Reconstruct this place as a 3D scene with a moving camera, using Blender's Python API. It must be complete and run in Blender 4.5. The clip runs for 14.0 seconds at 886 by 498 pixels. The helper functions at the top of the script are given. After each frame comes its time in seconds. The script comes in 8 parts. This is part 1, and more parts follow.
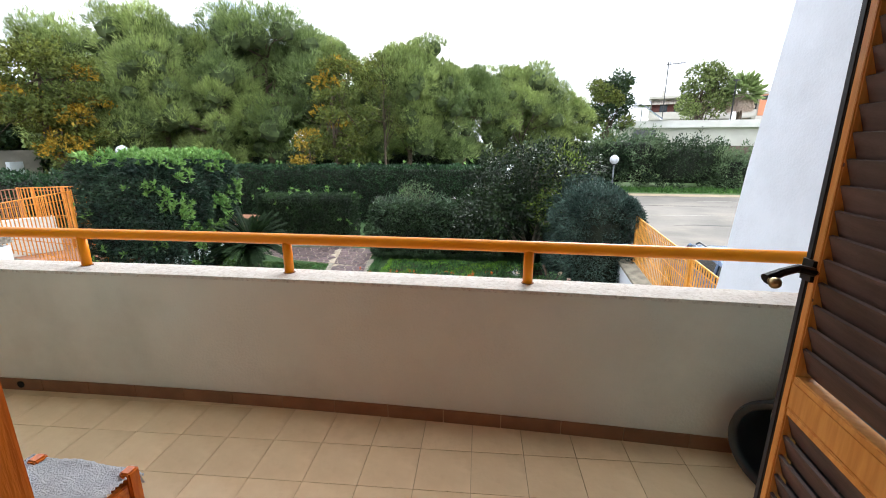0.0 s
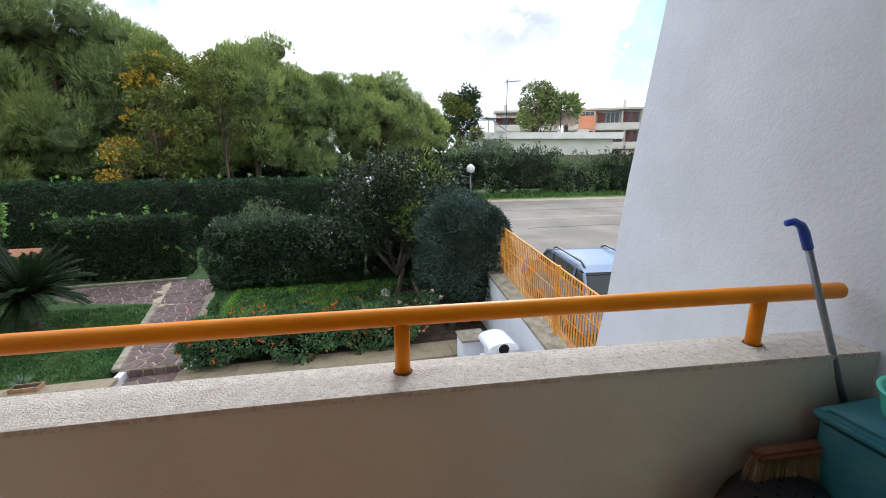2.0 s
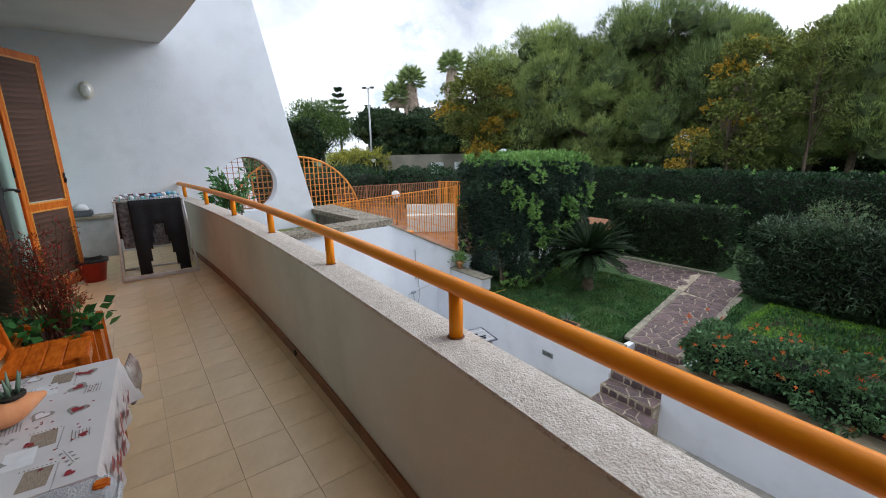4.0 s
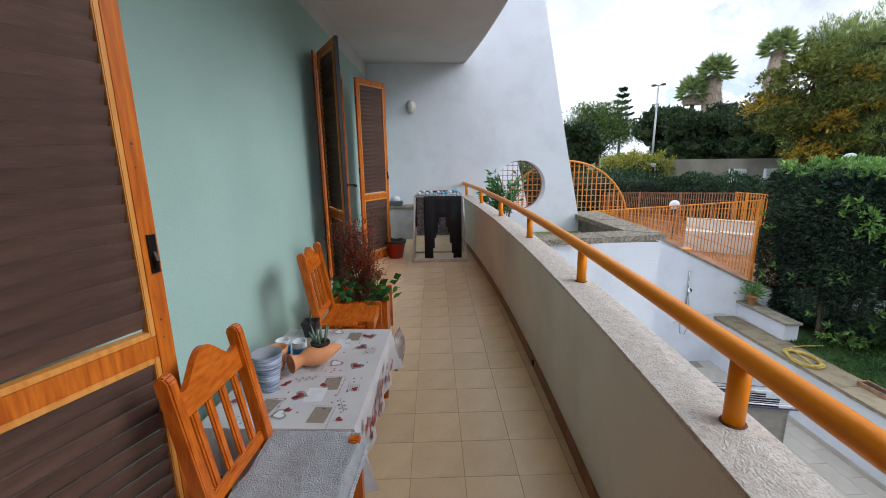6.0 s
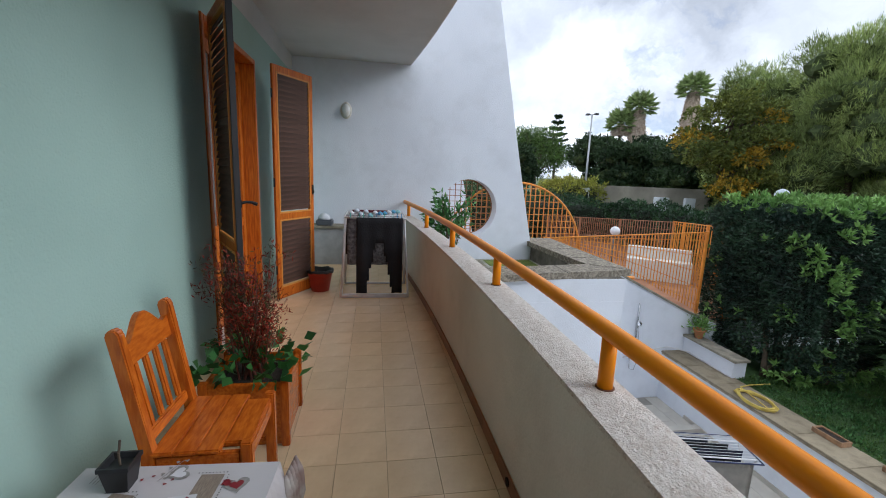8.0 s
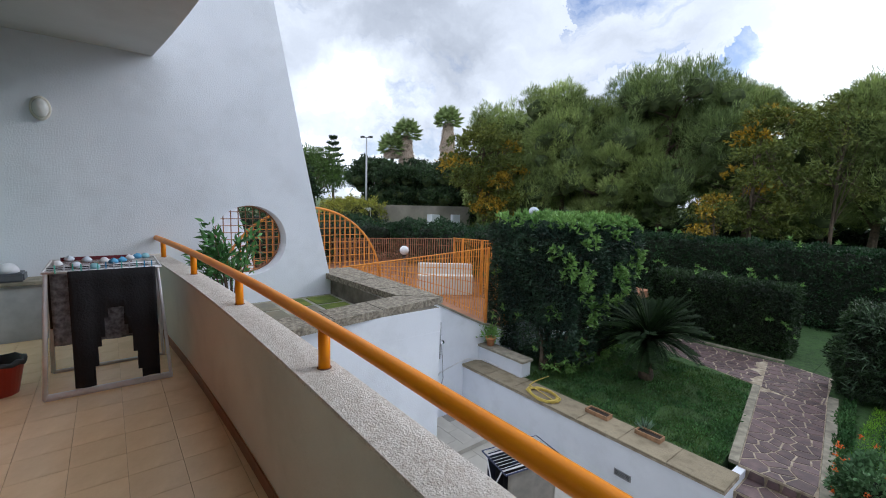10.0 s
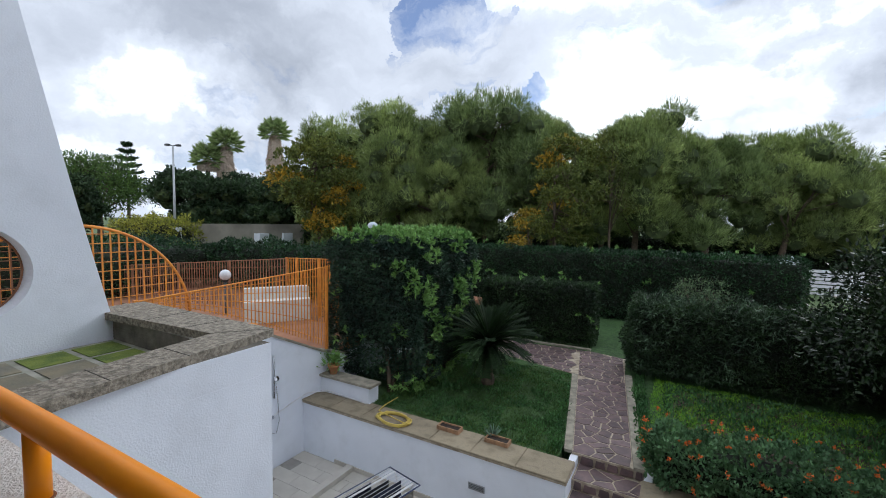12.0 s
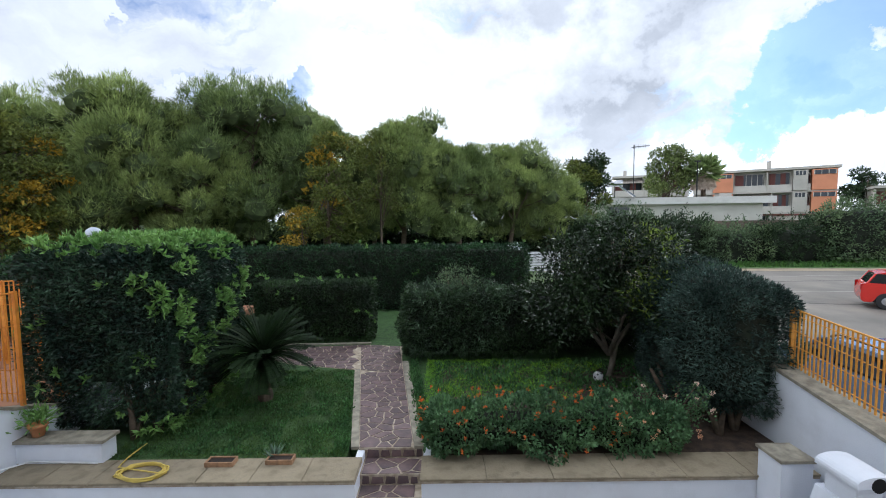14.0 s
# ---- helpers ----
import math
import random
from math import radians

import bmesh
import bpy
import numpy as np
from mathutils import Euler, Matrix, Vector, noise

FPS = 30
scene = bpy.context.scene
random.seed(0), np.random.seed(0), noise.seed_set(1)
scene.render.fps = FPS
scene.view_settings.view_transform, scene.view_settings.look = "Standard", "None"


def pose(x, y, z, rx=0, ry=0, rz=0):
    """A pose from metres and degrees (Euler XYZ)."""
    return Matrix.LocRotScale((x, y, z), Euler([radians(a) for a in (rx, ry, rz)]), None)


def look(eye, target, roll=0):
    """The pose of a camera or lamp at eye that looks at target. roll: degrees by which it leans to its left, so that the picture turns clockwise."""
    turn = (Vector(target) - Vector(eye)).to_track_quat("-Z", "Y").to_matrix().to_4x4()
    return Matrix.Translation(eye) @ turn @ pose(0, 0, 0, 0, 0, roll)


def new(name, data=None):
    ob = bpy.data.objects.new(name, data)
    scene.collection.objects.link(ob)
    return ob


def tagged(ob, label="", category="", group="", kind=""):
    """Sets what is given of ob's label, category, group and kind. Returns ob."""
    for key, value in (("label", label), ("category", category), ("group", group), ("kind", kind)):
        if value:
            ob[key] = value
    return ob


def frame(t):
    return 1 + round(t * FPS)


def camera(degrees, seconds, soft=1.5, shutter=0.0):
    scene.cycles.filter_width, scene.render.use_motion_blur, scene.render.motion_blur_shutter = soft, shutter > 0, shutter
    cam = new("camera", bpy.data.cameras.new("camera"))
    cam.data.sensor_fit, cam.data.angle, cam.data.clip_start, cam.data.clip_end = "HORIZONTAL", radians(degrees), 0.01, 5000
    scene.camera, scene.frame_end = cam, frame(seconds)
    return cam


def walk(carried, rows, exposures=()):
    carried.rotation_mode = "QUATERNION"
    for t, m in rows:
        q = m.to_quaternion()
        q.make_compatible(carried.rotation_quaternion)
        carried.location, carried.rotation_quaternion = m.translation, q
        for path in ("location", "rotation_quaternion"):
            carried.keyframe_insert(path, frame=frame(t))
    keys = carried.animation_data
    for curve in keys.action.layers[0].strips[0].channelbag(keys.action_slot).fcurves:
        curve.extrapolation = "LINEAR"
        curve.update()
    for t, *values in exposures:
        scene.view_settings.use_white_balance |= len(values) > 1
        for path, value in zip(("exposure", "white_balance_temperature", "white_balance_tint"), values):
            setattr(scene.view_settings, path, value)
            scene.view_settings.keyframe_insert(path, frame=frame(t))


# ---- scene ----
cam = camera(92.9, 14.0, soft=1.0)
PATH = [
    (0, (0.016, -1.89, 1.586), (-0.153, 0.04, 1.09), -0.1),
    (0.5, (0.091, -1.617, 1.581), (0.193, 0.314, 1.068), 0.4),
    (1, (0.177, -1.427, 1.601), (0.314, 0.506, 1.106), -0.3),
    (1.5, (0.177, -1.238, 1.584), (0.516, 0.673, 1.1), 0.1),
    (2, (0.115, -0.992, 1.577), (0.567, 0.903, 1.124), -0.3),
    (2.5, (0.109, -0.838, 1.548), (0.073, 1.112, 1.103), -1.9),
    (3, (0.182, -0.718, 1.55), (-0.626, 1.057, 1.105), 0.8),
    (3.5, (0.144, -0.628, 1.534), (-1.18, 0.796, 1.064), 0.5),
    (4, (0.076, -0.505, 1.536), (-1.491, 0.647, 1.071), -1.1),
    (4.2, (0.042, -0.463, 1.532), (-1.649, 0.501, 1.073), -2.5),
    (6.3, (-0.157, -0.396, 1.564), (-2.11, -0.374, 1.132), -0.6),
    (6.5, (-0.252, -0.416, 1.555), (-2.207, -0.376, 1.132), -0.3),
    (7, (-0.515, -0.398, 1.534), (-2.471, -0.364, 1.118), 0.7),
    (7.5, (-0.84, -0.329, 1.549), (-2.802, -0.37, 1.165), 1.8),
    (8, (-1.181, -0.357, 1.556), (-3.121, -0.028, 1.198), 2.3),
    (8.5, (-1.446, -0.37, 1.561), (-3.285, 0.342, 1.225), 1.9),
    (8.7, (-1.563, -0.355, 1.576), (-3.376, 0.419, 1.24), 2.3),
    (10.8, (-2.233, -0.166, 1.62), (-3.581, 1.299, 1.425), 1.0),
    (11, (-2.301, -0.099, 1.611), (-3.611, 1.399, 1.415), 1.2),
    (11.5, (-2.409, 0.046, 1.605), (-3.623, 1.628, 1.448), 1.0),
    (12, (-2.411, 0.065, 1.561), (-3.395, 1.802, 1.425), 0.9),
    (12.5, (-2.421, 0.118, 1.59), (-3.138, 1.98, 1.462), 0.3),
    (13, (-2.413, 0.138, 1.592), (-2.95, 2.06, 1.464), -0.2),
    (13.5, (-2.412, 0.13, 1.59), (-2.685, 2.107, 1.453), -0.4),
    (14, (-2.402, 0.185, 1.587), (-2.395, 2.18, 1.444), -0.6),
]
EXPOSURES = [(0, 1.3, 6250, 8), (0.5, 1.0, 6300, 8), (1.5, 0.85, 6200, 8), (3, 0.42, 6200, 8), (4.2, 0.36, 6100, 8), (6.5, 0.42, 6050, 8), (7.5, 0.28, 5950, 8), (8.5, 0.14, 5950, 8), (11, 0.05, 5950, 8), (12, -0.08, 5950, 8), (13, 0.02, 5950, 8), (14, 0.2, 5950, 8)]
walk(cam, [(t, look(eye, target, roll)) for t, eye, target, roll in PATH], EXPOSURES)

# ---- light ----
world = bpy.data.worlds.new("sky")
scene.world = world
world.use_nodes = True


def sky_nodes(nt):
    """Nishita daylight with a broken deck of bright and grey clouds mixed over it."""
    nt.nodes.clear()
    n, l = nt.nodes.new, nt.links.new
    out, bg = n("ShaderNodeOutputWorld"), n("ShaderNodeBackground")
    sky = n("ShaderNodeTexSky")
    sky.sky_type, sky.sun_disc = "NISHITA", False
    sky.sun_elevation, sky.sun_rotation = radians(27), radians(19)
    tc = n("ShaderNodeTexCoord")
    mp = n("ShaderNodeMapping")
    mp.inputs["Scale"].default_value = (1.0, 1.0, 2.7)
    n1, n2 = n("ShaderNodeTexNoise"), n("ShaderNodeTexNoise")
    n1.inputs["Scale"].default_value, n1.inputs["Detail"].default_value, n1.inputs["Roughness"].default_value = 2.6, 10, 0.6
    n2.inputs["Scale"].default_value, n2.inputs["Detail"].default_value, n2.inputs["Roughness"].default_value = 2.1, 10, 0.56
    r1, r2 = n("ShaderNodeValToRGB"), n("ShaderNodeValToRGB")
    r1.color_ramp.elements[0].position, r1.color_ramp.elements[1].position = 0.27, 0.44
    r1.color_ramp.elements[0].color = (0.22, 0.22, 0.22, 1)
    r2.color_ramp.elements[0].position, r2.color_ramp.elements[1].position = 0.0, 0.65
    r2.color_ramp.elements[0].color = (3.6, 3.8, 4.3, 1)
    r2.color_ramp.elements[1].color = (15.5, 15.5, 15.8, 1)
    mid = r2.color_ramp.elements.new(0.46)
    mid.color = (7.6, 7.8, 8.4, 1)

    # ragged outlines: the direction itself is stirred by a turbulent noise
    nw, sub, scl, add = n("ShaderNodeTexNoise"), n("ShaderNodeVectorMath"), n("ShaderNodeVectorMath"), n("ShaderNodeVectorMath")
    nw.inputs["Scale"].default_value, nw.inputs["Detail"].default_value, nw.inputs["Roughness"].default_value = 3.6, 9, 0.6
    sub.operation, scl.operation, add.operation = "SUBTRACT", "SCALE", "ADD"
    sub.inputs[1].default_value = (0.5, 0.5, 0.5)
    scl.inputs["Scale"].default_value = 0.26
    l(tc.outputs["Generated"], nw.inputs["Vector"])
    l(nw.outputs["Color"], sub.inputs[0])
    l(sub.outputs[0], scl.inputs[0])
    l(scl.outputs[0], add.inputs[0])
    l(tc.outputs["Generated"], add.inputs[1])
    warped = add.outputs[0]

    def bank(value, banks):
        """Adds to a noise wherever a bank of cloud or a clear gap lies."""
        for d, size, amount in banks:
            dot, rg, ad = n("ShaderNodeVectorMath"), n("ShaderNodeMapRange"), n("ShaderNodeMath")
            dot.operation, ad.operation = "DOT_PRODUCT", "ADD"
            dot.inputs[1].default_value = Vector(d).normalized()
            l(warped, dot.inputs[0])
            l(dot.outputs["Value"], rg.inputs["Value"])
            rg.interpolation_type = "SMOOTHSTEP"
            rg.inputs["From Min"].default_value, rg.inputs["From Max"].default_value = math.cos(radians(size)), 1.0
            rg.inputs["To Min"].default_value, rg.inputs["To Max"].default_value = 0, amount
            l(value, ad.inputs[0])
            l(rg.outputs[0], ad.inputs[1])
            value = ad.outputs[0]
        return value
    mx = n("ShaderNodeMix")
    mx.data_type = "RGBA"
    l(warped, mp.inputs["Vector"])
    l(mp.outputs[0], n1.inputs["Vector"])
    l(mp.outputs[0], n2.inputs["Vector"])
    l(bank(n1.outputs["Fac"], (((0.98, 1.03, 0.50), 9, -0.26), ((-0.442, 1.033, 0.45), 3.0, -0.13))), r1.inputs[0])
    l(bank(n2.outputs["Fac"], (((0.40, 1.03, 0.38), 17, -0.26), ((0.2, 1.03, 0.5), 13, -0.1), ((-0.85, 1.03, 0.46), 26, -0.15), ((-0.1, 0.95, 0.6), 16, -0.1), ((-1.0, 0.3, 0.42), 26, -0.12), ((0.85, 1.03, 0.22), 16, 0.1), ((0.5, 1.03, 0.27), 8, -0.1), ((-0.15, 1.0, 0.27), 19, 0.12), ((-1.08, 0.58, 0.36), 18, -0.13), ((-0.75, 0.6, 0.2), 12, 0.05))), r2.inputs[0])
    l(r1.outputs[0], mx.inputs[0])
    blue = n("ShaderNodeMix")
    blue.data_type, blue.blend_type = "RGBA", "MULTIPLY"
    blue.inputs[0].default_value = 1.0
    blue.inputs[7].default_value = (0.30, 0.52, 0.85, 1)
    l(sky.outputs[0], blue.inputs[6])
    l(blue.outputs[2], mx.inputs[6])
    l(r2.outputs[0], mx.inputs[7])
    l(mx.outputs[2], bg.inputs[0])
    bg.inputs[1].default_value = 0.125
    l(bg.outputs[0], out.inputs[0])


sky_nodes(world.node_tree)
sun = new("sun", bpy.data.lights.new("sun", "SUN"))
sun.data.energy, sun.data.angle, sun.data.color = 1.35, radians(24), (1, 0.97, 0.93)
sun.matrix_world = look((0, 0, 0), (-0.29, -0.84, -0.46))


# ---- materials ----
def mat(name, color, rough=0.7, color2=None, scale=8.0, bump=0.0, bump_scale=60.0, metal=0.0, spec=0.5, island=0.0, stain=0.0, stain_color=(0.1, 0.1, 0.08), stain_scale=1.5, coords="Object", stretch=(1, 1, 1)):
    """A surface with two scales of variation: broad mottling, fine grain, and fine relief."""
    m = bpy.data.materials.new(name)
    m.use_nodes = True
    nt = m.node_tree
    n, l = nt.nodes.new, nt.links.new
    b = nt.nodes["Principled BSDF"]
    b.inputs["Roughness"].default_value, b.inputs["Metallic"].default_value = rough, metal
    b.inputs["Specular IOR Level"].default_value = spec
    tc, mp = n("ShaderNodeTexCoord"), n("ShaderNodeMapping")
    mp.inputs["Scale"].default_value = stretch
    l(tc.outputs[coords], mp.inputs["Vector"])
    no = n("ShaderNodeTexNoise")
    no.inputs["Scale"].default_value, no.inputs["Detail"].default_value = scale, 6
    l(mp.outputs[0], no.inputs["Vector"])
    ramp = n("ShaderNodeValToRGB")
    ramp.color_ramp.elements[0].position, ramp.color_ramp.elements[1].position = 0.35, 0.65
    c2 = color2 or tuple(c * 0.82 for c in color)
    ramp.color_ramp.elements[0].color, ramp.color_ramp.elements[1].color = (*c2, 1), (*color, 1)
    l(no.outputs["Fac"], ramp.inputs[0])
    last = ramp.outputs[0]
    if stain:
        s1, s2 = n("ShaderNodeTexNoise"), n("ShaderNodeValToRGB")
        s1.inputs["Scale"].default_value, s1.inputs["Detail"].default_value, s1.inputs["Roughness"].default_value = stain_scale, 9, 0.65
        s2.color_ramp.elements[0].position, s2.color_ramp.elements[1].position = 0.5, 0.72
        s2.color_ramp.elements[0].color, s2.color_ramp.elements[1].color = (0, 0, 0, 1), (stain, stain, stain, 1)
        l(tc.outputs[coords], s1.inputs["Vector"])
        l(s1.outputs["Fac"], s2.inputs[0])
        mx = n("ShaderNodeMix")
        mx.data_type = "RGBA"
        l(s2.outputs[0], mx.inputs[0])
        l(last, mx.inputs[6])
        mx.inputs[7].default_value = (*stain_color, 1)
        last = mx.outputs[2]
    if island:
        hs, geo, inf, ad = n("ShaderNodeHueSaturation"), n("ShaderNodeNewGeometry"), n("ShaderNodeObjectInfo"), n("ShaderNodeMath")
        ad.operation = "ADD"
        l(geo.outputs["Random Per Island"], ad.inputs[0])
        l(inf.outputs["Random"], ad.inputs[1])
        fr = n("ShaderNodeMath")
        fr.operation = "FRACT"
        l(ad.outputs[0], fr.inputs[0])
        mr = n("ShaderNodeMapRange")
        mr.inputs["To Min"].default_value, mr.inputs["To Max"].default_value = 1 - island, 1 + island
        l(fr.outputs[0], mr.inputs["Value"])
        l(mr.outputs[0], hs.inputs["Value"])
        l(last, hs.inputs["Color"])
        last = hs.outputs[0]
    l(last, b.inputs["Base Color"])
    if bump:
        bn, bp = n("ShaderNodeTexNoise"), n("ShaderNodeBump")
        bn.inputs["Scale"].default_value, bn.inputs["Detail"].default_value = bump_scale, 4
        bp.inputs["Strength"].default_value, bp.inputs["Distance"].default_value = bump, 0.01
        l(mp.outputs[0], bn.inputs["Vector"])
        l(bn.outputs["Fac"], bp.inputs["Height"])
        l(bp.outputs[0], b.inputs["Normal"])
    return m


M_WHITE = mat("white_render", (0.76, 0.79, 0.85), 0.9, (0.70, 0.73, 0.79), 1.2, 0.3, 60, stain=0.35, stain_color=(0.52, 0.54, 0.57), stain_scale=1.7)
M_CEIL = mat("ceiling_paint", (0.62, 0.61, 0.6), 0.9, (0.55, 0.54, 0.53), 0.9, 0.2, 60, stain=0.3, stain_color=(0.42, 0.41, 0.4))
M_BEIGE = mat("parapet_plaster", (0.72, 0.70, 0.64), 0.9, (0.65, 0.63, 0.57), 1.5, 0.35, 70, stain=0.3, stain_color=(0.3, 0.28, 0.24), stain_scale=0.9)
M_GREEN = mat("green_plaster", (0.365, 0.515, 0.46), 0.85, (0.33, 0.47, 0.42), 1.3, 0.4, 80)
M_COPING = mat("coping_stone", (0.70, 0.66, 0.61), 0.95, (0.60, 0.555, 0.50), 26, 0.9, 140, stain=0.75, stain_color=(0.34, 0.27, 0.21), stain_scale=48)
M_TILE = mat("floor_tile", (0.86, 0.65, 0.405), 0.25, (0.77, 0.56, 0.335), 5, 0.08, 50, island=0.05, stain=0.25, stain_color=(0.55, 0.37, 0.21), stain_scale=9)
M_GROUT = mat("grout", (0.56, 0.39, 0.23), 0.9)
M_SKIRT = mat("skirting", (0.27, 0.12, 0.06), 0.5, (0.2, 0.09, 0.045), 6, 0.1, island=0.12)
M_ORANGE = mat("orange_enamel", (0.88, 0.29, 0.003), 0.4, (0.80, 0.25, 0.003), 3, 0.05, 40, spec=0.25)
M_WOOD = mat("pine_varnished", (0.60, 0.165, 0.015), 0.4, (0.38, 0.08, 0.008), 5, 0.1, 40, stretch=(14, 14, 1.2), spec=0.3)
M_LAWN = mat("lawn", (0.05, 0.11, 0.025), 0.9, (0.025, 0.06, 0.015), 9, 0.9, 120)
M_SOIL = mat("soil", (0.07, 0.045, 0.03), 0.95, (0.03, 0.02, 0.014), 7, 0.8, 60)
M_LEAF = mat("hedge_leaf", (0.045, 0.10, 0.03), 0.5, (0.02, 0.05, 0.018), 2.0, island=0.5)
M_STONE = mat("grey_cap_stone", (0.34, 0.31, 0.24), 0.95, (0.2, 0.18, 0.14), 7, 0.8, 40, stain=0.5, stain_color=(0.1, 0.1, 0.08), stain_scale=5)
M_ASPH = mat("asphalt", (0.20, 0.18, 0.155), 0.9, (0.125, 0.115, 0.10), 0.35, 0.4, 30, stain=0.5, stain_color=(0.30, 0.26, 0.2), stain_scale=0.25)


# ---- mesh helpers ----
def box(bm, x0, x1, y0, y1, z0, z1, m=None):
    vs = [bm.verts.new((m @ Vector(p)) if m else p) for p in ((x0, y0, z0), (x1, y0, z0), (x1, y1, z0), (x0, y1, z0), (x0, y0, z1), (x1, y0, z1), (x1, y1, z1), (x0, y1, z1))]
    for f in ((3, 2, 1, 0), (4, 5, 6, 7), (0, 1, 5, 4), (1, 2, 6, 5), (2, 3, 7, 6), (3, 0, 4, 7)):
        bm.faces.new([vs[k] for k in f])
    return vs


def prism(bm, pts, h0, h1, axis="z"):
    """Extrudes a polygon: along z from (x, y) points, or along x from (y, z) points, or along y from (x, z) points."""
    def place(p, h):
        return {"z": (p[0], p[1], h), "x": (h, p[0], p[1]), "y": (p[0], h, p[1])}[axis]
    a, b = [bm.verts.new(place(p, h0)) for p in pts], [bm.verts.new(place(p, h1)) for p in pts]
    n = len(pts)
    bm.faces.new(a[::-1])
    bm.faces.new(b)
    for k in range(n):
        bm.faces.new((a[k], a[(k + 1) % n], b[(k + 1) % n], b[k]))


def tube(bm, points, radius, n=8, caps=True):
    """A round bar along points; radius may be one number or one for each point."""
    pts = [Vector(p) for p in points]
    rad = radius if isinstance(radius, (list, tuple)) else [radius] * len(pts)
    rings, side = [], None
    for k, p in enumerate(pts):
        d = (pts[min(k + 1, len(pts) - 1)] - pts[max(k - 1, 0)]).normalized()
        if side is None:
            side = d.orthogonal().normalized()
        side = (side - d * side.dot(d)).normalized()
        up = d.cross(side)
        rings.append([bm.verts.new(p + rad[k] * (math.cos(a) * side + math.sin(a) * up)) for a in (2 * math.pi * q / n for q in range(n))])
    for a, b in zip(rings, rings[1:]):
        for q in range(n):
            bm.faces.new((a[q], a[(q + 1) % n], b[(q + 1) % n], b[q]))
    if caps:
        bm.faces.new(rings[0][::-1])
        bm.faces.new(rings[-1])


def lathe(bm, profile, n=24, at=(0, 0, 0), m=None, lids=True):
    """Turns a profile of (radius, z) round the z axis."""
    rings = []
    for r, z in profile:
        ring = []
        for q in range(n):
            a = 2 * math.pi * q / n
            p = Vector((at[0] + r * math.cos(a), at[1] + r * math.sin(a), at[2] + z))
            ring.append(bm.verts.new(m @ p if m else p))
        rings.append(ring)
    for a, b in zip(rings, rings[1:]):
        for q in range(n):
            bm.faces.new((a[q], a[(q + 1) % n], b[(q + 1) % n], b[q]))
    if lids and profile[0][0] > 1e-4:
        bm.faces.new(rings[0][::-1])
    if lids and profile[-1][0] > 1e-4:
        bm.faces.new(rings[-1])


def finish(name, bm, material, smooth=False, bevel=0.0):
    if bevel:
        bmesh.ops.bevel(bm, geom=bm.edges[:], offset=bevel, segments=2, affect="EDGES", clamp_overlap=True)
    bmesh.ops.recalc_face_normals(bm, faces=bm.faces[:])
    me = bpy.data.meshes.new(name)
    bm.to_mesh(me)
    bm.free()
    for m in material if isinstance(material, (list, tuple)) else [material]:
        me.materials.append(m)
    if smooth:
        me.shade_smooth()
    return me


def part(name, bm, material, parent=None, label="", smooth=False, bevel=0.0):
    ob = new(name, finish(name, bm, material, smooth, bevel))
    ob.parent = parent
    return tagged(ob, label)


def thing(name, at, label, category, group="", turn=0.0):
    ob = new(name)
    ob.matrix_basis = pose(*at, 0, 0, turn)
    return tagged(ob, label, category, group)


def structure(name, bm, material, label, category="structure", smooth=False):
    return tagged(new(name, finish(name, bm, material, smooth)), label, category, kind="structure")


def leaf_mesh(name, base, along, side, length, width, material, fold=0.25):
    """Many small folded leaves as one mesh: base points, unit directions and sides, all arrays of rows."""
    n = len(base)
    length, width = np.broadcast_to(length, n)[:, None], np.broadcast_to(width, n)[:, None]
    up = np.cross(along, side)
    mid = base + along * length * 0.45
    v = np.stack([base, mid - side * width * 0.5 + up * width * fold, base + along * length, mid + side * width * 0.5 + up * width * fold], 1).reshape(-1, 3)
    me = bpy.data.meshes.new(name)
    me.vertices.add(4 * n), me.loops.add(4 * n), me.polygons.add(n)
    me.vertices.foreach_set("co", v.astype(np.float32).ravel())
    me.loops.foreach_set("vertex_index", np.arange(4 * n, dtype=np.int32))
    me.polygons.foreach_set("loop_start", np.arange(0, 4 * n, 4, dtype=np.int32))
    me.update(calc_edges=True)
    me.materials.append(material)
    return me


def unit(a):
    return a / np.maximum(np.linalg.norm(a, axis=1, keepdims=True), 1e-9)


def leaf_frame(rng, normals, spread, lift=0.0):
    """Directions scattered round the normals, with sides square to them."""
    along = unit(normals + rng.normal(0, spread, normals.shape) + np.array((0, 0, lift)))
    side = unit(np.cross(along, rng.normal(0, 1, normals.shape)))
    return along, side


def lumps(p, seed, size, amount):
    """Smooth uneven offsets for an array of points."""
    rng = np.random.default_rng(seed)
    out = np.zeros(len(p))
    for k in range(7):
        d = unit(rng.normal(0, 1, (1, 3)))[0] / size * rng.uniform(0.6, 2.2)
        out += np.sin(p @ d * 6.28 + rng.uniform(0, 6.28))
    return out / 3.0 * amount


def rounded_box(rng, n, lo, hi, r):
    """Points and normals spread over the top and sides of a box with rounded edges."""
    lo, hi = np.array(lo, float), np.array(hi, float)
    s = hi - lo
    areas = [s[0] * s[1], s[0] * s[2], s[0] * s[2], s[1] * s[2], s[1] * s[2]]
    face = rng.choice(5, n, p=np.array(areas) / sum(areas))
    p = lo + rng.uniform(0, 1, (n, 3)) * s
    for f, (ax, val) in enumerate(((2, hi[2]), (1, lo[1]), (1, hi[1]), (0, lo[0]), (0, hi[0]))):
        p[face == f, ax] = val
    inner = np.clip(p, lo + r, np.maximum(hi - r, lo + r))
    nrm = unit(p - inner + 1e-6)
    return inner + nrm * r, nrm


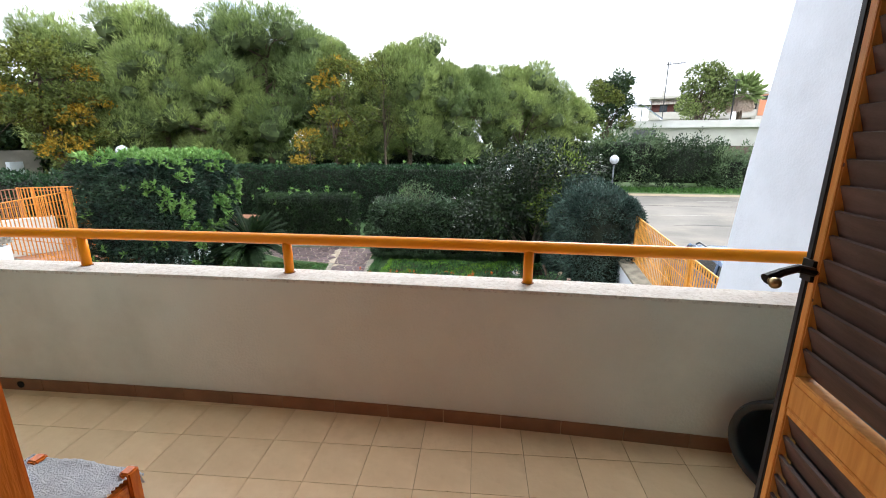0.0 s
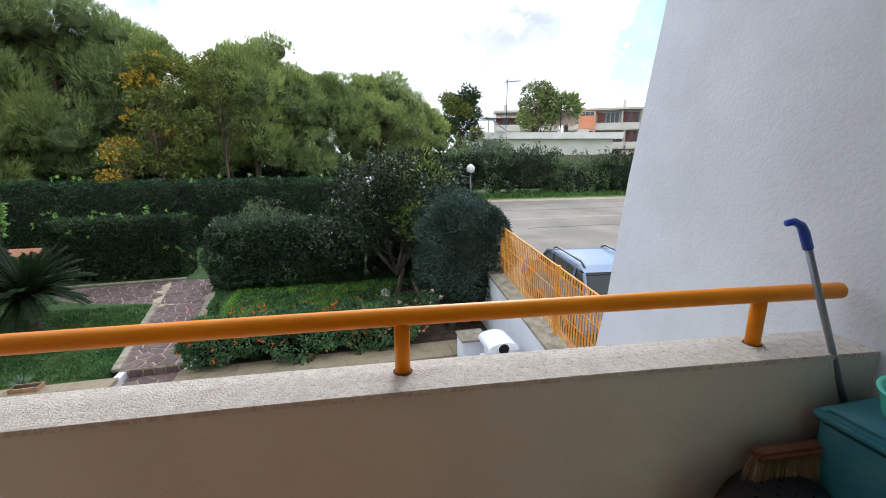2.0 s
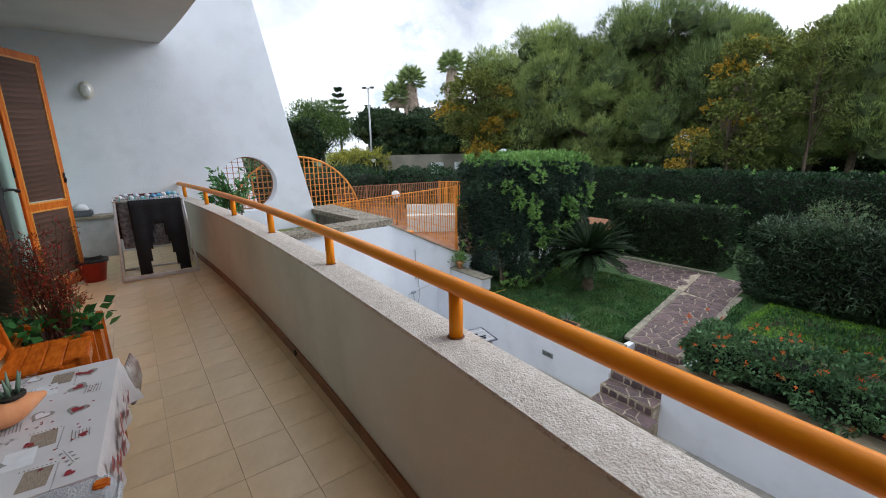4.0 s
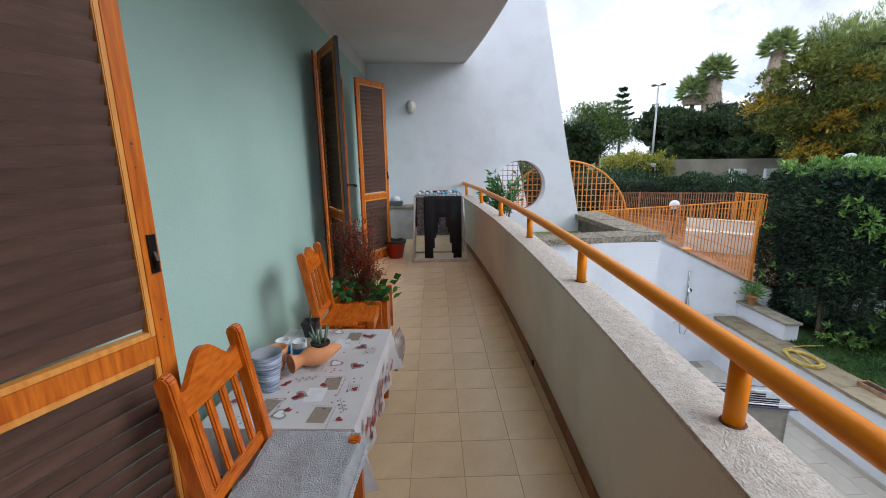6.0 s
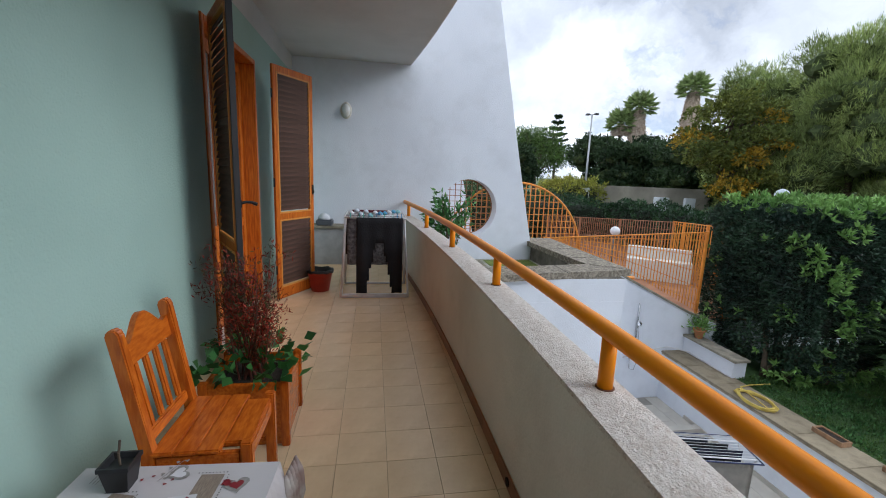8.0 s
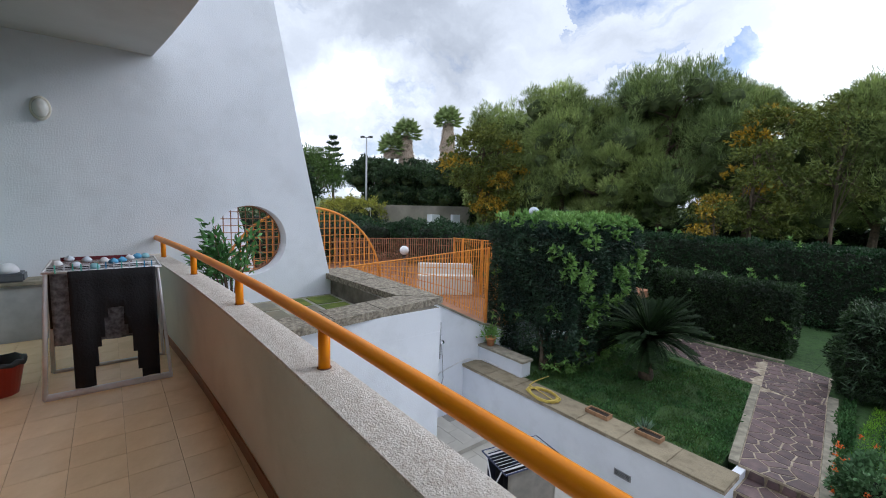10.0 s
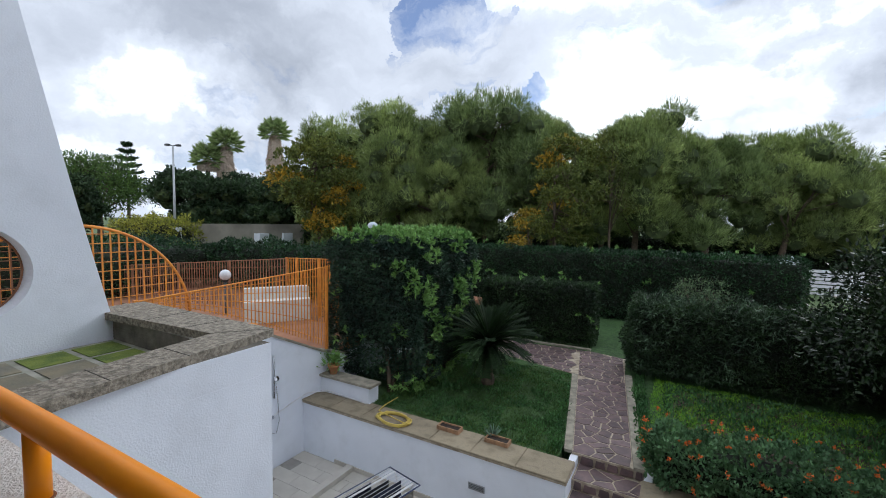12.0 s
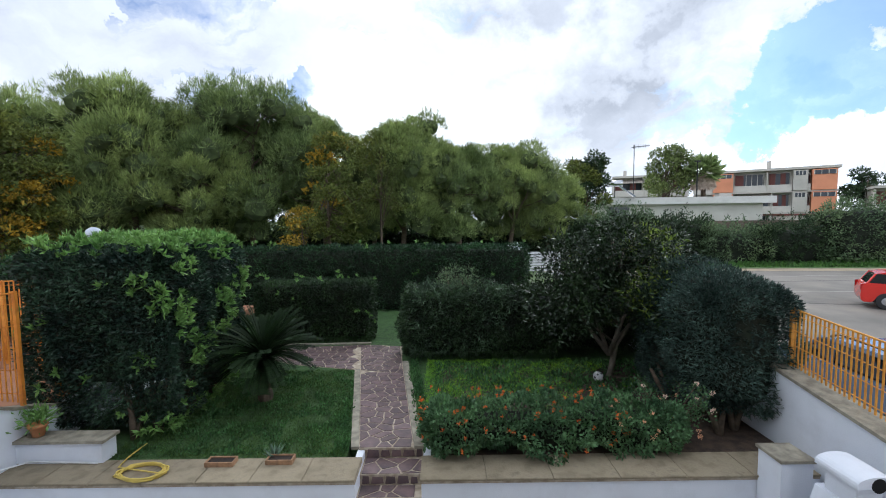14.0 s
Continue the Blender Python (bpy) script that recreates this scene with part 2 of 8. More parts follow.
def bark_material():
    return mat("bark", (0.13, 0.095, 0.065), 0.95, (0.06, 0.045, 0.032), 9, 0.9, 40)


def leafmat(name, color, color2, rough=0.5, var=0.6, scale=1.6, trans=0.22, spec=0.22):
    """Leaf surface: broad patches of two greens, each leaf a little lighter or darker, some light coming through."""
    m = mat(name, color, rough, color2, scale, spec=spec, island=var)
    nt = m.node_tree
    b = nt.nodes["Principled BSDF"]
    tr, mx = nt.nodes.new("ShaderNodeBsdfTranslucent"), nt.nodes.new("ShaderNodeMixShader")
    src = b.inputs["Base Color"].links[0].from_socket
    nt.links.new(src, tr.inputs[0])
    mx.inputs[0].default_value = trans
    nt.links.new(b.outputs[0], mx.inputs[1])
    nt.links.new(tr.outputs[0], mx.inputs[2])
    nt.links.new(mx.outputs[0], nt.nodes["Material Output"].inputs[0])
    return m


M_BARK = bark_material()
# near-black colour painted as the deep shade between hedge leaves
M_CORE_SHADE = mat("hedge_shade_black", (0.012, 0.018, 0.008), 1.0, (0.006, 0.009, 0.004), 5)
# dark green painted as the shade deep inside a crown
M_CROWN_SHADE = mat("inner_foliage", (0.075, 0.105, 0.035), 1.0, (0.035, 0.052, 0.018), 3)
M_PITT = leafmat("pittosporum_leaf", (0.046, 0.088, 0.050), (0.013, 0.030, 0.022), 0.4, trans=0.1, spec=0.3)
M_FRESH = leafmat("fresh_shoot_leaf", (0.25, 0.42, 0.12), (0.11, 0.23, 0.06), 0.45, 0.35)
M_CLIP = leafmat("clipped_hedge_leaf", (0.0417, 0.0806, 0.0274), (0.012, 0.0274, 0.0113), 0.38, trans=0.12, spec=0.32)
M_BACK = leafmat("back_hedge_leaf", (0.0309, 0.0835, 0.0274), (0.0095, 0.0299, 0.012), 0.38, trans=0.12, spec=0.32)
M_BLUE = leafmat("grey_green_leaf", (0.068, 0.1122, 0.0884), (0.0218, 0.0422, 0.034), 0.5, trans=0.12)
M_CITRUS = leafmat("citrus_leaf", (0.0204, 0.0408, 0.0109), (0.0068, 0.0163, 0.0054), 0.38, trans=0.12, spec=0.32)
M_CITRUSY = leafmat("yellowing_citrus_leaf", (0.15, 0.20, 0.03), (0.07, 0.12, 0.02), 0.4)
M_PINE = leafmat("pine_needle", (0.372, 0.456, 0.15), (0.144, 0.198, 0.066), 0.6, 0.5, 0.5)
M_PINE2 = leafmat("dark_pine_needle", (0.264, 0.348, 0.12), (0.102, 0.15, 0.054), 0.6, 0.5, 0.5)
M_AUT = leafmat("autumn_leaf", (0.46, 0.29, 0.025), (0.28, 0.21, 0.03), 0.6, 0.45, 0.8)
M_AUTG = leafmat("half_turned_leaf", (0.168, 0.1904, 0.0392), (0.0896, 0.1232, 0.0336), 0.6, 0.5, 0.8)
M_EVER = leafmat("evergreen_leaf", (0.05, 0.085, 0.034), (0.02, 0.038, 0.018), 0.6, 0.5, 0.3)
M_OLIVE = leafmat("oleander_leaf", (0.18, 0.2475, 0.12), (0.075, 0.12, 0.063), 0.6, 0.5, 0.35)
M_CYCAD = leafmat("cycad_leaf", (0.0189, 0.0399, 0.0115), (0.0084, 0.0199, 0.0063), 0.8, 0.4)
M_LANT = leafmat("lantana_leaf", (0.1243, 0.2321, 0.0995), (0.0498, 0.1077, 0.0498), 0.55, 0.45)
M_GRASS = leafmat("grass_blade", (0.095, 0.165, 0.04), (0.05, 0.10, 0.028), 0.6, 0.5, 0.9)
M_IVY = leafmat("ground_cover_leaf", (0.0975, 0.21, 0.0675), (0.0525, 0.1275, 0.045), 0.5, 0.5)
M_PALM = leafmat("palm_leaf", (0.30, 0.38, 0.15), (0.18, 0.25, 0.09), 0.5, 0.4)


def flower_mat(name, c):
    return leafmat(name, c, tuple(x * 0.8 for x in c), 0.6, 0.2)


def hedge(lo, hi, n, size, material, label, r=0.25, uneven=0.10, seed=1, group="", spread=0.7, shoots=0, trunks=(), category="hedge", lift=0.15, shootmat=None, width=0.42, core=True, under=0.0, shoot_from=None):
    """A clipped hedge: a near-black core as painted shade, a skin of leaves, bare trunks under it, pale new shoots
    where they show.
    """
    rng = np.random.default_rng(seed)
    lo, hi = np.array(lo, float), np.array(hi, float)
    base = Vector(((lo[0] + hi[0]) / 2, (lo[1] + hi[1]) / 2, lo[2]))
    h = thing("hedge", base, label, category, group)
    c = np.array(base)
    p, nrm = rounded_box(rng, n, lo, hi, r)
    p = p + nrm * (lumps(p, seed, 1.1, uneven)[:, None] - np.abs(rng.normal(0, size * 0.9, (n, 1))))
    if under:
        rise = under * (p[:, 1] - lo[1]) / (hi[1] - lo[1]) + lumps(p * 1.5, seed + 3, 2.2, 0.14)
        ok = p[:, 2] > lo[2] + rise
        p, nrm = p[ok], nrm[ok]
        n = len(p)
    along, side = leaf_frame(rng, nrm, spread, lift)
    ob = new("foliage", leaf_mesh("foliage", p - c, along, side, size * rng.uniform(0.7, 1.3, n), size * width, material))
    ob.parent = h
    # blackened box shows through the leaf gaps as painted shade
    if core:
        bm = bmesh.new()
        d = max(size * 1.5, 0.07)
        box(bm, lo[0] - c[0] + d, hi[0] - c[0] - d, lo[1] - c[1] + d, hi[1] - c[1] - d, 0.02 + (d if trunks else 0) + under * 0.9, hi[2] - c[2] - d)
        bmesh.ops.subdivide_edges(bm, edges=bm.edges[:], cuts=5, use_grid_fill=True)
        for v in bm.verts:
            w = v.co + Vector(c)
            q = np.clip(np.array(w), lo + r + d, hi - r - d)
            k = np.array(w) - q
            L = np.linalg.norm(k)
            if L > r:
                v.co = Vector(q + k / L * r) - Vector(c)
        part("dense_inside", bm, M_CORE_SHADE, h, smooth=True)
    if shoots:
        ps, ns = rounded_box(rng, shoots, lo, hi, r)
        tilt = rng.uniform(0, 1, shoots) < 0.55
        ns[tilt] = unit(ns[tilt] + np.array((0, 0, 0.9)))
        keep = (ps[:, 2] > hi[2] - 0.12) | (lumps(ps, seed + 5, 1.3, 1.0) > 0.0)
        if shoot_from is not None:
            keep &= (ps[:, 0] + 0.35 * ps[:, 1] > shoot_from) | (ps[:, 2] > hi[2] - 0.1) | (rng.uniform(0, 1, len(ps)) < 0.07)
        ps, ns = ps[keep], ns[keep]
        m = 11
        ctr = np.repeat(ps + ns * rng.uniform(0.0, 0.09, (len(ps), 1)) + np.array((0, 0, 1)) * ((ps[:, 2:] > hi[2] - 0.12) * rng.uniform(-0.02, 0.17, (len(ps), 1)) ** 1.0), m, 0)
        al, sd = leaf_frame(rng, np.repeat(ns, m, 0), 0.75, 0.2)
        ob = new("fresh_growth", leaf_mesh("fresh_growth", ctr - c, al, sd, size * 1.5 * rng.uniform(0.7, 1.3, len(ctr)), size * 0.55, shootmat or M_FRESH))
        ob.parent = h
        tagged(ob, "pale yellow-green new shoots", kind="stuff")
    for (x, y, z, dx, dy, dz) in trunks:
        bm = bmesh.new()
        for k in range(4):
            a = k * 1.7 + seed
            e = (dx + 0.34 * math.cos(a), dy + 0.25 * math.sin(a), dz)
            tube(bm, [(x - c[0], y - c[1], z - c[2]), (x - c[0] + e[0] * 0.25, y - c[1] + e[1] * 0.3, z - c[2] + dz * 0.35), (x - c[0] + e[0] * 0.7, y - c[1] + e[1] * 0.6, z - c[2] + dz * 0.7), (x - c[0] + e[0], y - c[1] + e[1], z - c[2] + dz)], [0.065, 0.05, 0.04, 0.03], 7)
        part("trunk", bm, M_BARK, h, smooth=True)
    return h


def branch_net(rng, bm, root, top, reach, n, r0, lobes=()):
    """A tapered trunk with limbs that end in the crown's lobes."""
    root, top = Vector(root), Vector(top)
    side = Vector((rng.uniform(-1, 1), rng.uniform(-1, 1), 0)) * (top - root).length * 0.06
    pts = [root + (top - root) * t + side * math.sin(t * 3.1) for t in (0, 0.2, 0.4, 0.6, 0.8, 1.0)]
    tube(bm, pts, [r0, r0 * 0.85, r0 * 0.7, r0 * 0.5, r0 * 0.3, r0 * 0.12], 9)
    for k in range(n):
        t = 0.25 + 0.7 * (k + 0.5) / n
        s = root + (top - root) * t + side * math.sin(t * 3.1)
        if lobes:
            e = Vector(lobes[k % len(lobes)])
        else:
            a = k * 2.4
            e = s + Vector((math.cos(a) * reach * (1.1 - t * 0.6), math.sin(a) * reach * (1.1 - t * 0.6), reach * 0.35))
        m = s.lerp(e, 0.5) + Vector((rng.uniform(-0.2, 0.2), rng.uniform(-0.2, 0.2), rng.uniform(-0.1, 0.25))) * reach * 0.3
        tube(bm, [s, m, e], [r0 * 0.38, r0 * 0.22, r0 * 0.06], 6)
        for q in range(3):
            f = e + Vector(rng.uniform(-1, 1, 3)) * reach * 0.25
            tube(bm, [m.lerp(e, 0.3 + 0.2 * q), m.lerp(f, 0.6), f], [r0 * 0.12, r0 * 0.08, r0 * 0.03], 4)


def tree(root, height, radius, label, category="tree", n=14000, leaf=0.14, width=0.18, material=None, second=None, share=0.0, lobes=34, seed=1, base=0.3, flat=0.75, lift=0.5, name="tree", lean=(0, 0), r0=0.16, group="", spread=0.8, shape="dome", droop=0.0, shell=0.5, fork=0.0, bark=None, puff=(0.2, 0.42), tuft=0, inside=0.0):
    """A tree with a tapered trunk, limbs and a crown of many leaf clumps with gaps between them."""
    rng = np.random.default_rng(seed)
    t = thing(name, root, label, category, group)
    top = np.array((lean[0], lean[1], height))
    ctrs, rads = [], []
    for k in range(lobes):
        u = rng.uniform(0, 1) ** 0.8
        z = base + (1 - base) * u
        if shape == "dome":
            w = radius * math.sqrt(max(0.05, 1 - ((z - 0.55) / 0.55) ** 2)) if z > 0.55 else radius * (0.75 + 0.25 * (z - base) / (0.56 - base))
        elif shape == "column":
            w = radius * (0.5 + 0.5 * math.sin(math.pi * min(1, (z - base) / (1 - base) * 0.9 + 0.1)))
        else:
            w = radius * (1.08 - z)
        a, d = rng.uniform(0, 6.283), math.sqrt(rng.uniform(0.05, 1)) * w * 0.82
        ctrs.append((math.cos(a) * d + lean[0] * z, math.sin(a) * d + lean[1] * z, z * height * 0.95))
        rads.append(radius * rng.uniform(*puff))
    ctrs, rads = np.array(ctrs), np.array(rads)
    bm = bmesh.new()
    branch_net(rng, bm, (0, 0, -0.1), top * 0.9, radius, min(lobes, 22), r0, [tuple(c) for c in ctrs])
    if fork:
        for a in (0.3, 1.9, 3.4, 4.9):
            e = Vector((math.cos(a) * radius * 0.45, math.sin(a) * radius * 0.3, height * (base + 0.12)))
            tube(bm, [(0, 0, fork), e * 0.45 + Vector((math.cos(a) * 0.12, 0, fork * 0.6)), e * 0.8, e], [r0 * 0.75, r0 * 0.55, r0 * 0.42, r0 * 0.25], 8)
    part("trunk", bm, bark or M_BARK, t, smooth=True)
    w8 = rads ** 2 / (rads ** 2).sum()
    q = n // tuft if tuft else n
    k = rng.choice(lobes, q, p=w8)
    d = unit(rng.normal(0, 1, (q, 3)))
    if tuft:
        d[:, 2] = np.where(d[:, 2] < -0.25, -d[:, 2], d[:, 2])
    rr = rng.uniform(shell, 1.0, (q, 1)) ** 0.6
    d2 = d * np.array((1, 1, flat))
    p = ctrs[k] + d2 * rads[k][:, None] * rr * (1 + lumps(ctrs[k] + d * 2, seed, 2.0, 0.25)[:, None])
    if tuft:
        k, d = np.repeat(k, tuft), np.repeat(d, tuft, 0)
        p = np.repeat(p, tuft, 0) + rng.normal(0, leaf * 0.16, (len(k), 3))
    # added balls in the leaf clumps carry the crown's inner shade as colour
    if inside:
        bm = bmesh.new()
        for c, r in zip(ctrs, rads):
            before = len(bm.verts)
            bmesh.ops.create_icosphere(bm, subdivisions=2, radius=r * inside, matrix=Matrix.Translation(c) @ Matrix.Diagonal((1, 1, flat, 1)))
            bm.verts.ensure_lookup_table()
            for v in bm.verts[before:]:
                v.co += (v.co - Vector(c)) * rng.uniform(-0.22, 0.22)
        tagged(part("inner_foliage", bm, M_CROWN_SHADE, t, "dark balls in the crown, coloured as shaded foliage"), kind="stuff")
    along, side = leaf_frame(rng, d, spread, lift - droop)
    two = rng.uniform(0, 1, lobes) < share
    pick = two[k]
    for nm, sel, m in (("crown", ~pick, material), ("turned_leaves", pick, second)):
        if sel.any():
            ob = new(nm, leaf_mesh(nm, p[sel], along[sel], side[sel], leaf * rng.uniform(0.6, 1.4, sel.sum()), leaf * width, m))
            ob.parent = t
            if nm == "turned_leaves":
                tagged(ob, "leaves turning yellow and orange")
    return t
# ---- structure: the balcony ----
def arc(x):
    """The bowed line of the parapet's middle."""
    return 0.462 - (x + 3.2) ** 2 / 95.8


XL, XR, YW, ZC = -8.42, 2.06, -1.62, 3.24
N = 40
XS = [XL + (XR - XL) * k / N for k in range(N + 1)]


def strip(bm, off0, off1, z0, z1, xs=None):
    a = []
    for x in xs or XS:
        y0, y1 = arc(x) + off0, arc(x) + off1
        a.append([bm.verts.new(p) for p in ((x, y0, z0), (x, y1, z0), (x, y1, z1), (x, y0, z1))])
    for p, q in zip(a, a[1:]):
        for k in range(4):
            bm.faces.new((p[k], p[(k + 1) % 4], q[(k + 1) % 4], q[k]))
    bm.faces.new(a[0])
    bm.faces.new(a[-1][::-1])


bm = bmesh.new(); strip(bm, -0.125, 0.065, -0.25, 0.812)
structure("parapet_wall", bm, M_BEIGE, "bowed beige plaster balcony parapet, lightly stained", "wall")
bm = bmesh.new(); strip(bm, -0.129, 0.07, 0.812, 0.832)
structure("coping", bm, M_COPING, "rough pinkish pitted stone coping on the parapet", "wall")
bm = bmesh.new(); box(bm, XL, XR, YW - 0.3, 0.1, -0.25, -0.008); strip(bm, -0.5, -0.126, -0.25, -0.0081)
FLOOR = structure("floor", bm, M_GROUT, "balcony floor of warm beige ceramic tiles with dark joints", "floor")
bm = bmesh.new(); box(bm, XL, XR, -4.0, YW - 0.302, -0.25, 0.0)
structure("floor_inside", bm, M_GROUT, "plain floor inside the house", "floor")
bm = bmesh.new()
pts = [(XL, YW - 0.001), (XR, YW - 0.001)] + [(x, arc(x) + 0.05) for x in XS[::-1]]
prism(bm, pts, ZC, ZC + 0.22)
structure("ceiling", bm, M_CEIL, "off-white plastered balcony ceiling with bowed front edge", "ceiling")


def fin(name, x0, x1, hole, group=""):
    bm = bmesh.new()
    edge = [(2.55, -3.2), (1.78, 0.14), (1.72, 0.42), (1.59, 1.38), (1.39, 2.46), (1.0, 4.05), (0.4, 6.6)]
    if hole:
        cy, cz, r, n = 1.30, 0.955, 0.5, 48
        lo_y, hi_y, lo_z, hi_z = cy - 0.6, cy + 0.6, cz - 0.6, cz + 0.6
        for x, flip in ((x0, 1), (x1, 0)):
            for k in range(n):
                def onsq(a):
                    c, s = math.cos(a), math.sin(a)
                    f = 0.6 / max(abs(c), abs(s))
                    return (x, cy + c * f, cz + s * f)
                a0, a1 = 2 * math.pi * (k - 0.0) / n + math.pi / 4, 2 * math.pi * (k + 1) / n + math.pi / 4
                q = [onsq(a0), onsq(a1), (x, cy + r * math.cos(a1), cz + r * math.sin(a1)), (x, cy + r * math.cos(a0), cz + r * math.sin(a0))]
                bm.faces.new([bm.verts.new(p) for p in q])
            polys = [[(hi_y, lo_z), (2.485, lo_z), (2.28, 1.3), (2.225, hi_z), (hi_y, hi_z)],
                     [(-4.2, hi_z), (2.225, hi_z), (2.03, 2.49), (1.72, 4.05), (1.2, 6.6), (-4.2, 6.6)],
                     [(-4.2, lo_z), (lo_y, lo_z), (lo_y, hi_z), (-4.2, hi_z)],
                     [(-4.2, -3.2), (3.26, -3.2), (2.485, lo_z), (-4.2, lo_z)]]
            for poly in polys:
                bm.faces.new([bm.verts.new((x, *p)) for p in poly])
        for k in range(n):
            a0, a1 = 2 * math.pi * k / n, 2 * math.pi * (k + 1) / n
            bm.faces.new([bm.verts.new(p) for p in ((x0, cy + r * math.cos(a0), cz + r * math.sin(a0)), (x0, cy + r * math.cos(a1), cz + r * math.sin(a1)), (x1, cy + r * math.cos(a1), cz + r * math.sin(a1)), (x1, cy + r * math.cos(a0), cz + r * math.sin(a0)))])
        edge = [(3.26, -3.2), (2.485, lo_z), (2.28, 1.3), (2.225, hi_z), (2.03, 2.49), (1.72, 4.05), (1.2, 6.6), (-4.2, 6.6)]
        for p, q in zip(edge, edge[1:]):
            bm.faces.new([bm.verts.new(v) for v in ((x0, *p), (x0, *q), (x1, *q), (x1, *p))])
        bmesh.ops.remove_doubles(bm, verts=bm.verts[:], dist=0.0005)
    else:
        prism(bm, [(-4.2, -3.2)] + edge + [(-4.2, 6.6)], x0, x1, "x")
    return structure(name, bm, M_WHITE, "tall white rendered party wall with slanting front edge" + (" and round opening" if hole else ""), "wall")


fin("party_wall_west", XL - 0.3, XL, True)
fin("party_wall_east", XR, XR + 0.3, False)
bm = bmesh.new(); prism(bm, [(-2, -3.2), (3.26, -3.2), (2.49, 0.43), (2.28, 1.3), (2.03, 2.49), (1.72, 4.05), (-2, 4.05)], -13.9, -13.6, "x")
structure("party_wall_next_door", bm, M_WHITE, "neighbour's white rendered slanting wall", "wall")

DOORS = ((-0.74, 0.74), (-6.18, -4.74))
ZD = 2.64
bm = bmesh.new()
edges = [XL, DOORS[1][0], DOORS[1][1], DOORS[0][0], DOORS[0][1], XR]
for k in (0, 2, 4):
    box(bm, edges[k], edges[k + 1], YW - 0.3, YW, -0.25, 2.98)
for a, b in DOORS:
    box(bm, a, b, YW - 0.3, YW, ZD, 2.98)
structure("wall_house", bm, M_GREEN, "pale sage green plastered house wall with two balcony doors", "wall")
bm = bmesh.new(); box(bm, XL, XR, YW - 0.3, YW, 2.981, 6.6)
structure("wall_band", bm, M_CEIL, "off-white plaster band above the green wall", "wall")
bm = bmesh.new()
box(bm, XL, XR, -4.2, -4.0, -3.2, 6.6)
box(bm, XL, XR, YW - 0.3, YW, -3.12, -0.252)
structure("wall_inner", bm, M_WHITE, "plain white walls that close the house", "wall")
bm = bmesh.new(); box(bm, XL, XR, -4.0, YW - 0.301, 2.9, 3.1)
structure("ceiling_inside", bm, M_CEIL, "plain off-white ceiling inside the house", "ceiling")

# ---- ground ----
ZG, ZF = -2.05, -3.12
bm = bmesh.new(); box(bm, -8.95, 3.1, -1.6, 5.86, ZF - 0.2, ZF - 0.008)
COURT = structure("courtyard_floor", bm, mat("court_joint", (0.3, 0.28, 0.25), 0.9), "sunken courtyard floor of pale stone-look tiles", "floor")
bm = bmesh.new(); box(bm, -9.0, -3.93, 6.3, 17.2, ZF - 0.2, ZG - 0.005); box(bm, -2.6, 2.9, 6.3, 17.2, ZF - 0.2, ZG - 0.005)
box(bm, -3.93, -2.6, 6.9, 17.2, ZF - 0.2, ZG - 0.02)
structure("lawn_ground", bm, M_LAWN, "raised garden ground of short grass and soil", "ground")
bm = bmesh.new(); box(bm, -2.4, 2.9, 6.31, 10.4, ZG - 0.02, ZG + 0.004)
structure("bed_soil", bm, M_SOIL, "bare brown soil under the shrubs", "ground")
bm = bmesh.new(); box(bm, -8.86, -3.66, 5.85, 6.3, ZF, ZG - 0.062); box(bm, -3.86, -3.66, 4.72, 5.85, ZF, ZF+0.05)
structure("retaining_wall", bm, M_WHITE, "white rendered retaining wall of the raised garden", "wall")
bm = bmesh.new(); box(bm, -2.72, 2.9, 5.85, 6.3, ZF, ZG - 0.062)
structure("retaining_wall_east", bm, M_WHITE, "white rendered retaining wall of the raised garden", "wall")
for nm, x0, x1 in (("step_cheek", -3.77, -3.66), ("step_cheek_east", -2.72, -2.61)):
    bm = bmesh.new(); box(bm, x0, x1, 6.3, 6.9, ZF, ZG - 0.03)
    structure(nm, bm, M_WHITE, "white rendered cheek beside the garden steps", "wall")
bm = bmesh.new(); prism(bm, [(-2, ZF), (14, ZF), (14, -0.72), (7.2, -0.81), (4.2, -1.29), (-2, -1.9)], 2.93, 3.3, "x")
structure("garden_wall_east", bm, M_WHITE, "white rendered boundary wall with stone cap", "wall")
bm = bmesh.new(); prism(bm, [(-2, -1.899), (4.2, -1.289), (7.2, -0.809), (14, -0.719), (14, -0.67), (7.2, -0.76), (4.2, -1.24), (-2, -1.85)], 2.90, 3.34, "x")
structure("garden_wall_cap", bm, M_STONE, "rough grey-brown stone cap on the boundary wall", "wall")
bm = bmesh.new(); prism(bm, [(2.9, -3.2), (2.9, 0.3), (4.2, -0.15), (5.6, -0.85), (6.35, -1.22), (7.2, -1.5), (13, -1.5), (13, -3.2)], -9.12, -8.85, "x")
structure("garden_wall_west", bm, M_WHITE, "white rendered boundary wall stepping down beside the shower", "wall")
bm = bmesh.new(); prism(bm, [(2.9, 0.3), (4.2, -0.15), (5.6, -0.85), (6.35, -1.22), (7.2, -1.5), (7.2, -1.46), (6.35, -1.17), (5.6, -0.8), (4.2, -0.1), (2.9, 0.35)], -9.16, -8.82, "x")
structure("garden_wall_west_cap", bm, M_STONE, "rough stone cap on the boundary wall", "wall")
bm = bmesh.new(); box(bm, -8.849, -7.55, 6.32, 6.6, ZG, -1.72)
structure("low_wall", bm, M_WHITE, "low white rendered wall under the tall hedge", "wall")
bm = bmesh.new(); box(bm, -8.849, -7.5, 6.28, 6.62, -1.719, -1.675)
structure("low_wall_cap", bm, M_STONE, "worn stone cap on the low wall", "wall")
